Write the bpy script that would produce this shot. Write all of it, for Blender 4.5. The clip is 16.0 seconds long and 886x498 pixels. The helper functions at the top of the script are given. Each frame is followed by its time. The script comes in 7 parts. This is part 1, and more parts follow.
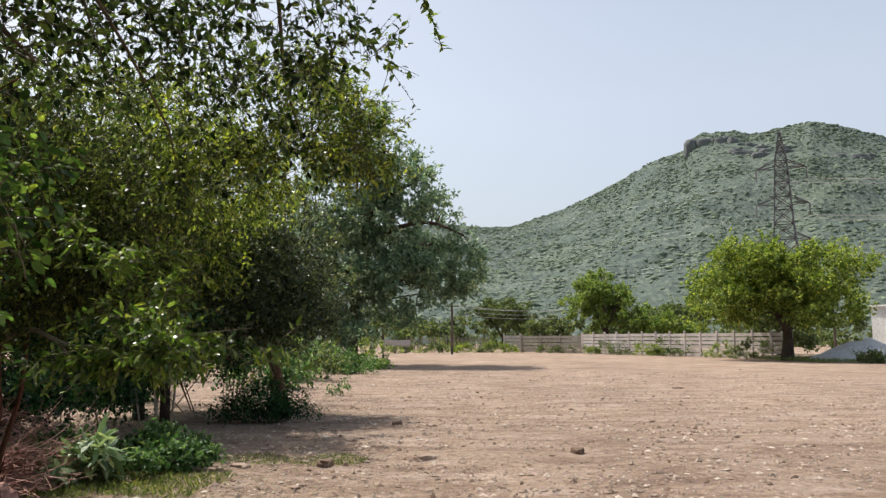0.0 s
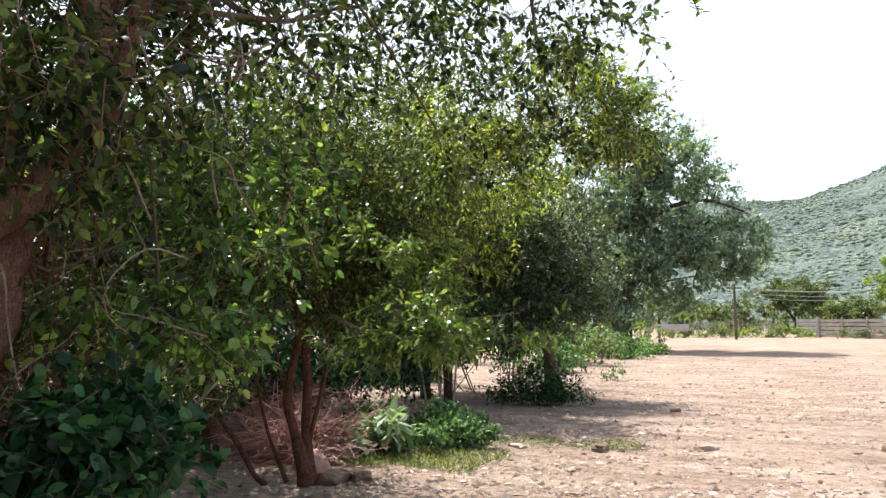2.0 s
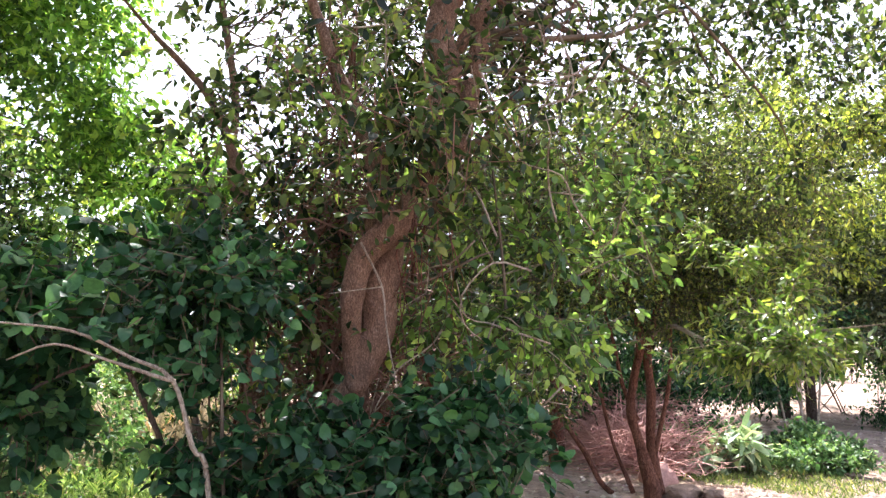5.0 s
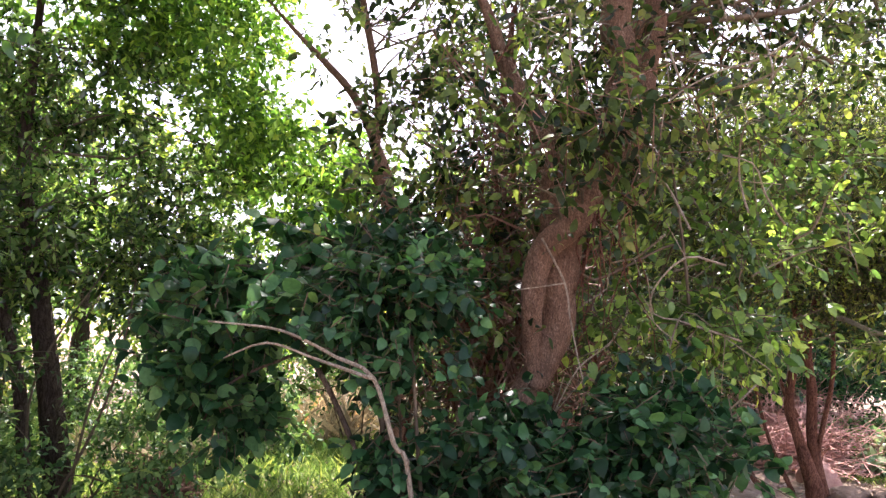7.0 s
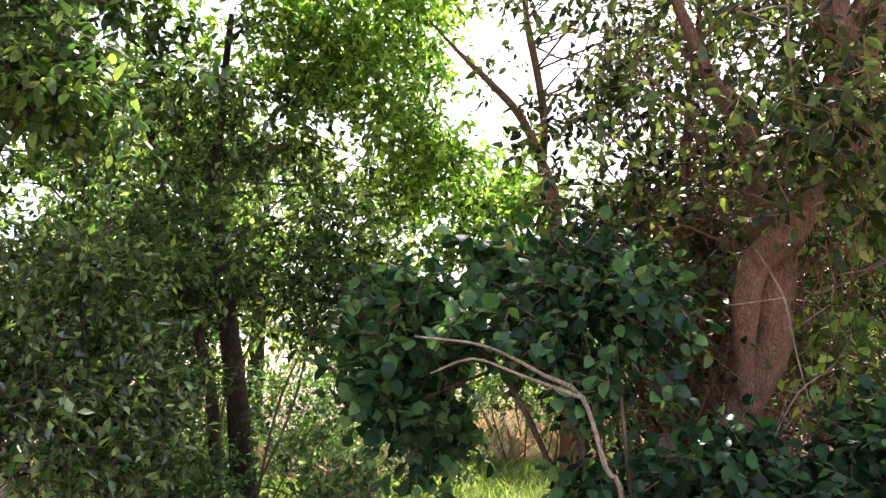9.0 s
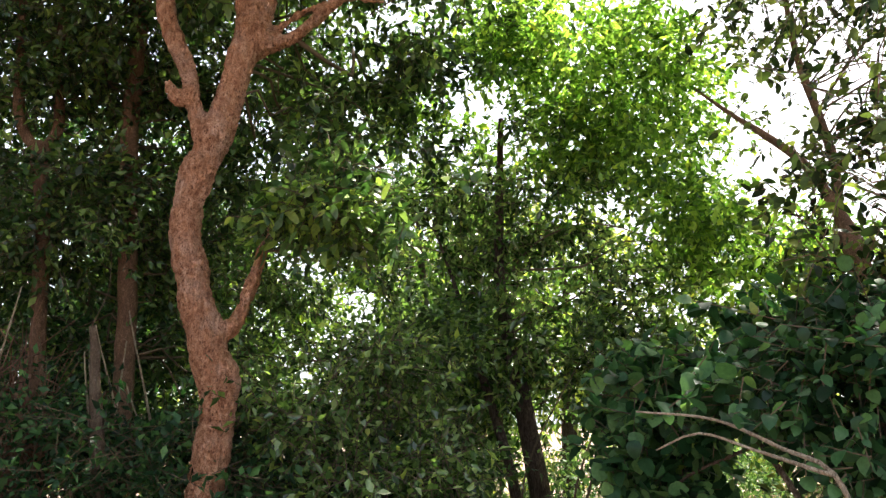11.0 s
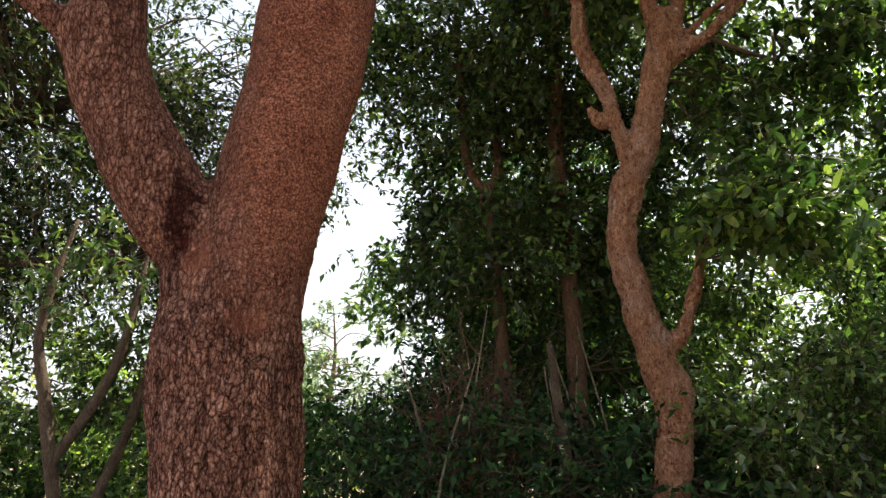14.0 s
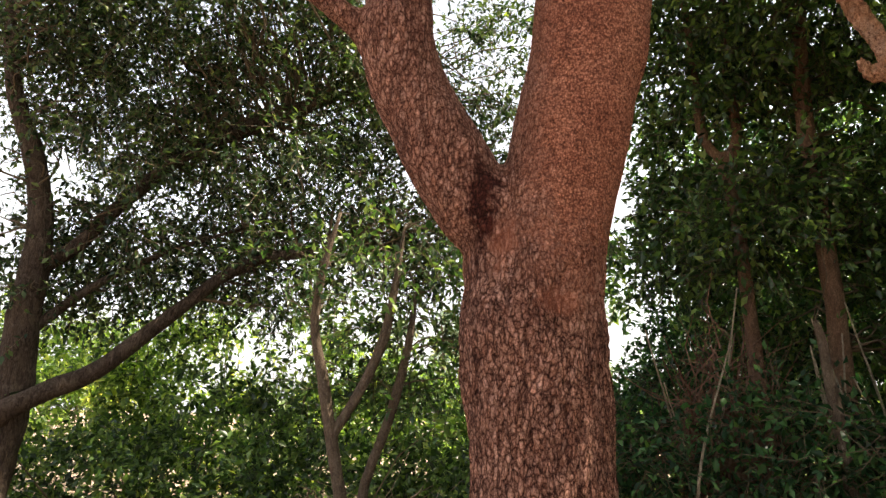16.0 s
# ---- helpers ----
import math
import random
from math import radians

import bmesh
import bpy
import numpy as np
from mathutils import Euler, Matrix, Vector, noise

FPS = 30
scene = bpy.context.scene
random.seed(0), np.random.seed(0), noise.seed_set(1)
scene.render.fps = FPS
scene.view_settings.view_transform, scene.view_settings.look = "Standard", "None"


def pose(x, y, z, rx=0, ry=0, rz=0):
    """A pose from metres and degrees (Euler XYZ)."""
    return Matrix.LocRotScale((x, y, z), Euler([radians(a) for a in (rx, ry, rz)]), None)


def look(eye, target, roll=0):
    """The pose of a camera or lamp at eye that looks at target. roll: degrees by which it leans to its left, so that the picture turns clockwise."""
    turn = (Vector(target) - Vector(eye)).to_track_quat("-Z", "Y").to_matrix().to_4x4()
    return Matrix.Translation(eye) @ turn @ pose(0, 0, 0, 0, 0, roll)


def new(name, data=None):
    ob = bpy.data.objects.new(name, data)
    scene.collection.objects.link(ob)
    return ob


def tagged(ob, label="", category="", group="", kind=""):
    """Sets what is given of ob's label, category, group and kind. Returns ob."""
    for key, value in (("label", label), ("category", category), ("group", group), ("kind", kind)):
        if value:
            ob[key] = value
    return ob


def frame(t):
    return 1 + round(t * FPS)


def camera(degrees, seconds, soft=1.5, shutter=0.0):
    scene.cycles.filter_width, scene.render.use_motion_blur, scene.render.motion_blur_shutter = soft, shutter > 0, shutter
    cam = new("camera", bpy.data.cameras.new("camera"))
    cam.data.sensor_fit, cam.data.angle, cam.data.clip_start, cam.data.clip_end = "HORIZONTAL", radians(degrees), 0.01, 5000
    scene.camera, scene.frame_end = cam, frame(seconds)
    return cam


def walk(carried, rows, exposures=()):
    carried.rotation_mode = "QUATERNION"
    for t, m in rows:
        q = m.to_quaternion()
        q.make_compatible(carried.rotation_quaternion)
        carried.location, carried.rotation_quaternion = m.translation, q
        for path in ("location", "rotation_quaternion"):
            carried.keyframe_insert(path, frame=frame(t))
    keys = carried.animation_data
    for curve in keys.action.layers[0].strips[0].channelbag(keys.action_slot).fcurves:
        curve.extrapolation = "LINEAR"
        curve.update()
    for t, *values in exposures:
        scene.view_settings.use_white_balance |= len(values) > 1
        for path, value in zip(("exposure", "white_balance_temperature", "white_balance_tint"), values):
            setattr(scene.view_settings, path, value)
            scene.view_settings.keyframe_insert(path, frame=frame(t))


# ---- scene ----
cam = camera(61.5, 16.0, soft=1.4)


def eye(x, y, z, yaw, pitch, roll):
    """A pose of the carried camera from its heading, tilt and lean in degrees."""
    return pose(x, y, z, 90 + pitch, 0, yaw) @ pose(0, 0, 0, 0, 0, roll)


PATH = [
    (0.0, -0.000, 0.000, 1.550, 0.00, 6.85, -0.00),
    (0.5, -0.012, 0.000, 1.553, 3.97, 7.39, -0.51),
    (1.0, -0.007, -0.006, 1.549, 6.96, 7.06, -0.47),
    (1.5, 0.013, 0.020, 1.548, 14.05, 5.80, -0.28),
    (2.0, 0.051, 0.016, 1.549, 20.69, 5.72, -0.21),
    (2.5, 0.073, 0.025, 1.549, 24.61, 5.74, 0.10),
    (3.0, 0.100, 0.017, 1.543, 29.51, 5.49, 0.75),
    (3.5, 0.116, 0.013, 1.539, 34.30, 5.05, 1.00),
    (4.0, 0.130, -0.002, 1.538, 38.42, 5.24, 0.23),
    (4.5, 0.117, -0.009, 1.535, 42.56, 5.73, 0.08),
    (5.0, 0.097, -0.035, 1.540, 46.43, 6.48, 0.35),
    (5.2, 0.095, -0.032, 1.547, 48.20, 6.15, 1.20),
    (7.3, -0.152, -0.250, 1.572, 56.09, 5.72, 0.43),
    (7.5, -0.174, -0.260, 1.569, 56.96, 5.81, 0.69),
    (8.0, -0.218, -0.322, 1.563, 59.73, 6.08, 0.60),
    (8.5, -0.286, -0.363, 1.562, 62.69, 6.44, 0.71),
    (8.7, -0.297, -0.377, 1.557, 63.86, 6.65, 0.81),
    (10.8, -0.103, -0.022, 1.527, 88.55, 13.13, -1.20),
    (11.0, -0.103, -0.027, 1.531, 90.82, 13.50, -1.09),
    (11.5, -0.098, -0.028, 1.538, 96.89, 14.88, -0.99),
    (12.0, -0.087, -0.033, 1.543, 102.14, 15.12, -0.73),
    (12.5, -0.068, -0.030, 1.546, 108.58, 15.16, -0.31),
    (13.0, -0.075, -0.037, 1.549, 112.39, 14.49, 0.10),
    (13.5, -0.061, -0.084, 1.553, 117.78, 14.25, 0.03),
    (14.0, -0.042, -0.127, 1.553, 123.11, 14.31, 0.29),
    (14.5, -0.010, -0.182, 1.547, 127.56, 13.80, 0.75),
    (15.0, 0.028, -0.262, 1.543, 130.52, 13.51, 1.60),
    (15.5, 0.112, -0.350, 1.546, 135.02, 13.68, 1.49),
    (16.0, 0.190, -0.433, 1.538, 137.90, 12.78, 1.33),
]
EXPOSURES = [(0.0, 0.1, 6450, 10), (1.0, 0.55, 6450, 10), (2.5, 1.22, 6000, 12), (3.5, 1.95, 5950, 14), (4.0, 2.1, 5950, 17), (5.0, 2.2, 6050, 22), (8.0, 2.2, 6400, 28), (11.0, 1.8, 6750, 14), (11.5, 1.95, 6700, 15), (12.0, 2.35, 6950, 22), (12.5, 2.1, 7000, 13), (13.5, 1.25, 7200, 9), (14.0, 1.1, 7000, 11), (14.5, 1.0, 6950, 12), (15.0, 1.03, 7000, 12), (15.5, 1.23, 7400, 13), (16.0, 1.5, 7550, 13)]
walk(cam, [(r[0], eye(*r[1:])) for r in PATH], EXPOSURES)

# ---- light ----
SUN_AZ, SUN_EL = 50.0, 60.0
world = bpy.data.worlds.new("sky")
scene.world = world
world.use_nodes = True
wn = world.node_tree
sky = wn.nodes.new("ShaderNodeTexSky")
sky.sky_type, sky.sun_disc = "NISHITA", False
sky.sun_elevation, sky.sun_rotation = radians(SUN_EL), radians(360 - SUN_AZ)
sky.air_density, sky.dust_density, sky.ozone_density = 1.0, 6.0, 1.0
haze = wn.nodes.new("ShaderNodeMix")
haze.data_type = "RGBA"
haze.inputs["Factor"].default_value = 0.5
up = wn.nodes.new("ShaderNodeSeparateXYZ")
wn.links.new(wn.nodes.new("ShaderNodeTexCoord").outputs["Generated"], up.inputs[0])
veil = wn.nodes.new("ShaderNodeValToRGB")
for q, (p, c) in zip((veil.color_ramp.elements[0], veil.color_ramp.elements[1], veil.color_ramp.elements.new(0.9)), ((0.3, (1.06, 1.16, 1.28, 1)), (0.62, (0.8, 0.93, 1.15, 1)), (0.9, (0.3, 0.4, 0.6, 1)))):
    q.position, q.color = p, c
wn.links.new(up.outputs["Z"], veil.inputs["Fac"])
lift = wn.nodes.new("ShaderNodeVectorMath")
lift.operation = "SCALE"
lift.inputs["Scale"].default_value = 5.0
wn.links.new(veil.outputs["Color"], lift.inputs[0])
wn.links.new(lift.outputs[0], haze.inputs["B"])
wn.links.new(sky.outputs["Color"], haze.inputs["A"])
wn.links.new(haze.outputs["Result"], wn.nodes["Background"].inputs["Color"])
wn.nodes["Background"].inputs["Strength"].default_value = 0.15
sun_data = bpy.data.lights.new("sun", "SUN")
sun_data.energy, sun_data.angle, sun_data.color = 5.0, radians(0.6), (1.0, 0.95, 0.86)
sun = new("sun", sun_data)
sd = Vector((-math.sin(radians(SUN_AZ)) * math.cos(radians(SUN_EL)), math.cos(radians(SUN_AZ)) * math.cos(radians(SUN_EL)), math.sin(radians(SUN_EL))))
sun.matrix_world = look(sd * 60, (0, 0, 0))


# ---- materials ----
def ramp(nt, fac, stops):
    r = nt.nodes.new("ShaderNodeValToRGB")
    el = r.color_ramp.elements
    while len(el) < len(stops):
        el.new(0.5)
    for e, (p, c) in zip(el, stops):
        e.position, e.color = p, (*c, 1)
    nt.links.new(fac, r.inputs["Fac"])
    return r.outputs["Color"]


def noise_tex(nt, vec, scale, detail=4, rough=0.6, dist=0.0):
    n = nt.nodes.new("ShaderNodeTexNoise")
    n.inputs["Scale"].default_value, n.inputs["Detail"].default_value = scale, detail
    n.inputs["Roughness"].default_value, n.inputs["Distortion"].default_value = rough, dist
    if vec is not None:
        nt.links.new(vec, n.inputs["Vector"])
    return n.outputs["Fac"]


def mix(nt, kind, fac, a, b):
    m = nt.nodes.new("ShaderNodeMix")
    m.data_type, m.blend_type = "RGBA", kind
    for sock, v in ((m.inputs["Factor"], fac), (m.inputs["A"], a), (m.inputs["B"], b)):
        if isinstance(v, (int, float)):
            sock.default_value = v
        elif isinstance(v, tuple):
            sock.default_value = (*v, 1)
        else:
            nt.links.new(v, sock)
    return m.outputs["Result"]


def maths(nt, op, a, b=0.0):
    m = nt.nodes.new("ShaderNodeMath")
    m.operation = op
    for sock, v in zip(m.inputs, (a, b)):
        if isinstance(v, (int, float)):
            sock.default_value = v
        else:
            nt.links.new(v, sock)
    return m.outputs[0]


def start(name, rough=0.8, spec=0.3):
    m = bpy.data.materials.new(name)
    m.use_nodes = True
    nt = m.node_tree
    p = nt.nodes["Principled BSDF"]
    p.inputs["Roughness"].default_value = rough
    p.inputs["Specular IOR Level"].default_value = spec
    co = nt.nodes.new("ShaderNodeTexCoord").outputs["Object"]
    return m, nt, p, co


def bump(nt, p, height, strength, distance):
    b = nt.nodes.new("ShaderNodeBump")
    b.inputs["Strength"].default_value, b.inputs["Distance"].default_value = strength, distance
    nt.links.new(height, b.inputs["Height"])
    nt.links.new(b.outputs["Normal"], p.inputs["Normal"])


def stretched(nt, co, sx, sy, sz):
    mp = nt.nodes.new("ShaderNodeMapping")
    mp.inputs["Scale"].default_value = (sx, sy, sz)
    nt.links.new(co, mp.inputs["Vector"])
    return mp.outputs["Vector"]


def leaf_mat(name, dark, mid, light, see=0.35, rough=0.32, glow=(1.1, 1.2, 0.65), spec=0.55):
    """Leaves: each one its own shade, glossy skin, light shining through."""
    m, nt, p, co = start(name, rough, spec)
    rnd = nt.nodes.new("ShaderNodeNewGeometry").outputs["Random Per Island"]
    deep = tuple(c * 0.55 for c in dark)
    pale = tuple(min(1, c * f) for c, f in zip(light, (1.45, 1.3, 1.2)))
    col = ramp(nt, rnd, [(0.0, deep), (0.22, dark), (0.55, mid), (0.85, light), (0.96, pale), (1.0, tuple(min(1, c * f) for c, f in zip(light, (1.55, 1.25, 0.8))))])
    patch = ramp(nt, noise_tex(nt, co, 0.9, 3), [(0.3, (0.7, 0.72, 0.7)), (0.7, (1.15, 1.1, 1.0))])
    col = mix(nt, "MULTIPLY", 1.0, col, patch)
    col = mix(nt, "MULTIPLY", 0.7, col, ramp(nt, noise_tex(nt, co, 55, 3, 0.7), [(0.3, (0.62, 0.66, 0.6)), (0.7, (1.3, 1.26, 1.2))]))
    nt.links.new(col, p.inputs["Base Color"])
    t = nt.nodes.new("ShaderNodeBsdfTranslucent")
    nt.links.new(mix(nt, "MULTIPLY", 1.0, col, glow), t.inputs["Color"])
    s = nt.nodes.new("ShaderNodeMixShader")
    s.inputs[0].default_value = see
    nt.links.new(p.outputs[0], s.inputs[1])
    nt.links.new(t.outputs[0], s.inputs[2])
    nt.links.new(s.outputs[0], nt.nodes["Material Output"].inputs["Surface"])
    return m


def bark_mat(name, a, b, c, scale=1.0, crack=1.0, fine=60):
    """Bark: upright fissures of two sizes over a grained, stained ground."""
    m, nt, p, co = start(name, 0.92, 0.15)
    tall = stretched(nt, co, 1, 1, 0.3)
    n1, n2 = noise_tex(nt, tall, 17 * scale, 3, 0.55, 0.8), noise_tex(nt, tall, 44 * scale, 3, 0.6, 0.6)
    r1 = maths(nt, "ABSOLUTE", maths(nt, "SUBTRACT", n1, 0.5))
    r2 = maths(nt, "ABSOLUTE", maths(nt, "SUBTRACT", n2, 0.5))
    grain = noise_tex(nt, stretched(nt, co, 1, 1, 0.5), fine * 2 * scale, 5, 0.75)
    stain = noise_tex(nt, co, 3.0 * scale, 4, 0.6)
    lichen = noise_tex(nt, co, 11 * scale, 5, 0.7)
    col = ramp(nt, grain, [(0.25, a), (0.5, b), (0.78, c)])
    col = mix(nt, "MULTIPLY", 0.8, col, ramp(nt, stain, [(0.3, (0.6, 0.52, 0.5)), (0.7, (1.25, 1.2, 1.15))]))
    col = mix(nt, "MIX", ramp(nt, lichen, [(0.58, (0, 0, 0)), (0.72, (0.45, 0.45, 0.45))]), col, tuple(min(1, x * 1.2 + 0.06) for x in c))
    col = mix(nt, "MULTIPLY", min(1.0, crack), col, ramp(nt, r1, [(0.0, (0.1, 0.07, 0.06)), (0.025, (0.45, 0.4, 0.38)), (0.06, (1, 1, 1))]))
    col = mix(nt, "MULTIPLY", 0.85 * crack, col, ramp(nt, r2, [(0.0, (0.2, 0.15, 0.13)), (0.05, (1, 1, 1))]))
    nt.links.new(col, p.inputs["Base Color"])
    h = maths(nt, "ADD", maths(nt, "MULTIPLY", maths(nt, "MINIMUM", r1, 0.12), 5 * crack), maths(nt, "ADD", maths(nt, "MULTIPLY", maths(nt, "MINIMUM", r2, 0.12), 3 * crack), maths(nt, "MULTIPLY", grain, 0.5)))
    bump(nt, p, h, 1.0, 0.02 / scale)
    return m


def great_bark_mat():
    """Old bark: cracked grey plates low down, fine cross wrinkles on the upper limbs, a reddish scar and the fold's
    shade painted in the crotch.
    """
    m, nt, p, co = start("fissured_grey_brown_bark", 0.92, 0.15)

    def warped(scale, amount):
        nz = nt.nodes.new("ShaderNodeTexNoise")
        nz.inputs["Scale"].default_value, nz.inputs["Detail"].default_value = scale, 3
        nt.links.new(co, nz.inputs["Vector"])
        sc, add = nt.nodes.new("ShaderNodeVectorMath"), nt.nodes.new("ShaderNodeVectorMath")
        sc.operation, add.operation = "SCALE", "ADD"
        sc.inputs["Scale"].default_value = amount
        nt.links.new(nz.outputs["Color"], sc.inputs[0])
        nt.links.new(co, add.inputs[0])
        nt.links.new(sc.outputs[0], add.inputs[1])
        return add.outputs[0]

    def cells(vec, scale, feature):
        v = nt.nodes.new("ShaderNodeTexVoronoi")
        v.feature = feature
        v.inputs["Scale"].default_value = scale
        nt.links.new(vec, v.inputs["Vector"])
        return v

    bent = stretched(nt, warped(24, 0.03), 1, 1, 0.4)
    edge = cells(bent, 56, "DISTANCE_TO_EDGE").outputs["Distance"]
    shade = nt.nodes.new("ShaderNodeSeparateColor")
    nt.links.new(cells(bent, 56, "F1").outputs["Color"], shade.inputs[0])
    small = cells(stretched(nt, warped(40, 0.02), 1, 1, 0.6), 95, "DISTANCE_TO_EDGE").outputs["Distance"]
    grain = noise_tex(nt, stretched(nt, co, 1, 1, 0.7), 130, 5, 0.8)
    ragged = maths(nt, "MULTIPLY", maths(nt, "SUBTRACT", grain, 0.5), 0.3)
    plates = ramp(nt, maths(nt, "ADD", edge, ragged), [(0.0, (0, 0, 0)), (0.1, (0.55, 0.55, 0.55)), (0.26, (1, 1, 1))])
    chips = ramp(nt, maths(nt, "ADD", small, ragged), [(0.0, (0, 0, 0)), (0.16, (1, 1, 1))])
    tall = noise_tex(nt, stretched(nt, co, 1, 1, 0.2), 17, 5, 0.65, 0.8)
    fiss = ramp(nt, maths(nt, "ABSOLUTE", maths(nt, "SUBTRACT", tall, 0.5)), [(0.0, (0, 0, 0)), (0.05, (1, 1, 1))])
    wrinkle = noise_tex(nt, stretched(nt, warped(14, 0.04), 0.5, 0.5, 1.0), 85, 5, 0.85)
    dots = cells(stretched(nt, warped(60, 0.012), 1, 1, 0.75), 150, "F1").outputs["Distance"]
    stain = noise_tex(nt, co, 4.5, 5, 0.65)
    patch = noise_tex(nt, co, 11, 5, 0.7)
    sep = nt.nodes.new("ShaderNodeSeparateXYZ")
    nt.links.new(co, sep.inputs[0])
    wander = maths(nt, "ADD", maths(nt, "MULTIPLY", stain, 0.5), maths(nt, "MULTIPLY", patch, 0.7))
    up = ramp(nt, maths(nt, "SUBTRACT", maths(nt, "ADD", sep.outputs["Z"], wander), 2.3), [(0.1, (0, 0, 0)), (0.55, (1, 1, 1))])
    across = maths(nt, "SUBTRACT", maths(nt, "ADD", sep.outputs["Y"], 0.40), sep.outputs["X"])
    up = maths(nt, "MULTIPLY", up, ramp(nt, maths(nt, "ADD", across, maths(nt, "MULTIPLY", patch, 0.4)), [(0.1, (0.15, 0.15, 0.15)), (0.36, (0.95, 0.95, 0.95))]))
    col = ramp(nt, grain, [(0.28, (0.2, 0.1, 0.075)), (0.5, (0.41, 0.232, 0.175)), (0.72, (0.62, 0.425, 0.34))])
    col = mix(nt, "MULTIPLY", 0.9, col, ramp(nt, stain, [(0.3, (0.66, 0.5, 0.46)), (0.5, (1.0, 0.88, 0.83)), (0.7, (1.2, 1.13, 1.07))]))
    grey = mix(nt, "MIX", 0.3, col, ramp(nt, shade.outputs[0], [(0.0, (0.25, 0.145, 0.115)), (0.5, (0.38, 0.26, 0.215)), (1.0, (0.54, 0.42, 0.37))]))
    low = mix(nt, "MULTIPLY", 0.95, grey, ramp(nt, plates, [(0.0, (0.24, 0.13, 0.11)), (0.45, (0.85, 0.68, 0.62)), (1.0, (1.45, 1.3, 1.22))]))
    low = mix(nt, "MULTIPLY", 0.6, low, ramp(nt, chips, [(0.0, (0.22, 0.14, 0.12)), (0.7, (1, 1, 1)), (1.0, (1.2, 1.2, 1.2))]))
    low = mix(nt, "MULTIPLY", 0.85, low, ramp(nt, fiss, [(0.0, (0.16, 0.09, 0.08)), (0.8, (1, 1, 1))]))
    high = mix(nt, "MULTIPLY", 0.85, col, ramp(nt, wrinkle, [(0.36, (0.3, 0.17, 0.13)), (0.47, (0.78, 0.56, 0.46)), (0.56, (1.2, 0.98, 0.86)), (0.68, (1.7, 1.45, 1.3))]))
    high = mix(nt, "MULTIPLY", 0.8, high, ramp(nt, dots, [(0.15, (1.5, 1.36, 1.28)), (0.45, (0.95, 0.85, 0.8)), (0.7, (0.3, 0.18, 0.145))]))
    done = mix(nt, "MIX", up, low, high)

    def spot(at, sx, sy, sz, wild):
        off, size = nt.nodes.new("ShaderNodeVectorMath"), nt.nodes.new("ShaderNodeVectorMath")
        off.operation, size.operation = "SUBTRACT", "LENGTH"
        nt.links.new(co, off.inputs[0])
        off.inputs[1].default_value = at
        nt.links.new(stretched(nt, off.outputs[0], sx, sy, sz), size.inputs[0])
        return maths(nt, "ADD", size.outputs["Value"], maths(nt, "MULTIPLY", maths(nt, "SUBTRACT", patch, 0.5), wild))

    # bare reddish places where bark has come off, then crotch scar and painted fold shade
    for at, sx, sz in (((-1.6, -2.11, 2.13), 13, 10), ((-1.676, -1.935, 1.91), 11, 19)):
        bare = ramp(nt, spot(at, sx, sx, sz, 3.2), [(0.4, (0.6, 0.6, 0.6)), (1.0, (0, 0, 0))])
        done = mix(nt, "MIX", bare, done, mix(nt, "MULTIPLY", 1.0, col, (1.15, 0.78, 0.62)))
    scar_shade = ramp(nt, spot((-1.57, -2.18, 2.27), 15, 16, 5.2, 3.2), [(0.55, (0, 0, 0)), (0.95, (1, 1, 1))])
    done = mix(nt, "MULTIPLY", 0.92, done, ramp(nt, scar_shade, [(0.0, (0.17, 0.055, 0.045)), (1.0, (1, 1, 1))]))
    nt.links.new(done, p.inputs["Base Color"])
    hl = maths(nt, "ADD", maths(nt, "ADD", maths(nt, "MULTIPLY", plates, 1.0), maths(nt, "MULTIPLY", chips, 0.3)), maths(nt, "MULTIPLY", fiss, 0.8))
    hm = nt.nodes.new("ShaderNodeMix")
    nt.links.new(up, hm.inputs["Factor"]), nt.links.new(hl, hm.inputs["A"]), nt.links.new(maths(nt, "SUBTRACT", wrinkle, maths(nt, "MULTIPLY", dots, 0.5)), hm.inputs["B"])
    bump(nt, p, maths(nt, "ADD", maths(nt, "ADD", hm.outputs["Result"], scar_shade), maths(nt, "MULTIPLY", grain, 0.4)), 1.0, 0.018)
    return m


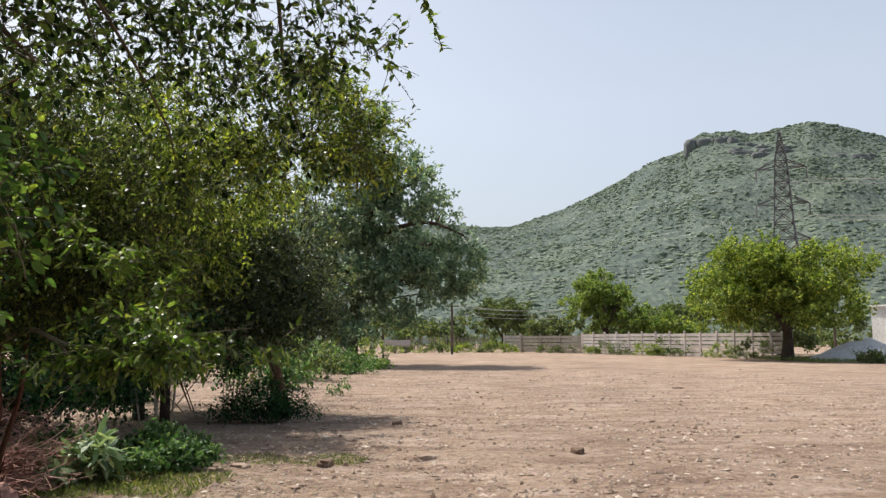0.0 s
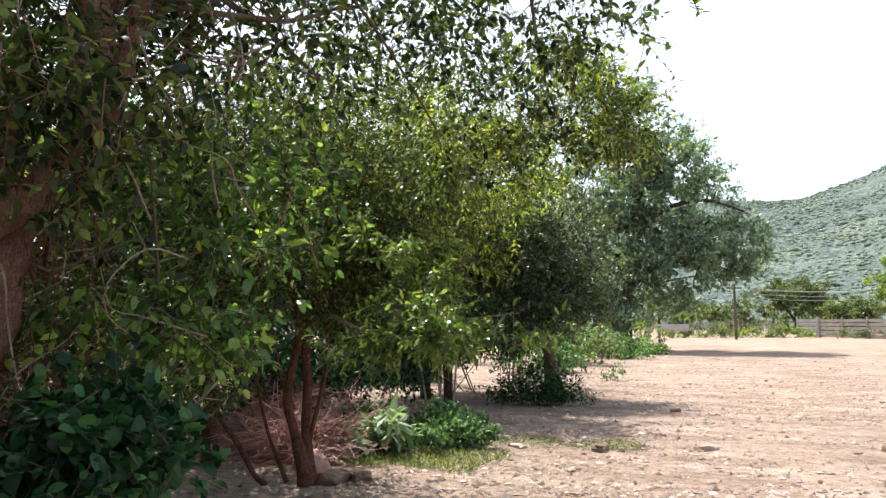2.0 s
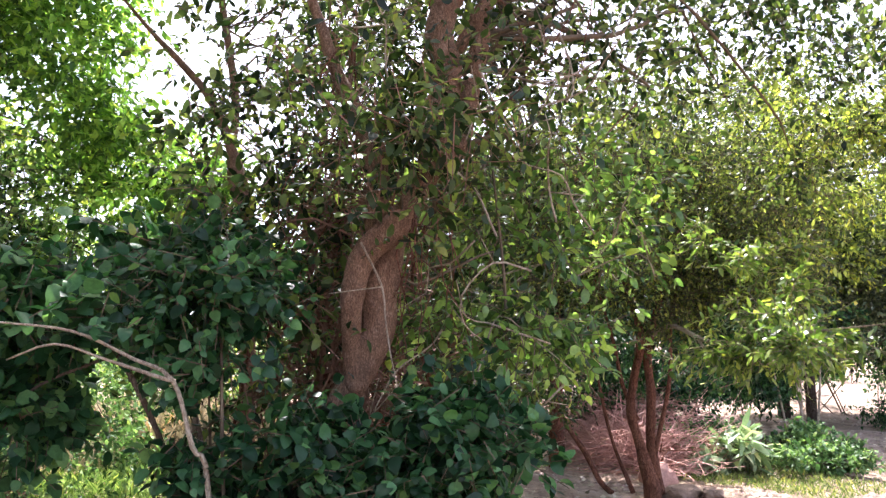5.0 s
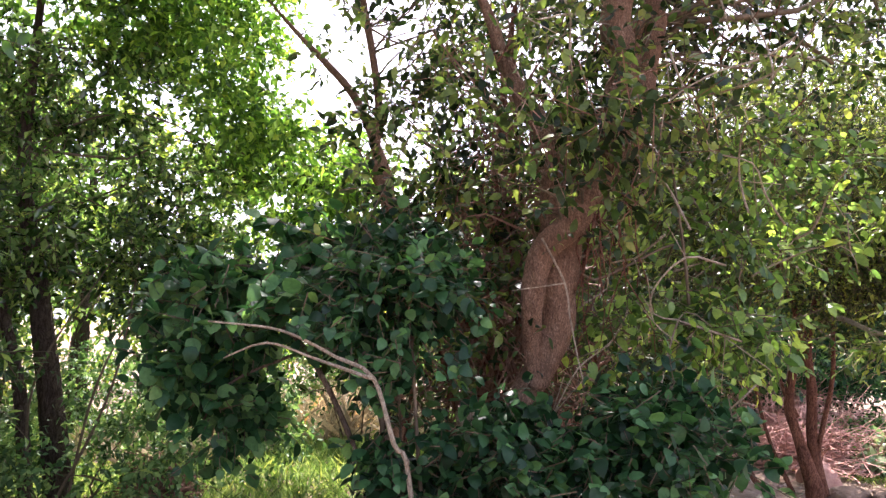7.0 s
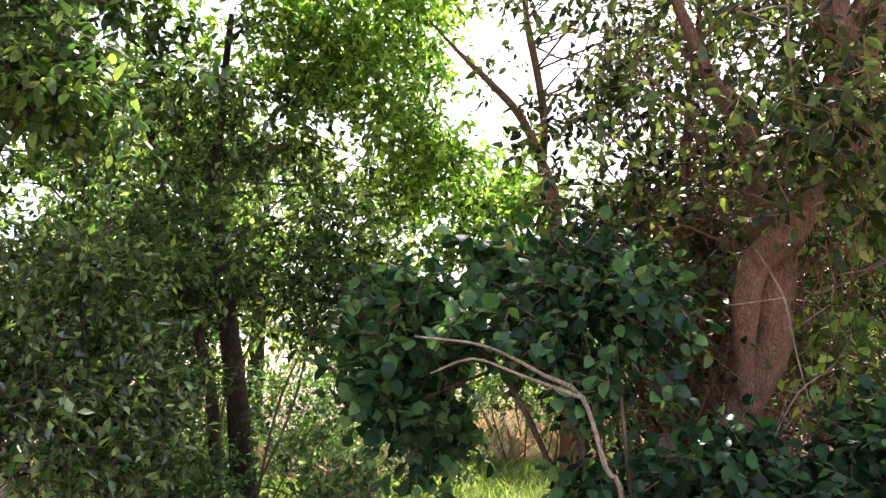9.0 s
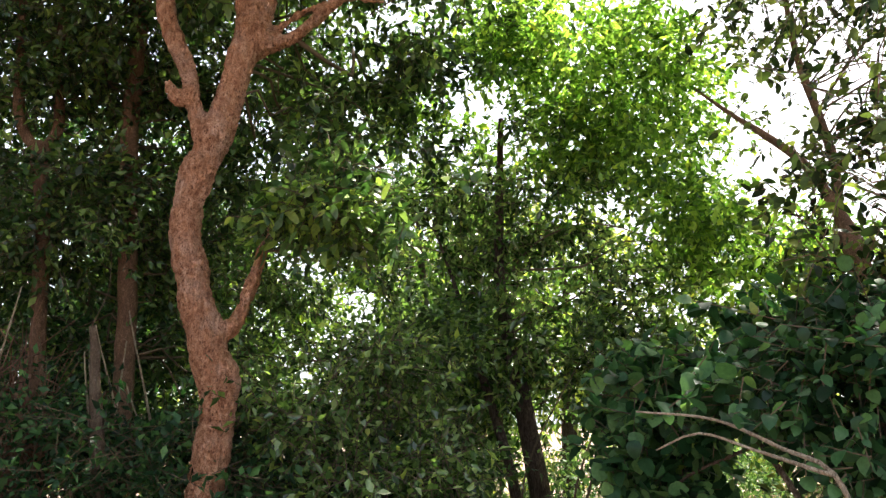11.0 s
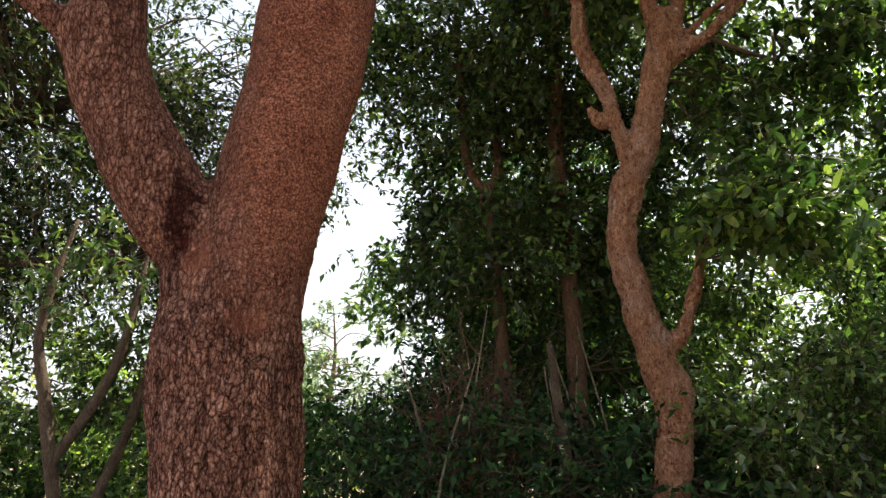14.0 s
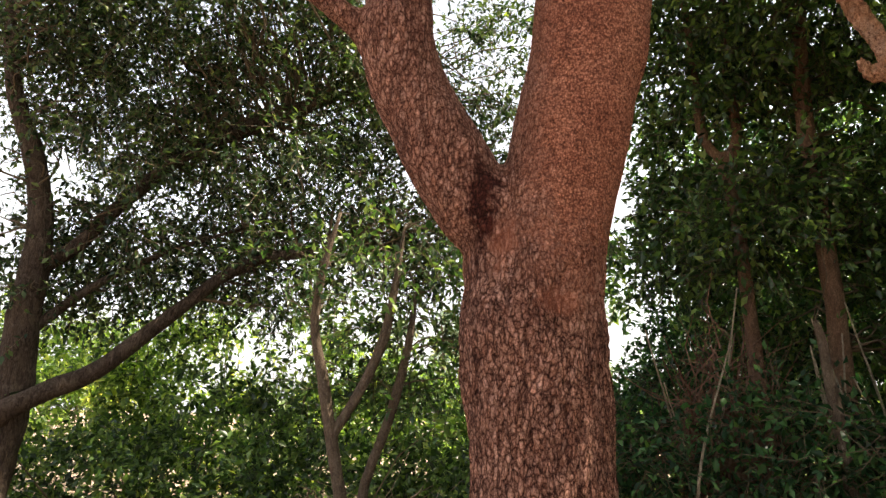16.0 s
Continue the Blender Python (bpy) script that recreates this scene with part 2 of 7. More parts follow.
def flecked_bark_mat():
    """Smooth orange-brown bark, washed pale in places, with short dark upright flecks."""
    m, nt, p, co = start("orange_brown_bark", 0.9, 0.15)
    v = nt.nodes.new("ShaderNodeTexVoronoi")
    v.inputs["Scale"].default_value = 46
    nt.links.new(stretched(nt, co, 1, 1, 0.55), v.inputs["Vector"])
    fleck = ramp(nt, v.outputs["Distance"], [(0.16, (1, 1, 1)), (0.3, (0, 0, 0))])
    sep = nt.nodes.new("ShaderNodeSeparateColor")
    nt.links.new(v.outputs["Color"], sep.inputs[0])
    fleck = maths(nt, "MULTIPLY", fleck, maths(nt, "GREATER_THAN", sep.outputs[0], 0.4))
    flake = noise_tex(nt, stretched(nt, co, 1, 1, 0.7), 30, 5, 0.7, 0.5)
    stain = noise_tex(nt, co, 5, 5, 0.65)
    grain = noise_tex(nt, co, 120, 3, 0.7)
    col = ramp(nt, flake, [(0.3, (0.2, 0.085, 0.048)), (0.5, (0.39, 0.195, 0.115)), (0.7, (0.55, 0.33, 0.22))])
    col = mix(nt, "MIX", ramp(nt, stain, [(0.5, (0, 0, 0)), (0.68, (0.6, 0.6, 0.6))]), col, (0.5, 0.345, 0.275))
    col = mix(nt, "MULTIPLY", 0.9, col, ramp(nt, grain, [(0.3, (0.6, 0.55, 0.52)), (0.5, (1, 1, 1)), (0.7, (1.35, 1.32, 1.3))]))
    col = mix(nt, "MIX", maths(nt, "MULTIPLY", fleck, 0.75), col, (0.10, 0.04, 0.025))
    crack = noise_tex(nt, stretched(nt, co, 1, 1, 0.6), 34, 5, 0.7, 1.2)
    crack = ramp(nt, maths(nt, "ABSOLUTE", maths(nt, "SUBTRACT", crack, 0.5)), [(0.0, (0, 0, 0)), (0.045, (1, 1, 1))])
    col = mix(nt, "MULTIPLY", 0.6, col, ramp(nt, crack, [(0.0, (0.2, 0.12, 0.09)), (0.9, (1.05, 1.05, 1.05))]))
    flake = maths(nt, "ADD", flake, maths(nt, "MULTIPLY", crack, 0.35))
    nt.links.new(col, p.inputs["Base Color"])
    bump(nt, p, maths(nt, "SUBTRACT", maths(nt, "ADD", flake, maths(nt, "MULTIPLY", grain, 0.25)), maths(nt, "MULTIPLY", fleck, 0.3)), 1.0, 0.008)
    return m


def plain_mat(name, a, b, scale, rough=0.8, metal=0.0, depth=0.004):
    """A worn surface of two shades with fine relief."""
    m, nt, p, co = start(name, rough)
    p.inputs["Metallic"].default_value = metal
    n1, n2 = noise_tex(nt, co, scale, 6), noise_tex(nt, co, scale * 9, 4)
    col = mix(nt, "MULTIPLY", 0.6, ramp(nt, n1, [(0.3, a), (0.7, b)]), ramp(nt, n2, [(0.3, (0.6, 0.6, 0.6)), (0.7, (1.2, 1.2, 1.2))]))
    nt.links.new(col, p.inputs["Base Color"])
    bump(nt, p, n2, 0.5, depth)
    return m


def ground_mat():
    """Dry reddish-beige earth with gravel, crumbs, worn tracks and thin grass beside the trees."""
    m, nt, p, co = start("dry_earth", 0.95, 0.15)
    big = noise_tex(nt, co, 0.16, 5, 0.6)
    mid = noise_tex(nt, stretched(nt, co, 0.55, 1.6, 1), 1.1, 6, 0.65, 0.6)
    fine = noise_tex(nt, co, 9, 6, 0.75)
    grit = noise_tex(nt, co, 42, 4, 0.7)
    col = ramp(nt, mid, [(0.28, (0.2, 0.138, 0.106)), (0.5, (0.348, 0.26, 0.198)), (0.7, (0.47, 0.375, 0.315))])
    col = mix(nt, "MULTIPLY", 0.8, col, ramp(nt, big, [(0.3, (0.78, 0.75, 0.72)), (0.7, (1.2, 1.17, 1.12))]))
    col = mix(nt, "MULTIPLY", 0.7, col, ramp(nt, fine, [(0.32, (0.34, 0.29, 0.25)), (0.5, (1.0, 1.0, 1.0)), (0.72, (1.42, 1.4, 1.35))]))
    v = nt.nodes.new("ShaderNodeTexVoronoi")
    v.inputs["Scale"].default_value = 14
    nt.links.new(co, v.inputs["Vector"])
    pebble = ramp(nt, v.outputs["Distance"], [(0.12, (1, 1, 1)), (0.3, (0, 0, 0))])
    col = mix(nt, "MIX", maths(nt, "MULTIPLY", pebble, 0.35), col, mix(nt, "MIX", 0.5, v.outputs["Color"], (0.5, 0.4, 0.33)))
    nt.links.new(col, p.inputs["Base Color"])
    h = maths(nt, "ADD", maths(nt, "MULTIPLY", fine, 1.0), maths(nt, "ADD", maths(nt, "MULTIPLY", grit, 0.35), maths(nt, "MULTIPLY", pebble, 0.25)))
    bump(nt, p, h, 1.0, 0.07)
    return m


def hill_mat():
    """A hillside grown over with low scrub of several greens paled and blued for haze, paler in dry bands, rock showing
    near the crest.
    """
    m, nt, p, co = start("haze_tinted_hillside", 0.95, 0.1)
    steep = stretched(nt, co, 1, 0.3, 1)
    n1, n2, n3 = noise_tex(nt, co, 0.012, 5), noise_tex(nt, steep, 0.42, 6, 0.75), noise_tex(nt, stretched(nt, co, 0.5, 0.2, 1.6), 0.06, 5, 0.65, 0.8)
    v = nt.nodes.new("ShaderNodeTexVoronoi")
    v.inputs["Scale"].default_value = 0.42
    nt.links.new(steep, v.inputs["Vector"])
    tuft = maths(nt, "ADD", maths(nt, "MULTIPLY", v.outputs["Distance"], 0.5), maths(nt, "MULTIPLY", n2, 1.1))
    # distance haze and the shade between tufts are put into these greens
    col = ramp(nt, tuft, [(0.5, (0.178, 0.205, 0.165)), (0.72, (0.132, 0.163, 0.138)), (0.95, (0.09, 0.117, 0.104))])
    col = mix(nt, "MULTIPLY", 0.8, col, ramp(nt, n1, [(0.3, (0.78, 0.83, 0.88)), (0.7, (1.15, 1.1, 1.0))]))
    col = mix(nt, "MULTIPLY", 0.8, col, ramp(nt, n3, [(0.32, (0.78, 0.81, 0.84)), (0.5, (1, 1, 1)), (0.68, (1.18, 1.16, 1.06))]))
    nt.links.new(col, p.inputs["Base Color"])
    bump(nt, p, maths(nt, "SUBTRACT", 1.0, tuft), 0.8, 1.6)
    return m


def island_mat(name, stops, rough=0.9, scale=6.0):
    """Many small pieces, each with its own shade, grained all over."""
    m, nt, p, co = start(name, rough, 0.15)
    rnd = nt.nodes.new("ShaderNodeNewGeometry").outputs["Random Per Island"]
    col = mix(nt, "MULTIPLY", 0.7, ramp(nt, rnd, stops), ramp(nt, noise_tex(nt, co, scale, 5, 0.75), [(0.3, (0.6, 0.62, 0.62)), (0.7, (1.3, 1.3, 1.25))]))
    nt.links.new(col, p.inputs["Base Color"])
    bump(nt, p, noise_tex(nt, co, scale * 2, 4, 0.7), 0.6, 0.5 / scale)
    return m


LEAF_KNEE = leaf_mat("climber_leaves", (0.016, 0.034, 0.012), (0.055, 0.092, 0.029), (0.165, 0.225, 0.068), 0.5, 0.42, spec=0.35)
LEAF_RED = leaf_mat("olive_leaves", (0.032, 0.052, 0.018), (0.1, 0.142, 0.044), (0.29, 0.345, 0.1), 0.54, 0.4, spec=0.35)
# lit copy of the olive leaves: sunlight is in the colour
LEAF_SUN_TINT = leaf_mat("sun_tinted_olive_leaves", (0.07, 0.11, 0.025), (0.2, 0.27, 0.055), (0.42, 0.49, 0.11), 0.58)
# lime green with the sun's brightening put into the colour
LEAF_LIME_LIT = leaf_mat("sun_lightened_leaves", (0.085, 0.2, 0.036), (0.2, 0.38, 0.07), (0.38, 0.57, 0.13), 0.6)
LEAF_BOUGH = leaf_mat("bough_leaves", (0.085, 0.15, 0.034), (0.165, 0.26, 0.055), (0.3, 0.39, 0.1), 0.52)
LEAF_GREY = leaf_mat("grey_green_leaves", (0.036, 0.056, 0.032), (0.09, 0.125, 0.07), (0.21, 0.255, 0.14), 0.4, 0.4)
# blue-green leaves of far trees, with distance haze put into the colour
LEAF_BLUE_HAZE = leaf_mat("hazed_blue_green_leaves", (0.12, 0.205, 0.13), (0.23, 0.34, 0.22), (0.38, 0.5, 0.34), 0.46, 0.45, (1.0, 1.1, 1.0))
LEAF_BRIGHT = leaf_mat("mid_green_leaves", (0.055, 0.12, 0.032), (0.145, 0.265, 0.07), (0.31, 0.46, 0.125), 0.56)
LEAF_DEEP = leaf_mat("deep_green_leaves", (0.027, 0.07, 0.022), (0.066, 0.145, 0.046), (0.175, 0.285, 0.092), 0.46, 0.3, spec=0.6)
LEAF_FINE = leaf_mat("fine_dark_leaves", (0.016, 0.04, 0.017), (0.04, 0.08, 0.033), (0.1, 0.16, 0.06), 0.38, 0.36, spec=0.4)
LEAF_FAR = leaf_mat("acacia_leaves", (0.11, 0.175, 0.034), (0.22, 0.31, 0.062), (0.39, 0.46, 0.115), 0.52, 0.6)
LEAF_FIELD = leaf_mat("thorn_tree_leaves", (0.1, 0.165, 0.04), (0.2, 0.295, 0.075), (0.34, 0.43, 0.12), 0.48, 0.6)
LEAF_FARDARK = leaf_mat("far_scrub_leaves", (0.07, 0.11, 0.04), (0.13, 0.185, 0.07), (0.22, 0.265, 0.11), 0.35, 0.6)
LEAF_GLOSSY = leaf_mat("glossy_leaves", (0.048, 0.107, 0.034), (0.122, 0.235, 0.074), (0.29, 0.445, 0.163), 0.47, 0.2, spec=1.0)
LEAF_HERB = leaf_mat("herb_leaves", (0.06, 0.135, 0.05), (0.12, 0.23, 0.09), (0.23, 0.36, 0.16), 0.4, 0.5, spec=0.25)
GRASS = leaf_mat("short_grass", (0.1, 0.15, 0.045), (0.18, 0.235, 0.08), (0.32, 0.355, 0.15), 0.4, 0.6)
LEAF_BUSH = leaf_mat("broad_dark_leaves", (0.011, 0.045, 0.018), (0.026, 0.086, 0.033), (0.075, 0.185, 0.072), 0.38, 0.42, spec=0.3)
LEAF_HEART = leaf_mat("heart_leaves", (0.024, 0.085, 0.036), (0.052, 0.15, 0.062), (0.13, 0.27, 0.11), 0.5, 0.42, spec=0.3)
MEADOW = leaf_mat("meadow_grass", (0.13, 0.23, 0.06), (0.22, 0.34, 0.1), (0.36, 0.45, 0.19), 0.35, 0.6)
STRAW = leaf_mat("dry_grass", (0.38, 0.32, 0.23), (0.54, 0.47, 0.35), (0.7, 0.63, 0.5), 0.35, 0.7, (1, 1, 1))
BARK_KNEE = bark_mat("twisted_bark", (0.06, 0.034, 0.022), (0.19, 0.118, 0.078), (0.4, 0.28, 0.195), 2.6, 0.4, 40)
BARK_RED = bark_mat("reddish_bark", (0.1, 0.042, 0.028), (0.19, 0.088, 0.058), (0.31, 0.165, 0.11), 2.4, 0.7)
BARK_S = flecked_bark_mat()
BARK_BIG = great_bark_mat()
BARK_DARK = bark_mat("dark_bark", (0.05, 0.04, 0.03), (0.09, 0.07, 0.055), (0.15, 0.12, 0.095), 1.2, 0.6)
BARK_PALE = bark_mat("pale_bark", (0.22, 0.18, 0.13), (0.36, 0.31, 0.23), (0.5, 0.45, 0.36), 2.0, 0.4)
BARK_DULL = bark_mat("dull_bark", (0.06, 0.045, 0.033), (0.135, 0.105, 0.078), (0.26, 0.21, 0.16), 2.0, 0.4)
TWIG = plain_mat("dry_twig", (0.20, 0.14, 0.10), (0.38, 0.29, 0.21), 6)
TWIG_DARK = plain_mat("living_twig", (0.07, 0.05, 0.03), (0.15, 0.11, 0.07), 6)
BRUSH = plain_mat("reddish_dead_twig", (0.34, 0.175, 0.14), (0.58, 0.35, 0.285), 5)
EARTH = ground_mat()
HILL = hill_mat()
BRUSH_DARK = plain_mat("brown_dead_twig", (0.1, 0.052, 0.034), (0.25, 0.14, 0.095), 5)
STONE = plain_mat("field_stone", (0.26, 0.18, 0.14), (0.5, 0.38, 0.3), 9, 0.9, 0, 0.01)
STONE_DARK = plain_mat("dark_clod", (0.13, 0.085, 0.06), (0.26, 0.18, 0.13), 9, 0.95, 0, 0.01)
CONCRETE = plain_mat("weathered_concrete", (0.4, 0.35, 0.325), (0.62, 0.56, 0.525), 1.2, 0.9)
CONCRETE_BROWN = plain_mat("brown_concrete", (0.22, 0.19, 0.155), (0.36, 0.32, 0.27), 1.2, 0.9)
WHITEWASH = plain_mat("whitewash", (0.66, 0.66, 0.64), (0.82, 0.82, 0.8), 0.8, 0.9)
GRAVEL = plain_mat("grey_gravel", (0.42, 0.42, 0.43), (0.62, 0.62, 0.63), 3.5, 0.95, 0, 0.05)
STEEL = plain_mat("galvanised_steel", (0.08, 0.083, 0.087), (0.16, 0.16, 0.165), 1.0, 0.7, 0.1)
WIRE = plain_mat("aluminium_wire", (0.35, 0.36, 0.36), (0.5, 0.5, 0.5), 1.0, 0.5, 0.2)
WOOD_POLE = plain_mat("tarred_pole", (0.07, 0.055, 0.045), (0.14, 0.11, 0.09), 3, 0.9)
TILE_DARK = plain_mat("dark_roof_sheet", (0.16, 0.15, 0.14), (0.28, 0.26, 0.24), 1.0, 0.8)


# ---- mesh tools ----
class Shape:
    """Gathers triangles from many small pieces into one mesh."""

    def __init__(self):
        self.v, self.f, self.n = [], [], 0

    def add(self, v, f):
        v, f = np.asarray(v, float).reshape(-1, 3), np.asarray(f, int).reshape(-1, 3)
        self.v.append(v), self.f.append(f + self.n)
        self.n += len(v)

    def mesh(self, name, material, smooth=False):
        v, f = np.concatenate(self.v), np.concatenate(self.f)
        me = bpy.data.meshes.new(name)
        me.vertices.add(len(v)), me.loops.add(len(f) * 3), me.polygons.add(len(f))
        me.vertices.foreach_set("co", v.astype(np.float32).ravel())
        me.loops.foreach_set("vertex_index", f.astype(np.int32).ravel())
        me.polygons.foreach_set("loop_start", (np.arange(len(f)) * 3).astype(np.int32))
        me.polygons.foreach_set("use_smooth", np.full(len(f), smooth))
        me.materials.append(material)
        me.update()
        me.validate()
        return me


def thing(name, at, label, category, group="", kind=""):
    ob = new(name)
    ob.location = at
    return tagged(ob, label, category, group, kind)


def part(name, shape, material, parent, label="", smooth=False, kind=""):
    """Links a shape, given in world metres, as one mesh under a thing."""
    ob = new(name, shape.mesh(name, material, smooth))
    ob.parent = parent
    ob.matrix_parent_inverse = Matrix.Identity(4) if parent.parent else Matrix.Translation(parent.location).inverted()
    return tagged(ob, label, kind=kind)


def smooth_path(p, step):
    """Catmull-Rom points along control rows (x, y, z, radius), about step apart."""
    p = np.asarray(p, float)
    q = np.vstack([2 * p[0] - p[1], p, 2 * p[-1] - p[-2]])
    out = []
    for i in range(1, len(q) - 2):
        n = max(1, int(np.linalg.norm(q[i + 1, :3] - q[i, :3]) / step))
        u = (np.arange(n) / n)[:, None]
        a, b, c, d = q[i - 1], q[i], q[i + 1], q[i + 2]
        out.append(0.5 * (2 * b + (c - a) * u + (2 * a - 5 * b + 4 * c - d) * u ** 2 + (3 * b - a - 3 * c + d) * u ** 3))
    out.append(p[-1:])
    r = np.vstack(out)
    r[:, 3] = np.maximum(r[:, 3], 0.002)
    return r


def tube(shape, path, sides=8, step=0.1, rough=0.0, lump=0.0, seed=0):
    """A round, tapering limb along a path, its skin uneven by rough (fine) and lump (coarse), shares of the radius."""
    r = smooth_path(path, step)
    c, rad = r[:, :3], r[:, 3]
    tan = np.gradient(c, axis=0)
    tan /= np.linalg.norm(tan, axis=1)[:, None] + 1e-9
    ref = np.array([0.31, 0.95, 0.02]) if abs(tan[0, 1]) < 0.8 else np.array([1.0, 0.1, 0.0])
    a = np.cross(tan, ref)
    a /= np.linalg.norm(a, axis=1)[:, None]
    b = np.cross(tan, a)
    th = np.arange(sides) * 2 * np.pi / sides
    m = np.ones((len(c), sides))
    v = c[:, None] + (a[:, None] * np.cos(th)[None, :, None] + b[:, None] * np.sin(th)[None, :, None]) * rad[:, None, None]
    if rough or lump:
        for i in range(len(c)):
            for j in range(sides):
                q = Vector(v[i, j]) + Vector((seed, 0, 0))
                m[i, j] += lump * noise.noise(q * 4.5) + rough * noise.noise(Vector((q.x * 30, q.y * 30, q.z * 11)))
        v = c[:, None] + (v - c[:, None]) * m[:, :, None]
    n = len(c)
    i, j = np.meshgrid(np.arange(n - 1), np.arange(sides), indexing="ij")
    k = (j + 1) % sides
    A, B, C, D = i * sides + j, i * sides + k, (i + 1) * sides + k, (i + 1) * sides + j
    f = np.concatenate([np.stack([A, C, B], -1).reshape(-1, 3), np.stack([A, D, C], -1).reshape(-1, 3)])
    vv = np.vstack([v.reshape(-1, 3), c[:1], c[-1:]])
    cap0 = np.stack([np.full(sides, n * sides), np.arange(sides), (np.arange(sides) + 1) % sides], -1)
    cap1 = np.stack([np.full(sides, n * sides + 1), (n - 1) * sides + (np.arange(sides) + 1) % sides, (n - 1) * sides + np.arange(sides)], -1)
    shape.add(vv, np.vstack([f, cap0, cap1]))


def fused(stems, voxel, sides, seed, lump, fissure, smooth_above=99.0):
    """Stems grown together into one skin, fissured lengthwise by so many metres, smoother above a height."""
    s = Shape()
    for i, p in enumerate(stems):
        tube(s, p, sides, 0.04, 0.0, lump, seed + i)
    me = s.mesh("trunk", BARK_DARK)
    ob = new("trunk", me)
    r = ob.modifiers.new("skin", "REMESH")
    r.mode, r.voxel_size = "VOXEL", voxel
    k = ob.modifiers.new("soften", "SMOOTH")
    k.factor, k.iterations = 0.5, 10
    bpy.context.view_layer.update()
    done = bpy.data.meshes.new_from_object(ob.evaluated_get(bpy.context.evaluated_depsgraph_get()))
    bpy.data.objects.remove(ob)
    n = len(done.vertices)
    co, no = np.empty(n * 3, np.float32), np.empty(n * 3, np.float32)
    done.vertices.foreach_get("co", co), done.vertices.foreach_get("normal", no)
    co, no = co.reshape(-1, 3).astype(float), no.reshape(-1, 3)
    d = np.empty(n)
    for i, (x, y, z) in enumerate(co):
        a = noise.noise(Vector((x * 19 + seed, y * 19, z * 6 + 1.5 * noise.noise(Vector((x * 6, y * 6, z * 6))))))
        b = noise.noise(Vector((x * 48, y * 48 + seed, z * 19)))
        c = noise.noise(Vector((x * 7, y * 7, z * 5 + seed)))
        k = fissure * (1.0 if z < smooth_above + 0.25 * c else 0.3)
        d[i] = -k * (1 - min(1, abs(a) * 4)) ** 2 - 0.6 * k * (1 - min(1, abs(b) * 4)) ** 2 + 0.5 * k * b + 1.2 * k * c
    v = co + no * d[:, None]
    out = Shape()
    done.calc_loop_triangles()
    f = np.empty(len(done.loop_triangles) * 3, np.int32)
    done.loop_triangles.foreach_get("vertices", f)
    out.add(v, f)
    bpy.data.meshes.remove(done)
    return out


def unit(v):
    return v / (np.linalg.norm(v, axis=-1, keepdims=True) + 1e-9)


def sticks(shape, a, b, r0, r1):
    """Many straight three-sided twigs from points a to points b."""
    n = len(a)
    d = unit(b - a)
    ref = np.where(np.abs(d[:, 2:3]) > 0.9, [[1.0, 0, 0]], [[0, 0, 1.0]])
    u = unit(np.cross(d, ref))
    w = np.cross(d, u)
    th = np.arange(3) * 2 * np.pi / 3
    ring = u[:, None] * np.cos(th)[None, :, None] + w[:, None] * np.sin(th)[None, :, None]
    v = np.concatenate([a[:, None] + ring * np.broadcast_to(r0, n)[:, None, None], b[:, None] + ring * np.broadcast_to(r1, n)[:, None, None]], 1)
    f = np.array([[0, 1, 4], [0, 4, 3], [1, 2, 5], [1, 5, 4], [2, 0, 3], [2, 3, 5]])
    shape.add(v, np.arange(n)[:, None, None] * 6 + f[None])


def leaves(shape, rng, base, along, size, aspect, fine=False):
    """A leaf at each base, lengthwise along, folded a little on its midrib; fine ones are ovate with a drawn-out tip."""
    n = len(base)
    along = unit(along)
    side = unit(np.cross(along, rng.normal(size=(n, 3)) * 0.55 + [0, 0, 1]))
    up = np.cross(side, along)
    L = (size * rng.uniform(0.5, 1.42, n))[:, None]
    W = L * aspect * 0.5
    lift = up * W * rng.uniform(0.1, 0.6, (n, 1))
    bend = up * L * rng.uniform(-0.25, 0.02, (n, 1))
    if fine:
        rows = [base]
        for u, w in ((0.1, 0.66), (0.4, 1.0), (0.76, 0.66)):
            rows += [base + along * L * u + side * W * w * k + lift * w + bend * u * u for k in (1, -1)]
        v = np.stack(rows + [base + along * L + bend], 1)
        f = np.array([[0, 2, 1], [1, 2, 4], [1, 4, 3], [3, 4, 6], [3, 6, 5], [5, 6, 7]])
        shape.add(v, np.arange(n)[:, None, None] * 8 + f[None])
    else:
        v = np.stack([base, base + along * L * 0.45 + side * W + lift, base + along * L + bend, base + along * L * 0.45 - side * W + lift], 1)
        shape.add(v, np.arange(n)[:, None, None] * 4 + np.array([[0, 1, 2], [0, 2, 3]])[None])


def bear(az, el, d, w, h, deep=None, dense=1.0):
    """A crown's lobe by its bearing (degrees left of ahead), rise and distance from the clearing's middle, with half sizes."""
    a = radians(az)
    return (-math.sin(a) * d, math.cos(a) * d, 1.55 + math.tan(radians(el)) * d, w, w if deep is None else deep, h, a, dense)


def lobe(x, y, z, w, h, dense=1.0):
    return (x, y, z, w, w, h, 0.0, dense)


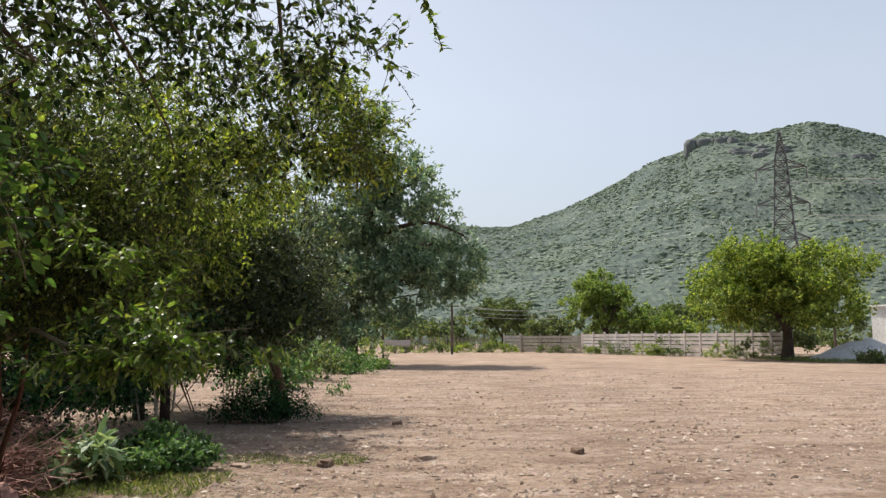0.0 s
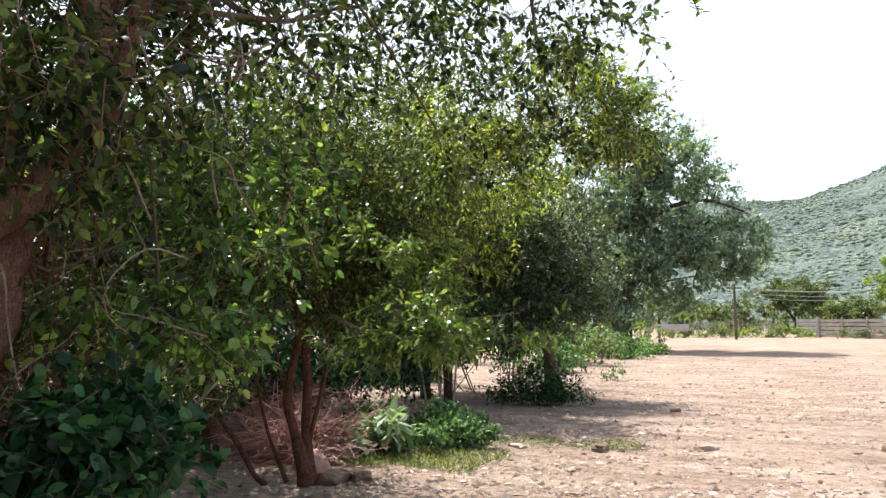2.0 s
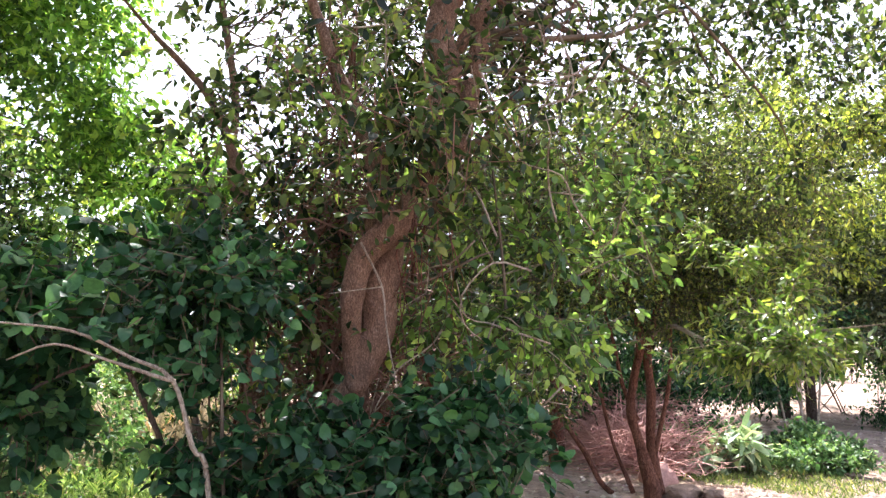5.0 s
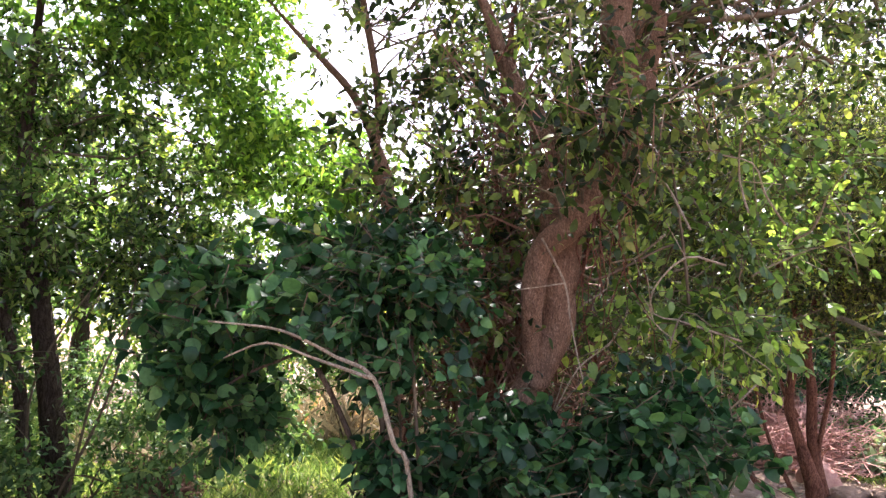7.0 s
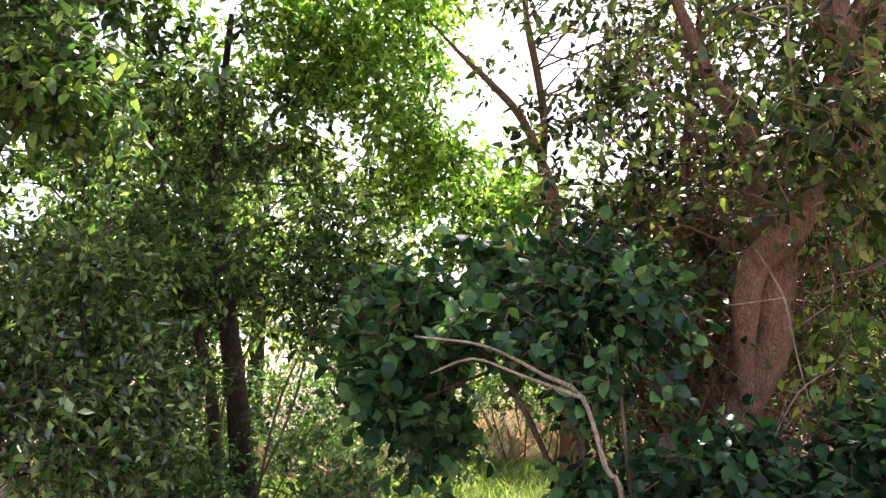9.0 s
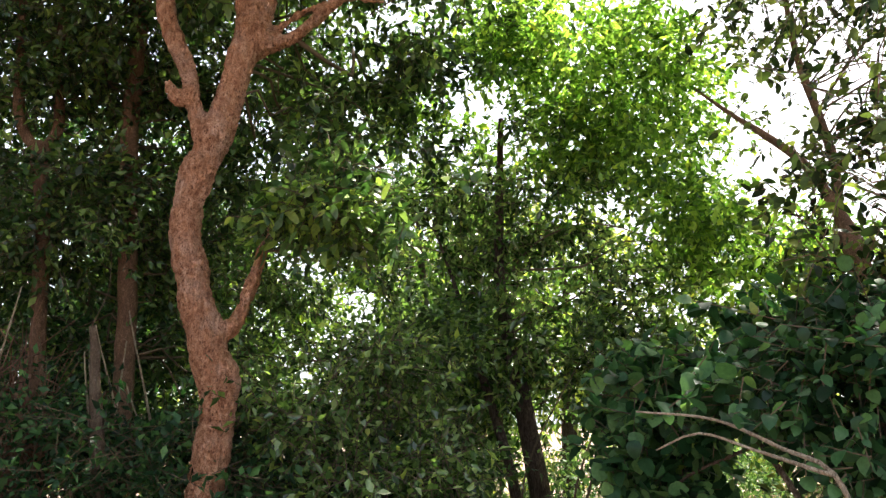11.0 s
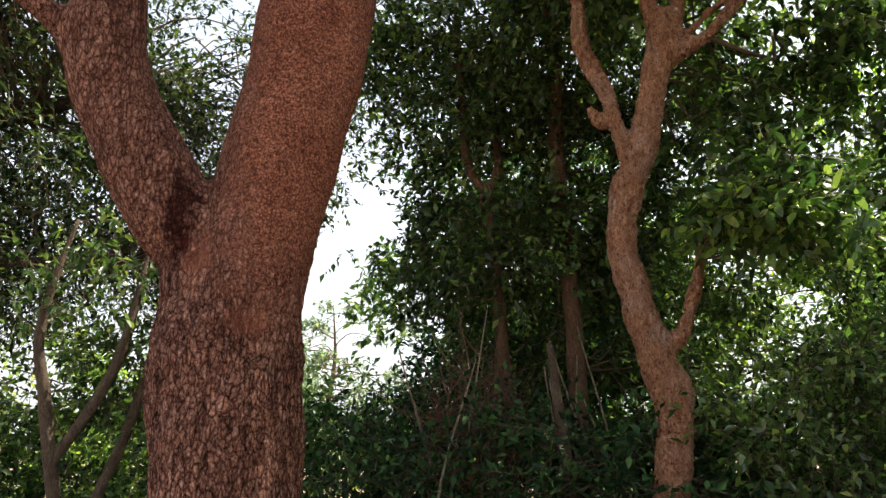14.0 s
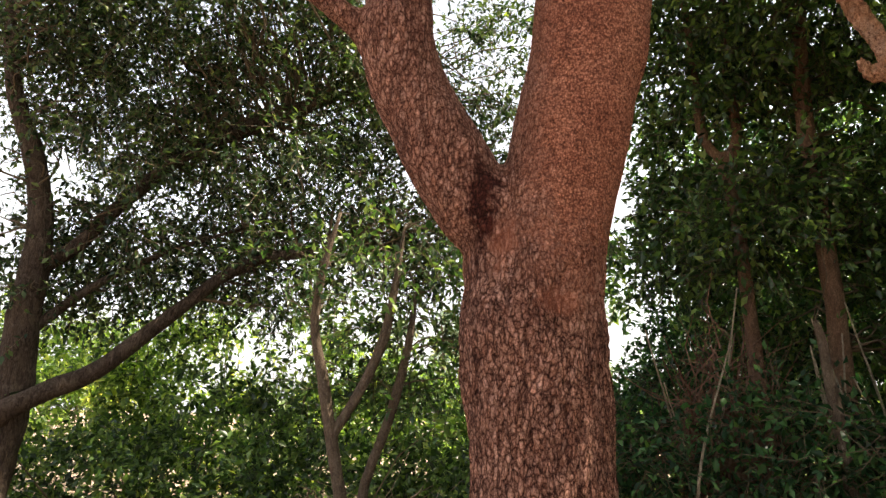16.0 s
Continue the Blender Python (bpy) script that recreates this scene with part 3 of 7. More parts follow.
def foliage(seed, lobes, count, size, aspect=0.5, clump=0.4, per_twig=8, twig=0.28, droop=0.35, fine=False, hollow=0.45):
    """Leaves on twigs in uneven clumps through the lobes of a crown. Returns the leaves, the twigs and the clumps' middles."""
    rng = np.random.default_rng(seed)
    L = np.array(lobes)
    wt = (L[:, 3] * L[:, 4] * L[:, 5]) ** (2 / 3) * L[:, 7]
    wt /= wt.sum()
    per_clump = 110
    nc = max(len(lobes), count // per_clump)
    who = rng.choice(len(lobes), nc, p=wt)
    d = unit(rng.normal(size=(nc, 3)))
    rr = rng.uniform(hollow ** 3, 1, nc) ** (1 / 3)
    loc = d * rr[:, None] * L[who, 3:6]
    ca, sa = np.cos(L[who, 6]), np.sin(L[who, 6])
    mid = L[who, :3] + np.stack([loc[:, 0] * ca - loc[:, 1] * sa, loc[:, 0] * sa + loc[:, 1] * ca, loc[:, 2]], -1)
    out = unit(mid - L[who, :3] + 1e-6)
    nt = max(1, count // per_twig)
    full = rng.exponential(size=nc) + 0.15
    c = rng.choice(nc, nt, p=full / full.sum())
    cs = clump * rng.uniform(0.55, 1.0, nc) * (0.6 + 0.5 * full ** 0.5)
    p0 = mid[c] + rng.normal(size=(nt, 3)) * (cs[c] * 0.5)[:, None] * [1, 1, 0.7]
    dr = unit(rng.normal(size=(nt, 3)) * 0.8 + out[c] * 0.6 + [0, 0, -droop])
    tl = twig * rng.uniform(0.5, 1.4, nt)
    p1 = p0 + dr * tl[:, None]
    u = (np.arange(per_twig)[None] + rng.uniform(0, 1, (nt, per_twig))) / per_twig
    base = (p0[:, None] + (p1 - p0)[:, None] * u[..., None]).reshape(-1, 3)
    along = (dr[:, None] * 0.7 + unit(rng.normal(size=(nt, per_twig, 3))) * 0.9 + [0, 0, -droop * 0.6]).reshape(-1, 3)
    ok = base[:, 2] > 0.03
    green, wood = Shape(), Shape()
    leaves(green, rng, base[ok], along[ok], size, aspect, fine)
    sticks(wood, p0, p1, size * 0.035 + 0.0008, size * 0.02 + 0.0005)
    return green, wood, mid


def boughs(wood, seed, nodes, mids, most, r0, sides=5):
    """Curved boughs from the nearest limb points to the clumps."""
    rng = np.random.default_rng(seed)
    nodes = np.asarray(nodes, float)
    pick = mids[rng.permutation(len(mids))[:most]]
    for m in pick:
        d = np.linalg.norm(nodes[:, :3] - m, axis=1) + np.maximum(0, nodes[:, 2] - m[2]) * 1.2
        a = nodes[np.argmin(d)]
        far = np.linalg.norm(m - a[:3])
        ra = min(r0 * (0.35 + 0.25 * far), a[3] * 0.45)
        path = [(*a[:3], ra)]
        for u in (0.25, 0.5, 0.75):
            path.append((*(a[:3] * (1 - u) + m * u + rng.normal(size=3) * far * 0.09 + [0, 0, far * 0.3 * u * (1 - u)]), ra * (1 - 0.8 * u)))
        tube(wood, path + [(*m, max(0.002, ra * 0.12))], sides, max(0.05, far / 9))


def tree(name, stems, lobes, count, size, leaf, bark, label, seed, aspect=0.5, clump=0.4, droop=0.35, fine=False, sides=10, step=0.12,
         lump=0.15, rough=0.06, bough_n=60, bough_r=0.02, twigs=True, per_twig=8, twig=0.28, group="", hollow=0.45, category="tree", skin=0.0, fissure=0.004, smooth_above=99.0):
    """A tree: the first stem is the trunk, the rest are limbs; boughs and twigs carry its crown."""
    root = stems[0][0]
    t = thing(name, (root[0], root[1], 0), label, category, group)
    nodes = []
    if skin:
        part("trunk", fused(stems, skin, max(12, sides), seed, lump, fissure, smooth_above), bark, t, smooth=True)
    for i, s in enumerate(stems):
        sm = smooth_path(s, 0.2)
        nodes += list(sm[len(sm) // 3:]) if i == 0 else list(sm)
        if skin:
            continue
        sh = Shape()
        tube(sh, s, sides if i == 0 else max(6, sides - 2), step, rough, lump, seed + i)
        part("trunk" if i == 0 else "limb", sh, bark, t, smooth=True)
    green, wood, mids = foliage(seed, lobes, count, size, aspect, clump, per_twig, twig, droop, fine, hollow)
    if not twigs:
        wood = Shape()
    if bough_n:
        boughs(wood, seed, nodes, mids, bough_n, bough_r)
    if wood.n:
        part("branchwork", wood, TWIG_DARK, t, smooth=True, kind="stuff")
    part("crown", green, leaf, t, smooth=True, kind="stuff")
    return t


def shrub(name, lobes, count, size, leaf, label, seed, aspect=0.5, clump=0.25, droop=0.1, fine=False, stems=8, per_twig=8, twig=0.25, wood_mat=None, group="", category="bush", hollow=0.3, twigs=True):
    """A bush: a handful of stems from the ground and leaves in clumps."""
    L = np.array(lobes)
    cx, cy = L[:, 0].mean(), L[:, 1].mean()
    t = thing(name, (cx, cy, 0), label, category, group)
    green, wood, mids = foliage(seed, lobes, count, size, aspect, clump, per_twig, twig, droop, fine, hollow)
    if not twigs:
        wood = Shape()
    rng = np.random.default_rng(seed + 7)
    for m in mids[rng.permutation(len(mids))[:stems]]:
        b = np.array([cx + (m[0] - cx) * 0.5 + rng.normal() * 0.1, cy + (m[1] - cy) * 0.5 + rng.normal() * 0.1, -0.05])
        k = (b + m) / 2 + rng.normal(size=3) * 0.12
        tube(wood, [(*b, 0.014), (*k, 0.01), (*m, 0.004)], 5, 0.15)
    part("stem_growth", wood, wood_mat or TWIG_DARK, t, kind="stuff")
    part("foliage", green, leaf, t, smooth=True, kind="stuff")
    return t


OCTA = (np.array([(1, 0, 0), (0, 1, 0), (-1, 0, 0), (0, -1, 0), (0, 0, 1), (0, 0, -1)], float),
        np.array([(0, 1, 4), (1, 2, 4), (2, 3, 4), (3, 0, 4), (1, 0, 5), (2, 1, 5), (3, 2, 5), (0, 3, 5)]))


def ball(subdivisions):
    """A unit ball of triangles."""
    bm = bmesh.new()
    bmesh.ops.create_icosphere(bm, subdivisions=subdivisions, radius=1)
    bm.verts.ensure_lookup_table()
    v, f = np.array([e.co[:] for e in bm.verts]), np.array([[w.index for w in e.verts] for e in bm.faces])
    bm.free()
    return v, f


def lumps(shape, rng, at, size, flat=0.6, jag=0.25, shape_of=None):
    """Many uneven stones or clumps."""
    v, f = OCTA if shape_of is None else shape_of
    n = len(at)
    s = size[:, None, None] * rng.uniform(0.65, 1.3, (n, 1, 3)) * [1, 1, flat]
    w = v[None] * (1 + rng.normal(size=(n, len(v), 1)) * jag) * s
    a = rng.uniform(0, 6.28, n)
    x = w[..., 0] * np.cos(a)[:, None] - w[..., 1] * np.sin(a)[:, None]
    y = w[..., 0] * np.sin(a)[:, None] + w[..., 1] * np.cos(a)[:, None]
    shape.add(np.stack([x, y, w[..., 2]], -1) + at[:, None], np.arange(n)[:, None, None] * len(v) + f[None])


def box(shape, x0, x1, y0, y1, z0, z1, m=None):
    v = np.array([(x, y, z) for z in (z0, z1) for x, y in ((x0, y0), (x1, y0), (x1, y1), (x0, y1))], float)
    if m is not None:
        v = np.array([(m @ Vector(p))[:] for p in v])
    q = [(0, 3, 2, 1), (4, 5, 6, 7), (0, 1, 5, 4), (1, 2, 6, 5), (2, 3, 7, 6), (3, 0, 4, 7)]
    shape.add(v, [t for a, b, c, d in q for t in ((a, b, c), (a, c, d))])


# ---- ground ----
def relief(x, y):
    """Height of the ground: low swells and fine crumbs, level under the far fence."""
    far = math.hypot(x, y)
    z = 0.05 * noise.noise(Vector((x * 0.22, y * 0.22, 3))) + 0.03 * noise.noise(Vector((x * 0.8, y * 0.8, 5)))
    if far < 30:
        k = 1 - far / 30
        z += (0.03 * noise.noise(Vector((x * 2.2, y * 4.1, 1))) + 0.022 * noise.noise(Vector((x * 6, y * 8, 9))) - 0.03 * max(0, noise.noise(Vector((x * 1.6, y * 5, 4))) - 0.25)) * k
    return z * min(1, 60 / (far + 1)) - 0.03


def build_ground():
    n = 320
    s = np.linspace(-1, 1, n)
    ax = np.sinh(s * 7.5) / math.sinh(7.5) * 2500
    v = [(x - 1, y + 8, relief(x - 1, y + 8)) for y in ax for x in ax]
    i, j = np.meshgrid(np.arange(n - 1), np.arange(n - 1), indexing="ij")
    a = i * n + j
    sh = Shape()
    sh.add(v, np.concatenate([np.stack([a, a + 1, a + n + 1], -1).reshape(-1, 3), np.stack([a, a + n + 1, a + n], -1).reshape(-1, 3)]))
    g = new("ground", sh.mesh("ground", EARTH, True))
    tagged(g, "dry reddish-beige earth field strewn with fine gravel", "ground", kind="structure")


build_ground()

RIDGE = [(60, 2.0), (35, 4.5), (15, 8.0), (0, 8.8), (-3, 8.5), (-5.3, 8.5), (-9.4, 9.8), (-13.7, 11.8), (-16.3, 13.2), (-18.5, 13.75), (-18.95, 14.5), (-19.6, 14.75), (-21.9, 14.8), (-23, 14.5),
         (-26.9, 15.0), (-29.2, 14.1), (-31.4, 13.2), (-45, 10), (-70, 5), (-95, 2)]


def hill_height(az, r, fine=True):
    rise = np.interp(-az, [-a for a, _ in RIDGE], [e for _, e in RIDGE])
    top = math.tan(radians(rise)) * 640
    x, y = -math.sin(radians(az)) * r, math.cos(radians(az)) * r
    u = min(1.0, max(0.0, (r - 210) / 430))
    z = top * (u ** 1.35 if r <= 640 else max(0, 1 - (r - 640) / 500))
    swell = math.sin(min(1, u) * math.pi)
    z += (9 * noise.noise(Vector((x * 0.012, y * 0.012, 2))) + 5 * noise.noise(Vector((x * 0.035, y * 0.035, 4)))) * swell
    if fine and u > 0:
        z += 1.3 * noise.noise(Vector((x * 0.16, y * 0.16, 6))) + 0.8 * abs(noise.noise(Vector((x * 0.33, y * 0.33, 3))))
    if rise > 13 and u > 0.9:
        z += 5 * noise.noise(Vector((x * 0.03, y * 0.03, 7))) * (u - 0.9) * 4
    return x, y, 1.5 + z - (3 if u <= 0 else 0)


def build_hill():
    az = np.concatenate([np.linspace(60, 4, 50), np.linspace(3.5, -34, 330), np.linspace(-35, -95, 50)])
    rs = np.concatenate([np.linspace(200, 640, 150), np.linspace(655, 1100, 12)])
    v = [hill_height(a, r) for r in rs for a in az]
    n = len(az)
    i, j = np.meshgrid(np.arange(len(rs) - 1), np.arange(n - 1), indexing="ij")
    a = i * n + j
    sh = Shape()
    sh.add(v, np.concatenate([np.stack([a, a + 1, a + n + 1], -1).reshape(-1, 3), np.stack([a, a + n + 1, a + n], -1).reshape(-1, 3)]))
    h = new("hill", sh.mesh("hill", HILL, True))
    tagged(h, "long scrub-covered hill with a rocky crest", "hill", kind="structure")
    rng = np.random.default_rng(11)
    at, size = [], []
    while len(at) < 15000:
        aa, r = rng.uniform(-35, 5), 225 + 420 * rng.uniform() ** 0.55
        x, y, z = hill_height(aa, r)
        if noise.noise(Vector((x * 0.025, y * 0.025, 8))) + rng.normal() * 0.3 > 0.0:
            k = rng.uniform(0.6, 1.2) + 1.4 * rng.uniform() ** 5
            at.append((x, y, z - 0.05)), size.append(k)
    g = Shape()
    lumps(g, rng, np.array(at), np.array(size), 0.4, 0.12, ball(1))
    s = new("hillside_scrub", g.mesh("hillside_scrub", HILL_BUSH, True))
    tagged(s, "countless thorn bushes, paled grey-green for haze, dotting the hillside", "scrub", kind="stuff")
    v0, f0 = ball(3)
    x, y, z = hill_height(-20, 600, False)
    crag = thing("rock_outcrop", (x, y, z), "dark rocky cliff blocks below the hill's crest", "rock")
    for q in range(26):
        aa = -18.75 - 0.42 * q if q < 8 else rng.uniform(-31, -21.5)
        r = 606 + rng.uniform(-4, 4) if q < 8 else rng.uniform(540, 600)
        x, y, z = hill_height(aa, r, False)
        k = np.array([1 + 0.25 * noise.noise(Vector(e) * 2 + Vector((q * 3, 0, 0))) + 0.15 * noise.noise(Vector(e) * 6) for e in v0])
        big = np.array([5.2, 6, 9.5]) if q < 8 else np.array([rng.uniform(4, 9), 5, rng.uniform(2.0, 3.5)])
        top = 1.5 + math.tan(radians(14.6)) * r - 9.8 - 1.0 * (q % 3 == 1) if q < 8 else z - 0.5
        g = Shape()
        g.add(np.clip(v0 * k[:, None], -0.8, 0.8) * big + [x, y, top], f0)
        part("rock", g, HILL_ROCK, crag, smooth=True)


# bush colours lightened to stand for haze over their dark sides
HILL_BUSH = island_mat("haze_tinted_bush", [(0.0, (0.165, 0.205, 0.15)), (0.5, (0.2, 0.245, 0.175)), (1.0, (0.25, 0.295, 0.205))], 0.95, 1.2)
HILL_ROCK = plain_mat("cliff_rock", (0.09, 0.1, 0.1), (0.19, 0.2, 0.19), 0.4, 0.95, 0, 0.5)
CRUMB = island_mat("gravel_crumb", [(0.0, (0.2, 0.135, 0.1)), (0.2, (0.31, 0.225, 0.18)), (0.8, (0.46, 0.36, 0.29)), (1.0, (0.66, 0.56, 0.48))], 0.95, 30)
build_hill()

# ---- trees along the clearing's edge ----
# twisted tree with two entwined stems, hung with climbers
KB = [(-2.66, 1.82, -0.1, 0.12), (-2.64, 1.83, 0.5, 0.075), (-2.58, 1.86, 1.07, 0.064), (-2.55, 1.88, 1.23, 0.066), (-2.50, 1.93, 1.36, 0.071), (-2.47, 1.96, 1.45, 0.071), (-2.44, 1.99, 1.56, 0.071), (-2.43, 1.99, 1.70, 0.079), (-2.42, 2.00, 1.82, 0.077), (-2.40, 2.03, 1.92, 0.057), (-2.36, 2.06, 1.98, 0.036)]
KA = [(-2.48, 1.90, 1.30, 0.035), (-2.46, 1.87, 1.49, 0.040), (-2.41, 1.83, 1.64, 0.046), (-2.40, 1.84, 1.77, 0.053), (-2.37, 1.87, 1.88, 0.060), (-2.32, 1.92, 1.95, 0.062), (-2.27, 1.97, 2.02, 0.055), (-2.26, 2.03, 2.11, 0.049), (-2.24, 2.08, 2.21, 0.054), (-2.21, 2.11, 2.33, 0.063), (-2.19, 2.12, 2.50, 0.066), (-2.17, 2.14, 2.69, 0.064), (-2.19, 2.13, 2.93, 0.059), (-2.0, 2.4, 3.7, 0.04), (-1.9, 2.6, 4.4, 0.02)]
KL = [(-2.47, 2.05, 1.90, 0.054), (-2.49, 2.02, 2.02, 0.056), (-2.49, 2.02, 2.17, 0.054), (-2.49, 2.02, 2.27, 0.052), (-2.52, 1.99, 2.43, 0.052), (-2.56, 1.94, 2.53, 0.048), (-2.63, 1.87, 2.74, 0.035), (-2.67, 1.82, 2.93, 0.028), (-2.72, 1.76, 3.14, 0.021)]
KC = [(-2.34, 2.22, 2.25, 0.042), (-2.26, 2.29, 2.37, 0.054), (-2.23, 2.31, 2.54, 0.049), (-2.20, 2.34, 2.74, 0.044), (-2.17, 2.36, 2.89, 0.042), (-2.13, 2.39, 3.08, 0.035), (-1.6, 3.0, 3.8, 0.022), (-1.0, 3.8, 4.0, 0.01)]
KD = [(-2.25, 2.29, 2.83, 0.028), (-2.18, 2.34, 2.99, 0.025), (-1.9, 2.6, 3.4, 0.018), (-1.2, 3.2, 3.8, 0.01)]
K_LOBES = [bear(46, 34, 3.4, 1.2, 0.8, 1.1, 0.7), bear(30, 28, 4.2, 1.2, 0.75, 1.2, 0.3), bear(20, 26, 4.5, 0.8, 0.6, 1.0, 0.42), bear(11, 23, 4.5, 0.35, 0.35, 0.5, 1.1), bear(7.5, 21, 4.6, 0.24, 0.24, 0.4, 1.0), bear(7, 17.5, 5.2, 0.26, 0.26, 0.4, 1.0), bear(60, 33, 3.3, 0.6, 0.6, 0.6, 0.2),
           bear(38, 17, 4.2, 0.9, 0.65, 0.7, 0.95), bear(22, 17, 5.4, 1.0, 0.7, 0.7, 0.3), bear(14, 16, 6.0, 0.5, 0.6, 0.5, 0.4), bear(10, 14, 6.2, 0.4, 0.4, 0.4, 0.4), bear(25, 21, 4.8, 0.8, 0.5, 0.6, 0.4), bear(52, 20, 2.85, 0.22, 0.3, 0.15, 1.5), bear(45, 22, 2.9, 0.25, 0.3, 0.15, 1.3), bear(57, 22, 2.9, 0.3, 0.35, 0.2, 0.5),
           bear(40, 7, 3.5, 0.25, 0.35, 0.25, 0.7),
           lobe(-1.99, 1.70, 2.48, 0.13, 0.12, 0.8), lobe(-2.07, 1.68, 2.24, 0.10, 0.10, 0.8), lobe(-1.80, 1.85, 2.55, 0.12, 0.12, 0.8), lobe(-2.31, 1.60, 2.15, 0.12, 0.12, 0.7)]
tree("twisted_tree", [KB, KA, KL, KC, KD], K_LOBES, 20500, 0.051, LEAF_KNEE, BARK_KNEE, "old tree with a twisted double trunk, hung with climbers", 21, 0.52, 0.33, 0.2, True, 22, 0.02, 0.22, 0.12, 110, 0.016, per_twig=7, twig=0.3)

# high leaves out of view, added to shade the crown and bush below
g, w, mids = foliage(64, [lobe(-2.7, 4.3, 6.0, 1.1, 0.45), lobe(-2.0, 4.8, 6.1, 0.9, 0.4), lobe(-3.1, 3.4, 5.9, 0.7, 0.35, 0.7), lobe(-4.7, 1.9, 5.5, 1.1, 0.45, 1.1), lobe(-5.1, 2.7, 5.9, 0.9, 0.4)], 9500, 0.09, 0.5, 0.35, 8, 0.28, 0.3)
boughs(w, 64, [(-1.9, 2.6, 4.4, 0.03), (-2.0, 2.4, 3.7, 0.04)], mids, 14, 0.02)
part("unseen_shade_branchwork", w, TWIG_DARK, bpy.data.objects["twisted_tree"], kind="stuff")
part("unseen_shade_crown", g, LEAF_KNEE, bpy.data.objects["twisted_tree"], smooth=True, kind="stuff")

# long bough reaching out toward the field, sunlight put into its leaf colour
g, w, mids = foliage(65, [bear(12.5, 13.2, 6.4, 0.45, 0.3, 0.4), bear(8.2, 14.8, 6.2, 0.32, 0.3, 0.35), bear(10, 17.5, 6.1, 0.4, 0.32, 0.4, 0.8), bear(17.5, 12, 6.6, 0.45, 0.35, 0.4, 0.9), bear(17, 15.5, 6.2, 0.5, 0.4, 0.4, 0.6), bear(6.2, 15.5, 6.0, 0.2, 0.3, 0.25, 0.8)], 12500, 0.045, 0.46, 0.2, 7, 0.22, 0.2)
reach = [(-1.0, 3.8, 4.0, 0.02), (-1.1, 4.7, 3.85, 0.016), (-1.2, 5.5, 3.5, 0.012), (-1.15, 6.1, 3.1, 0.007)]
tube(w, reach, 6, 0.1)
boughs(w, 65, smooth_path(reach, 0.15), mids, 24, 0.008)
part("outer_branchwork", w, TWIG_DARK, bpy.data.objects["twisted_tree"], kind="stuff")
part("outer_crown", g, LEAF_SUN_TINT, bpy.data.objects["twisted_tree"], "olive-green leaves lightened as if sunlit", smooth=True, kind="stuff")

# second, broken stem beside it and a thin stem behind
tree("broken_stump", [[(-2.93, 1.9, -0.05, 0.07), (-2.92, 1.89, 0.5, 0.09), (-2.93, 1.89, 1.01, 0.05), (-2.93, 1.87, 1.16, 0.047)]], [lobe(-2.95, 1.9, 1.25, 0.2, 0.15)], 200, 0.06, LEAF_KNEE, BARK_PALE,
     "grey broken-off tree stump sprouting beside a trunk", 22, bough_n=3, bough_r=0.008, category="stump", step=0.05)
tree("thin_sapling", [[(-3.45, 2.35, -0.05, 0.05), (-3.43, 2.38, 1.36, 0.038), (-3.41, 2.40, 1.62, 0.035), (-3.39, 2.42, 1.96, 0.032), (-3.38, 2.44, 2.19, 0.030), (-3.37, 2.44, 2.6, 0.026), (-3.3, 2.5, 3.4, 0.012)]],
     [lobe(-3.3, 2.6, 3.4, 0.5, 0.5), lobe(-3.5, 2.3, 2.6, 0.4, 0.3, 0.4)], 1600, 0.06, LEAF_KNEE, BARK_RED, "thin reddish sapling stem in the thicket", 23, bough_n=14, bough_r=0.01, step=0.05)

# multi-stemmed tree with reddish stems
R1 = [(-3.90, 6.60, -0.05, 0.12), (-3.90, 6.58, 0.11, 0.105), (-3.98, 6.54, 0.44, 0.069), (-4.05, 6.49, 0.78, 0.058), (-4.02, 6.51, 1.12, 0.052), (-3.96, 6.54, 1.41, 0.052), (-3.98, 6.53, 1.70, 0.047), (-4.07, 6.48, 2.05, 0.041), (-4.15, 6.42, 2.5, 0.029), (-4.3, 6.3, 3.2, 0.012)]
R2 = [(-3.88, 6.66, 0.0, 0.10), (-3.92, 6.63, 0.49, 0.064), (-3.91, 6.64, 0.95, 0.058), (-3.93, 6.62, 1.30, 0.053), (-3.88, 6.65, 1.65, 0.047), (-3.77, 6.72, 2.06, 0.035), (-3.67, 6.77, 2.5, 0.027), (-3.4, 6.9, 3.1, 0.012)]
R3 = [(-4.30, 6.52, -0.05, 0.04), (-4.42, 6.48, 0.06, 0.035), (-4.54, 6.39, 0.35, 0.035), (-4.72, 6.26, 0.69, 0.030), (-4.77, 6.22, 1.04, 0.024), (-4.9, 6.1, 1.8, 0.012)]
R4 = [(-4.05, 6.5, 0.0, 0.03), (-4.25, 6.45, 0.5, 0.022), (-4.3, 6.3, 1.1, 0.018), (-4.4, 6.2, 1.9, 0.01)]
R5 = [(-3.94, 6.6, 0.1, 0.05), (-3.84, 6.66, 0.6, 0.03), (-3.74, 6.7, 1.1, 0.026), (-3.72, 6.74, 1.7, 0.02), (-3.6, 6.8, 2.3, 0.012)]
R6 = [(-4.0, 6.53, 0.7, 0.035), (-4.12, 6.46, 1.05, 0.026), (-4.2, 6.42, 1.5, 0.022), (-4.35, 6.35, 2.1, 0.012)]
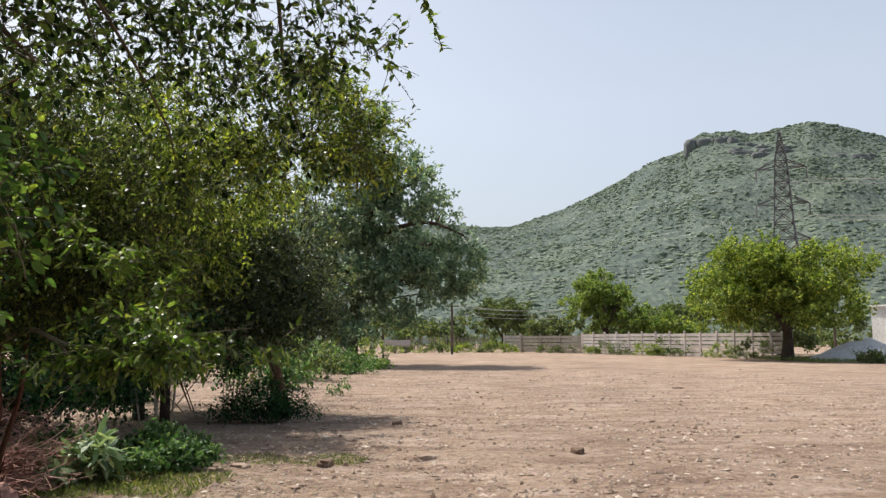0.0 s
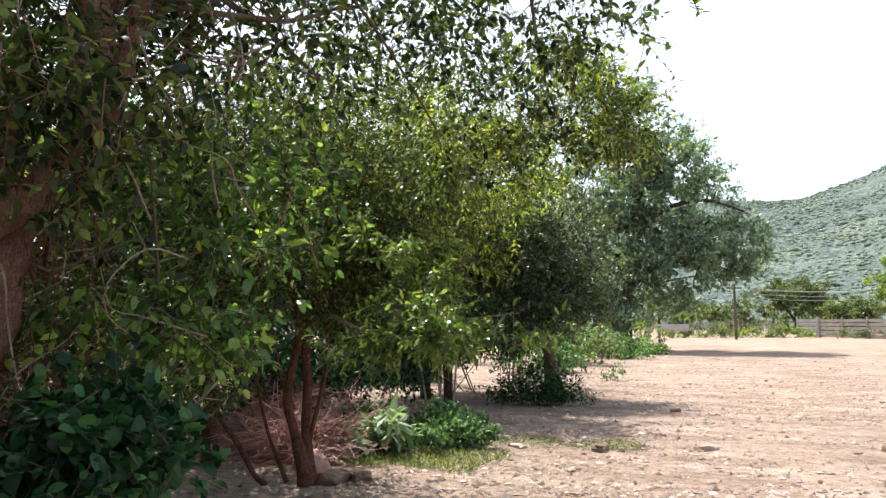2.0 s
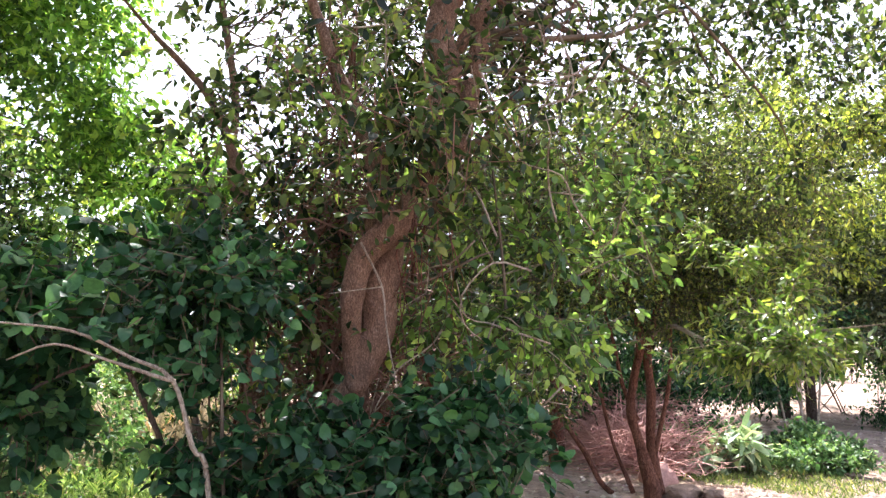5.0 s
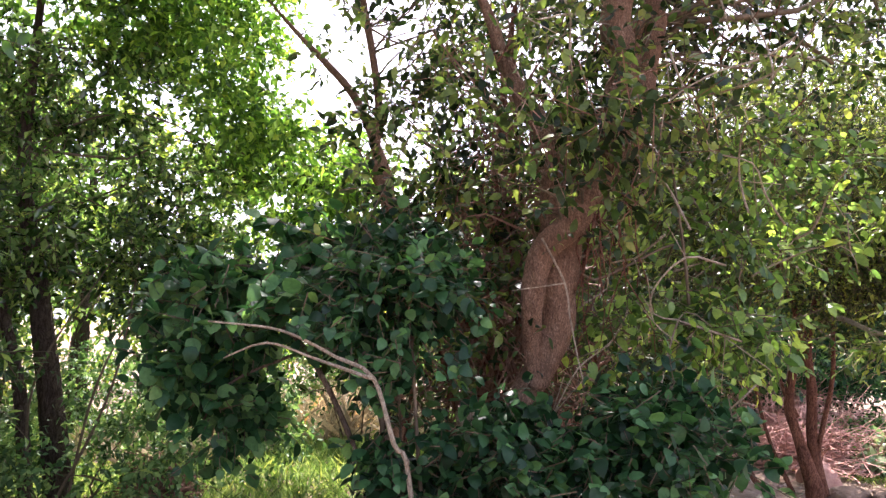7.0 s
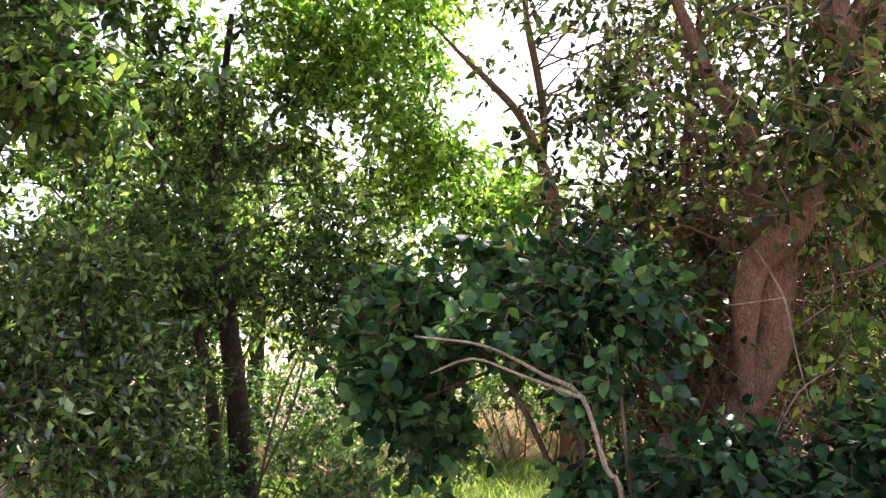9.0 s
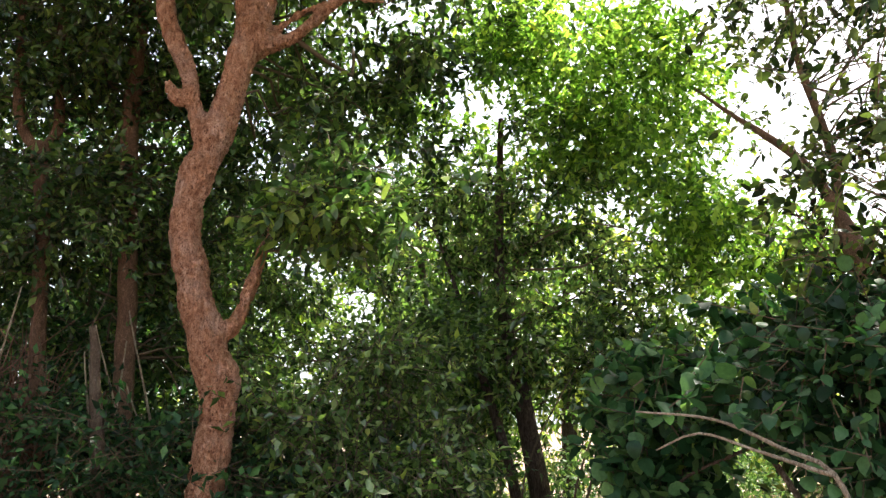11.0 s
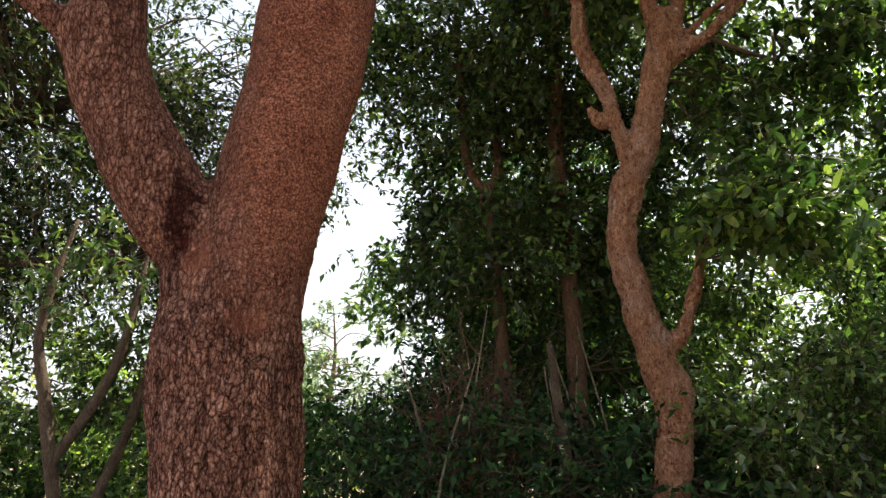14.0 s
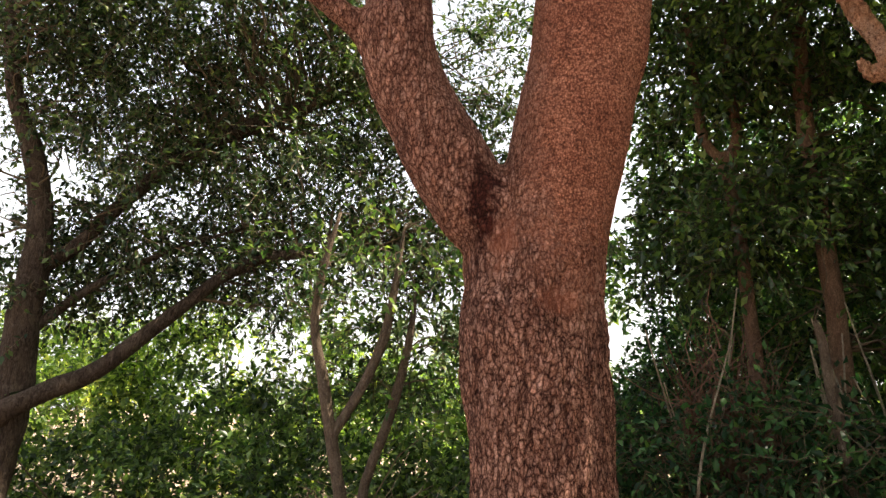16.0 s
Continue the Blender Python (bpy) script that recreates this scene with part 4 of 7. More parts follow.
red_tree = tree("red_stemmed_tree", [[(x, y, z, r * 0.8) for x, y, z, r in p] for p in (R1, R2, R3, R4, R5, R6)], [bear(31, 8, 7.5, 1.35, 1.0, 0.8), bear(36, 12, 7.6, 0.9, 0.8, 0.7), bear(25, 12, 7.4, 0.9, 0.9, 0.7), bear(20, 13, 7.6, 0.7, 0.8, 0.6, 0.6), bear(24, 4.5, 7.0, 0.6, 0.45, 0.5, 0.9), bear(28, 4, 7.2, 0.7, 0.4, 0.5, 0.7), bear(20.5, 6, 6.6, 0.5, 0.4, 0.4, 0.9)], 46000, 0.048, LEAF_RED, BARK_RED,
     "small tree with several reddish stems and olive leaves", 24, 0.48, 0.25, 0.3, False, 12, 0.05, 0.15, 0.08, 110, 0.02)

# drooping bough of large yellow-green leaves on the same tree
sh = Shape()
tube(sh, [(-3.86, 6.62, 1.55, 0.03), (-3.4, 6.2, 1.62, 0.024), (-2.9, 5.8, 1.5, 0.018), (-2.4, 5.4, 1.5, 0.012), (-1.9, 5.15, 1.56, 0.008), (-1.3, 5.1, 1.62, 0.004)], 6, 0.06, 0.1, 0.15)
tube(sh, [(-3.1, 6.0, 1.55, 0.014), (-2.7, 5.6, 1.36, 0.01), (-2.2, 5.3, 1.34, 0.006), (-1.55, 5.1, 1.4, 0.003)], 6, 0.06, 0.1, 0.15)
g, w, mids = foliage(25, [bear(22, -0.7, 5.5, 0.5, 0.1, 0.35, 1.2), bear(18, -0.9, 5.3, 0.42, 0.08, 0.3, 1.2), bear(15.2, -0.5, 5.2, 0.26, 0.05, 0.2, 1.3), bear(25.5, -1.3, 5.8, 0.45, 0.1, 0.3), bear(20.5, 1.4, 5.5, 0.3, 0.1, 0.3, 0.8), bear(23.5, 2.6, 5.8, 0.4, 0.16, 0.3), bear(22.5, 5.2, 6.0, 0.3, 0.2, 0.3), bear(25, 7, 6.0, 0.35, 0.14, 0.3, 0.8)], 4000, 0.064, 0.38, 0.08, 8, 0.22, 0.3, True, 0.0)
sh.add(np.concatenate(w.v), np.concatenate(w.f))
part("bough", sh, BARK_PALE, red_tree, "pale curving bough", smooth=True)
part("bough_foliage", g, LEAF_BOUGH, red_tree, "large yellow-green leaves", smooth=True, kind="stuff")

# darker trees behind, toward the field
tree("dark_trunked_tree", [[(-5.33, 14.56, -0.05, 0.12), (-5.33, 14.55, 0.04, 0.095), (-5.35, 14.55, 0.67, 0.093), (-5.39, 14.53, 1.24, 0.087), (-5.45, 14.51, 2.17, 0.070), (-5.3, 14.6, 3.6, 0.04)],
     [(-5.95, 14.85, -0.05, 0.12), (-5.97, 14.84, 0.63, 0.096), (-6.02, 14.82, 1.23, 0.090), (-6.25, 14.72, 2.19, 0.073), (-6.5, 14.6, 3.5, 0.04)]],
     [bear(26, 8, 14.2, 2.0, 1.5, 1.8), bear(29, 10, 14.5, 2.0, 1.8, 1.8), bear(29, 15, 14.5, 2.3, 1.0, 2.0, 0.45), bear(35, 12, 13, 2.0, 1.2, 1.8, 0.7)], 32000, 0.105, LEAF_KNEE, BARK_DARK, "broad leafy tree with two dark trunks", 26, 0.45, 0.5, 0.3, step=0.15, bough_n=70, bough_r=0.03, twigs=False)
# the crown's bright side, painted with the lighter leaf colour
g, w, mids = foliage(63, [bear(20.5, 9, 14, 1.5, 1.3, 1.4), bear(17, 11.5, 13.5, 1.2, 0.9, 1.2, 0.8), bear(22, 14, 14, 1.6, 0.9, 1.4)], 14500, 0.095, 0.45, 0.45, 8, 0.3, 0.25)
part("sun_tinted_crown", g, LEAF_SUN_TINT, bpy.data.objects["dark_trunked_tree"], "olive side of the crown, lightened as if sunlit", smooth=True, kind="stuff")
tree("leaning_tree", [[(-3.38, 16.15, -0.05, 0.16), (-3.44, 16.15, 0.37, 0.125), (-3.60, 16.11, 0.99, 0.11), (-3.75, 16.07, 1.53, 0.11), (-3.87, 16.05, 2.21, 0.1), (-4.03, 16.01, 3.20, 0.08), (-4.1, 16, 4.6, 0.04)], [(-3.62, 16.3, -0.05, 0.09), (-3.66, 16.25, 0.7, 0.075), (-3.62, 16.2, 1.5, 0.07), (-3.3, 16.1, 2.6, 0.04), (-3.1, 16.0, 3.4, 0.02)]],
     [bear(15, 4.8, 16.2, 1.8, 1.35, 1.5), bear(12.5, 8.3, 16, 1.1, 0.7, 1.1), bear(18.5, 4.2, 16, 1.2, 1.3, 1.0), bear(10.4, 4.6, 16.3, 0.75, 1.1, 0.8), bear(15, 1.6, 16.4, 1.5, 0.7, 1.0, 0.9), bear(20, 1.5, 16, 0.9, 0.9, 0.8), bear(17, 8.2, 16, 1.2, 0.7, 1.0), bear(11.5, 2.3, 16.0, 0.8, 0.55, 0.7), bear(13, 2.2, 15.4, 1.2, 0.75, 0.6, 1.3), bear(17.5, 2.4, 15.2, 1.2, 0.9, 0.6, 1.2), bear(15, 5.5, 15.2, 1.2, 0.8, 0.6, 1.2)], 54000, 0.085, LEAF_GREY, BARK_KNEE, "grey-green tree with a leaning trunk at the field's edge", 27, 0.5, 0.42, 0.2, step=0.12, bough_n=80, bough_r=0.03, twigs=False)
# its three highest lobes are unseen, added to keep sun off the thicket
tree("thicket_tree", [[(-5.6, 7.3, -0.05, 0.1), (-5.6, 7.3, 1.0, 0.08), (-5.5, 7.2, 2.2, 0.065), (-5.7, 6.9, 3.8, 0.05), (-6.0, 6.6, 5.4, 0.035), (-6.2, 6.4, 6.8, 0.015)], [(-6.2, 6.2, -0.05, 0.07), (-6.1, 6.1, 1.2, 0.09), (-6.2, 5.8, 2.5, 0.03)]],
     [bear(38, 9, 9, 1.6, 1.2, 1.3), bear(46, 7, 8.5, 1.3, 1.0, 1.0, 0.7), bear(42, 14, 9.5, 1.0, 0.6, 1.0, 0.4), lobe(-7.2, 7.0, 7.3, 1.3, 0.5, 0.8), lobe(-6.8, 5.2, 7.2, 1.1, 0.45, 0.8), lobe(-7.6, 4.4, 6.8, 1.0, 0.4, 0.7)], 29000, 0.085, LEAF_KNEE, BARK_RED, "shaded thicket tree with reddish bark", 28, 0.48, 0.4, 0.3, bough_n=90, bough_r=0.025, twigs=False)
FB = [lobe(-4.4, 45, 11.5, 3.6, 2.2), lobe(-6.5, 46, 9.0, 4.0, 2.6), lobe(-1.6, 44, 8.0, 3.4, 2.2), lobe(-4.6, 44, 13.8, 2.6, 1.5, 0.8), lobe(0.4, 44, 5.8, 2.4, 1.5), lobe(-4, 43.5, 6.2, 3.4, 2.0), lobe(-9, 46, 7, 3.4, 2.8), lobe(-1.8, 43, 4.8, 2.8, 1.1), lobe(-5.8, 45, 15, 1.6, 0.9, 0.7),
      lobe(-6, 43, 4.2, 2.6, 1.2), lobe(-9.5, 45, 11, 2.8, 2.2, 0.8), lobe(-8.5, 43, 3.6, 2.6, 1.4), lobe(-5.5, 41.5, 3.2, 1.8, 1.0), lobe(-3.5, 42, 2.6, 2.2, 1.0), lobe(-7, 42, 2.2, 2.4, 1.2), lobe(1.6, 43.5, 4.2, 1.6, 1.2), lobe(-1.5, 44, 10.5, 2.6, 1.6), lobe(-4.8, 43.2, 8.6, 2.0, 1.6), lobe(-5.0, 43, 5.4, 2.0, 1.3), lobe(-4.4, 43.4, 11, 1.8, 1.4)]
tree("spreading_tree", [[(-5.5, 45, -0.1, 0.4), (-5.4, 45, 2.5, 0.32), (-5.0, 45, 5, 0.35), (-4.5, 45, 9, 0.22), (-4, 45, 13, 0.1)], [(-5.2, 45, 3.5, 0.25), (-3.2, 44.5, 5.6, 0.16), (-0.6, 44, 7.2, 0.08)], [(-5.3, 45, 4, 0.25), (-7, 45.5, 7, 0.15), (-8, 46, 9.5, 0.07)],
     [(-4.8, 45, 6.5, 0.22), (-3.0, 43.6, 7.9, 0.15), (-0.8, 42.6, 8.2, 0.1), (1.2, 42.2, 7.4, 0.05)], [(-4.6, 45, 8.4, 0.18), (-3.2, 43.6, 10.0, 0.12), (-1.6, 42.8, 10.6, 0.06)], [(-5.1, 45, 5.0, 0.2), (-6.4, 43.4, 6.0, 0.13), (-7.8, 42.4, 6.2, 0.06)]],
     FB, 72000, 0.23, LEAF_BLUE_HAZE, BARK_DARK, "tall spreading tree with haze-paled blue-green foliage shading the field", 29, 0.55, 0.5, 0.1, bough_n=120, bough_r=0.06, twigs=False, step=0.5, per_twig=9, twig=0.6, hollow=0.6)

# bright tree in the open, and a thin bare-branched one beside it
L1 = [(-7.19, 0.85, -0.05, 0.15), (-7.19, 0.81, 0.12, 0.12), (-7.19, 0.77, 0.50, 0.113), (-7.21, 0.70, 0.99, 0.099), (-7.22, 0.63, 1.48, 0.090), (-7.22, 0.57, 1.88, 0.080), (-7.24, 0.48, 2.38, 0.070), (-7.24, 0.42, 2.83, 0.060), (-7.24, 0.43, 3.51, 0.046), (-7.23, 0.49, 4.6, 0.028)]
L2 = [(-7.02, 0.58, -0.05, 0.07), (-7.02, 0.55, 0.17, 0.057), (-7.03, 0.50, 0.73, 0.052), (-7.04, 0.45, 1.10, 0.048), (-7.05, 0.33, 1.58, 0.043), (-7.06, 0.21, 2.00, 0.036), (-7.07, 0.08, 2.52, 0.024), (-7.1, -0.2, 3.4, 0.012)]
bright = tree("bright_tree", [L1, L2], [bear(79, 12, 7.8, 1.5, 1.1, 0.7), bear(92, 14, 7.6, 0.8, 0.8, 0.6, 0.6), bear(70, 9, 7.8, 0.7, 0.8, 0.6, 0.8), bear(83, 3, 7.5, 1.3, 0.5, 0.8, 0.9), bear(86, 18, 7.4, 1.2, 0.7, 0.6, 0.8), bear(83, 7.5, 6.9, 0.8, 0.5, 0.3, 1.0)],
     19000, 0.088, LEAF_GLOSSY, BARK_DARK, "tree with a dark trunk and sunlit bright green leaves", 30, 0.5, 0.36, 0.25, False, 12, 0.08, bough_n=46, bough_r=0.014)
# upper and sunward lobes take the lime leaves, painted as lit
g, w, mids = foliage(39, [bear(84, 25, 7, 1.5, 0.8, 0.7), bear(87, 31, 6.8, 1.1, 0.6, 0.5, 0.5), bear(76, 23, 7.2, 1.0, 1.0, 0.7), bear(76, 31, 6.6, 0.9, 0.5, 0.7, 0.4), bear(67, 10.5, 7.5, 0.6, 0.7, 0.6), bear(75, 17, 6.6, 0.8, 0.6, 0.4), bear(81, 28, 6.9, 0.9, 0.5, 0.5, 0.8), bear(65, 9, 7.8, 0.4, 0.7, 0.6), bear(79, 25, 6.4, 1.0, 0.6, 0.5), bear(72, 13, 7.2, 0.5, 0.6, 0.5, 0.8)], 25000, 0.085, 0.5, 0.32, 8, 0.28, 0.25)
part("crown", g, LEAF_LIME_LIT, bright, "lime-green outer leaves, lightened as if sunlit", smooth=True, kind="stuff")
tree("sparse_tree", [[(-5.70, 3.2, -0.05, 0.09), (-5.72, 3.2, 1.3, 0.07), (-5.76, 3.14, 2.50, 0.060), (-5.79, 3.09, 2.81, 0.09), (-5.83, 3.03, 3.14, 0.050), (-5.93, 2.86, 3.58, 0.041), (-6.06, 2.63, 3.89, 0.033), (-6.16, 2.42, 4.12, 0.023), (-6.3, 2.1, 4.5, 0.01)],
     [(-5.83, 3.03, 3.14, 0.045), (-5.82, 3.05, 3.52, 0.040), (-5.85, 2.99, 4.00, 0.036), (-5.90, 2.92, 4.48, 0.031), (-5.91, 2.89, 5.02, 0.023), (-5.9, 2.9, 5.8, 0.01)]],
     [bear(62, 29, 6.4, 0.9, 0.5, 0.8), bear(55, 24, 6.2, 0.7, 0.6, 0.7, 0.8), bear(61, 20, 6.5, 0.45, 0.35, 0.5, 0.35), bear(57, 12, 6.4, 0.6, 0.5, 0.5, 0.5), bear(65, 20, 6.6, 0.3, 0.5, 0.4, 0.3)], 7000, 0.075, LEAF_KNEE, BARK_KNEE, "thin sparse tree forking against the sky", 31, 0.5, 0.25, 0.25, False, 8, 0.08, bough_n=34, bough_r=0.016)

# pair of trunks in the shade
S0 = [(-4.60, -1.58, -0.1, 0.17), (-4.61, -1.56, 0.5, 0.13), (-4.63, -1.52, 1.01, 0.126), (-4.64, -1.50, 1.27, 0.125), (-4.65, -1.47, 1.54, 0.126), (-4.65, -1.46, 1.78, 0.132), (-4.63, -1.53, 2.03, 0.141), (-4.60, -1.60, 2.28, 0.128), (-4.58, -1.66, 2.54, 0.111), (-4.57, -1.69, 2.85, 0.109), (-4.58, -1.66, 3.09, 0.126),
      (-4.61, -1.59, 3.29, 0.127), (-4.64, -1.50, 3.62, 0.106), (-4.66, -1.44, 3.92, 0.108), (-4.68, -1.37, 4.19, 0.129), (-4.69, -1.34, 4.41, 0.11)]
S_LIMBS = [[(-4.69, -1.36, 4.05, 0.085), (-4.70, -1.30, 4.10, 0.078), (-4.75, -1.10, 4.17, 0.052), (-4.80, -0.86, 4.43, 0.049), (-4.83, -0.61, 4.65, 0.041), (-4.9, -0.2, 5.1, 0.02)],
           [(-4.68, -1.36, 4.22, 0.08), (-4.66, -1.42, 4.37, 0.07), (-4.64, -1.47, 4.65, 0.058), (-4.62, -1.5, 5.13, 0.055), (-4.6, -1.6, 6.2, 0.03)],
           [(-4.71, -1.34, 4.22, 0.08), (-4.74, -1.29, 4.40, 0.066), (-4.75, -1.26, 4.72, 0.055), (-4.77, -1.22, 5.20, 0.055), (-4.9, -1.0, 6.3, 0.03)],
           [(-4.74, -1.25, 4.2, 0.04), (-4.78, -1.05, 4.38, 0.03), (-4.82, -0.8, 4.5, 0.024), (-4.9, -0.45, 4.52, 0.012)],
           [(-4.58, -1.62, 3.12, 0.07), (-4.55, -1.61, 3.23, 0.065), (-4.53, -1.66, 3.52, 0.062), (-4.50, -1.74, 3.86, 0.063), (-4.45, -1.87, 4.18, 0.072), (-4.44, -1.88, 4.52, 0.049), (-4.44, -1.90, 4.99, 0.042), (-4.4, -2.0, 6.0, 0.02)],
           [(-4.52, -1.68, 3.66, 0.05), (-4.49, -1.76, 3.60, 0.05), (-4.46, -1.85, 3.73, 0.035)],
           [(-4.64, -1.50, 2.04, 0.07), (-4.65, -1.47, 2.10, 0.062), (-4.68, -1.37, 2.22, 0.051), (-4.70, -1.30, 2.43, 0.052), (-4.71, -1.25, 2.65, 0.045), (-4.72, -1.21, 2.80, 0.03), (-4.75, -1.15, 2.95, 0.012)]]
tree("crooked_tree", [[(x, y, z, r * 0.9) for x, y, z, r in p] for p in [S0] + S_LIMBS], [bear(104, 40, 4.8, 1.3, 0.8, 1.2), bear(97, 30, 6.4, 1.2, 0.9, 1.0, 0.9), bear(99.5, 15.6, 4.5, 0.26, 0.11, 0.15, 6.0), bear(102.5, 16.2, 4.45, 0.2, 0.1, 0.12, 5.0), bear(101, 18.5, 4.7, 0.2, 0.1, 0.15, 3.0), bear(98, 22, 6.6, 0.9, 0.6, 0.8, 0.6), bear(103, 20, 6.0, 0.5, 0.7, 0.5, 0.6), bear(111, 35, 5.2, 0.8, 0.6, 0.8, 0.8)], 22000, 0.085, LEAF_DEEP, BARK_S,
     "crooked tree with orange-brown bark and a knobbly fork", 32, 0.5, 0.3, 0.3, True, 20, 0.04, 0.22, 0.10, 80, 0.02, skin=0.014, fissure=0.015)
# low spray by the stub; lighter leaves stand in for light on it
g, w, mids = foliage(66, [bear(103, 16.4, 4.5, 0.2, 0.09, 0.12), bear(100.4, 15.6, 4.4, 0.16, 0.08, 0.1), bear(105.5, 14.6, 4.5, 0.1, 0.07, 0.1, 0.7), bear(98.5, 14.2, 4.5, 0.14, 0.08, 0.1, 0.8)], 1100, 0.075, 0.5, 0.12, 7, 0.16, 0.2, True, 0.0)
boughs(w, 66, [(-4.70, -1.30, 2.43, 0.05), (-4.71, -1.25, 2.65, 0.045), (-4.75, -1.15, 2.95, 0.012)], mids, 6, 0.01)
part("lower_branchwork", w, TWIG_DARK, bpy.data.objects["crooked_tree"], kind="stuff")
part("lower_crown", g, LEAF_BRIGHT, bpy.data.objects["crooked_tree"], smooth=True, kind="stuff")
tree("slim_tree", [[(-6.03, -2.62, -0.1, 0.1), (-6.02, -2.64, 1.09, 0.079), (-6.01, -2.66, 2.30, 0.078), (-5.99, -2.71, 3.25, 0.076), (-5.97, -2.75, 4.07, 0.073), (-5.97, -2.75, 4.64, 0.070), (-5.97, -2.75, 5.48, 0.09), (-5.98, -2.74, 6.6, 0.03)]],
     [bear(116, 31, 6.4, 1.0, 1.0, 0.9), bear(112, 18, 7.0, 0.9, 0.9, 0.7), bear(115, 9, 7.4, 1.0, 0.7, 0.6, 0.8), bear(108, 26, 7.4, 1.0, 1.1, 0.6), bear(107, 14, 7.4, 0.8, 0.8, 0.5), bear(109, 4, 7.2, 0.7, 0.6, 0.5)], 34000, 0.078, LEAF_DEEP, BARK_KNEE, "slim shaded tree with brown bark", 33, 0.5, 0.33, 0.3, bough_n=70, bough_r=0.018, step=0.08)
tree("forked_tree", [[(-5.80, -3.08, -0.1, 0.08), (-5.77, -3.14, 1.10, 0.058), (-5.73, -3.23, 2.48, 0.058), (-5.70, -3.27, 3.29, 0.060), (-5.68, -3.32, 3.65, 0.066), (-5.68, -3.31, 3.82, 0.066)],
     [(-5.67, -3.32, 3.68, 0.05), (-5.67, -3.33, 3.73, 0.046), (-5.59, -3.46, 3.96, 0.041), (-5.56, -3.50, 4.40, 0.042), (-5.54, -3.53, 5.03, 0.032), (-5.5, -3.6, 6, 0.015)], [(-5.68, -3.31, 3.70, 0.09), (-5.69, -3.30, 3.76, 0.051), (-5.73, -3.23, 3.98, 0.046), (-5.70, -3.27, 4.48, 0.042), (-5.70, -3.27, 5.07, 0.032), (-5.7, -3.2, 6, 0.015)]],
     [bear(121, 33, 6.6, 1.1, 1.1, 0.9), bear(120, 20, 6.9, 0.9, 1.1, 0.7), bear(127, 31, 6.8, 0.6, 0.6, 0.6, 0.8), bear(114, 37, 6.4, 1.3, 0.6, 0.9, 1.0), bear(127.5, 24, 7.0, 0.5, 1.0, 0.6, 0.8), bear(126, 14, 7.2, 0.5, 0.7, 0.5, 0.8), bear(131, 31, 6.8, 0.6, 0.7, 0.6, 0.7), bear(119, 15, 6.2, 0.4, 0.5, 0.3, 1.0), bear(122, 12, 7.2, 0.7, 0.5, 0.5, 0.7)], 30000, 0.078, LEAF_DEEP, BARK_KNEE, "forked young tree deep in dark foliage", 34, 0.5, 0.33, 0.3, bough_n=70, bough_r=0.018, step=0.06)
tree("dead_sapling", [[(-4.98, -2.28, -0.05, 0.09), (-4.97, -2.30, 1.17, 0.046), (-4.96, -2.33, 1.54, 0.043), (-4.94, -2.36, 1.85, 0.036), (-4.93, -2.38, 2.1, 0.03), (-4.91, -2.4, 2.22, 0.02)]],
     [bear(116, 12, 5.4, 0.25, 0.2, 0.2)], 160, 0.06, LEAF_DEEP, BARK_DULL, "pale brown dead sapling standing in the undergrowth", 35, bough_n=4, bough_r=0.008, step=0.05)

# great forked tree
Y0 = [(-1.86, -2.09, -0.15, 0.36), (-1.85, -2.10, 0.3, 0.28), (-1.84, -2.11, 0.7, 0.255), (-1.82, -2.12, 1.11, 0.250), (-1.81, -2.13, 1.47, 0.250), (-1.80, -2.14, 1.64, 0.254), (-1.79, -2.15, 1.81, 0.258), (-1.78, -2.16, 1.9, 0.25), (-1.78, -2.17, 2.02, 0.2), (-1.78, -2.18, 2.1, 0.1)]
YR = [(-1.80, -2.14, 1.6, 0.24), (-1.80, -2.13, 1.9, 0.228), (-1.82, -2.11, 2.16, 0.212), (-1.85, -2.08, 2.33, 0.206), (-1.87, -2.06, 2.45, 0.212), (-1.89, -2.02, 2.67, 0.215), (-1.92, -1.99, 2.88, 0.218), (-1.94, -1.96, 3.11, 0.221), (-1.96, -1.93, 3.35, 0.208), (-1.99, -1.89, 3.64, 0.20), (-2.1, -1.7, 4.6, 0.16), (-2.3, -1.2, 6.0, 0.09), (-2.5, -0.6, 7.2, 0.03)]
YL = [(-1.78, -2.16, 1.6, 0.21), (-1.75, -2.20, 1.9, 0.185), (-1.72, -2.23, 2.16, 0.153), (-1.66, -2.29, 2.28, 0.155), (-1.58, -2.37, 2.46, 0.157), (-1.51, -2.43, 2.63, 0.146), (-1.45, -2.48, 2.79, 0.144), (-1.42, -2.50, 2.95, 0.14), (-1.42, -2.50, 3.10, 0.132), (-1.40, -2.51, 3.32, 0.123), (-1.37, -2.53, 3.62, 0.108), (-1.2, -2.7, 4.8, 0.08), (-0.8, -3, 6.2, 0.03)]
YS = [(-1.42, -2.50, 2.80, 0.085), (-1.37, -2.54, 2.89, 0.075), (-1.31, -2.58, 2.98, 0.058), (-1.23, -2.63, 3.05, 0.050), (-1.14, -2.69, 3.13, 0.043), (-1.00, -2.77, 3.27, 0.035), (-0.5, -3.2, 4.2, 0.02)]
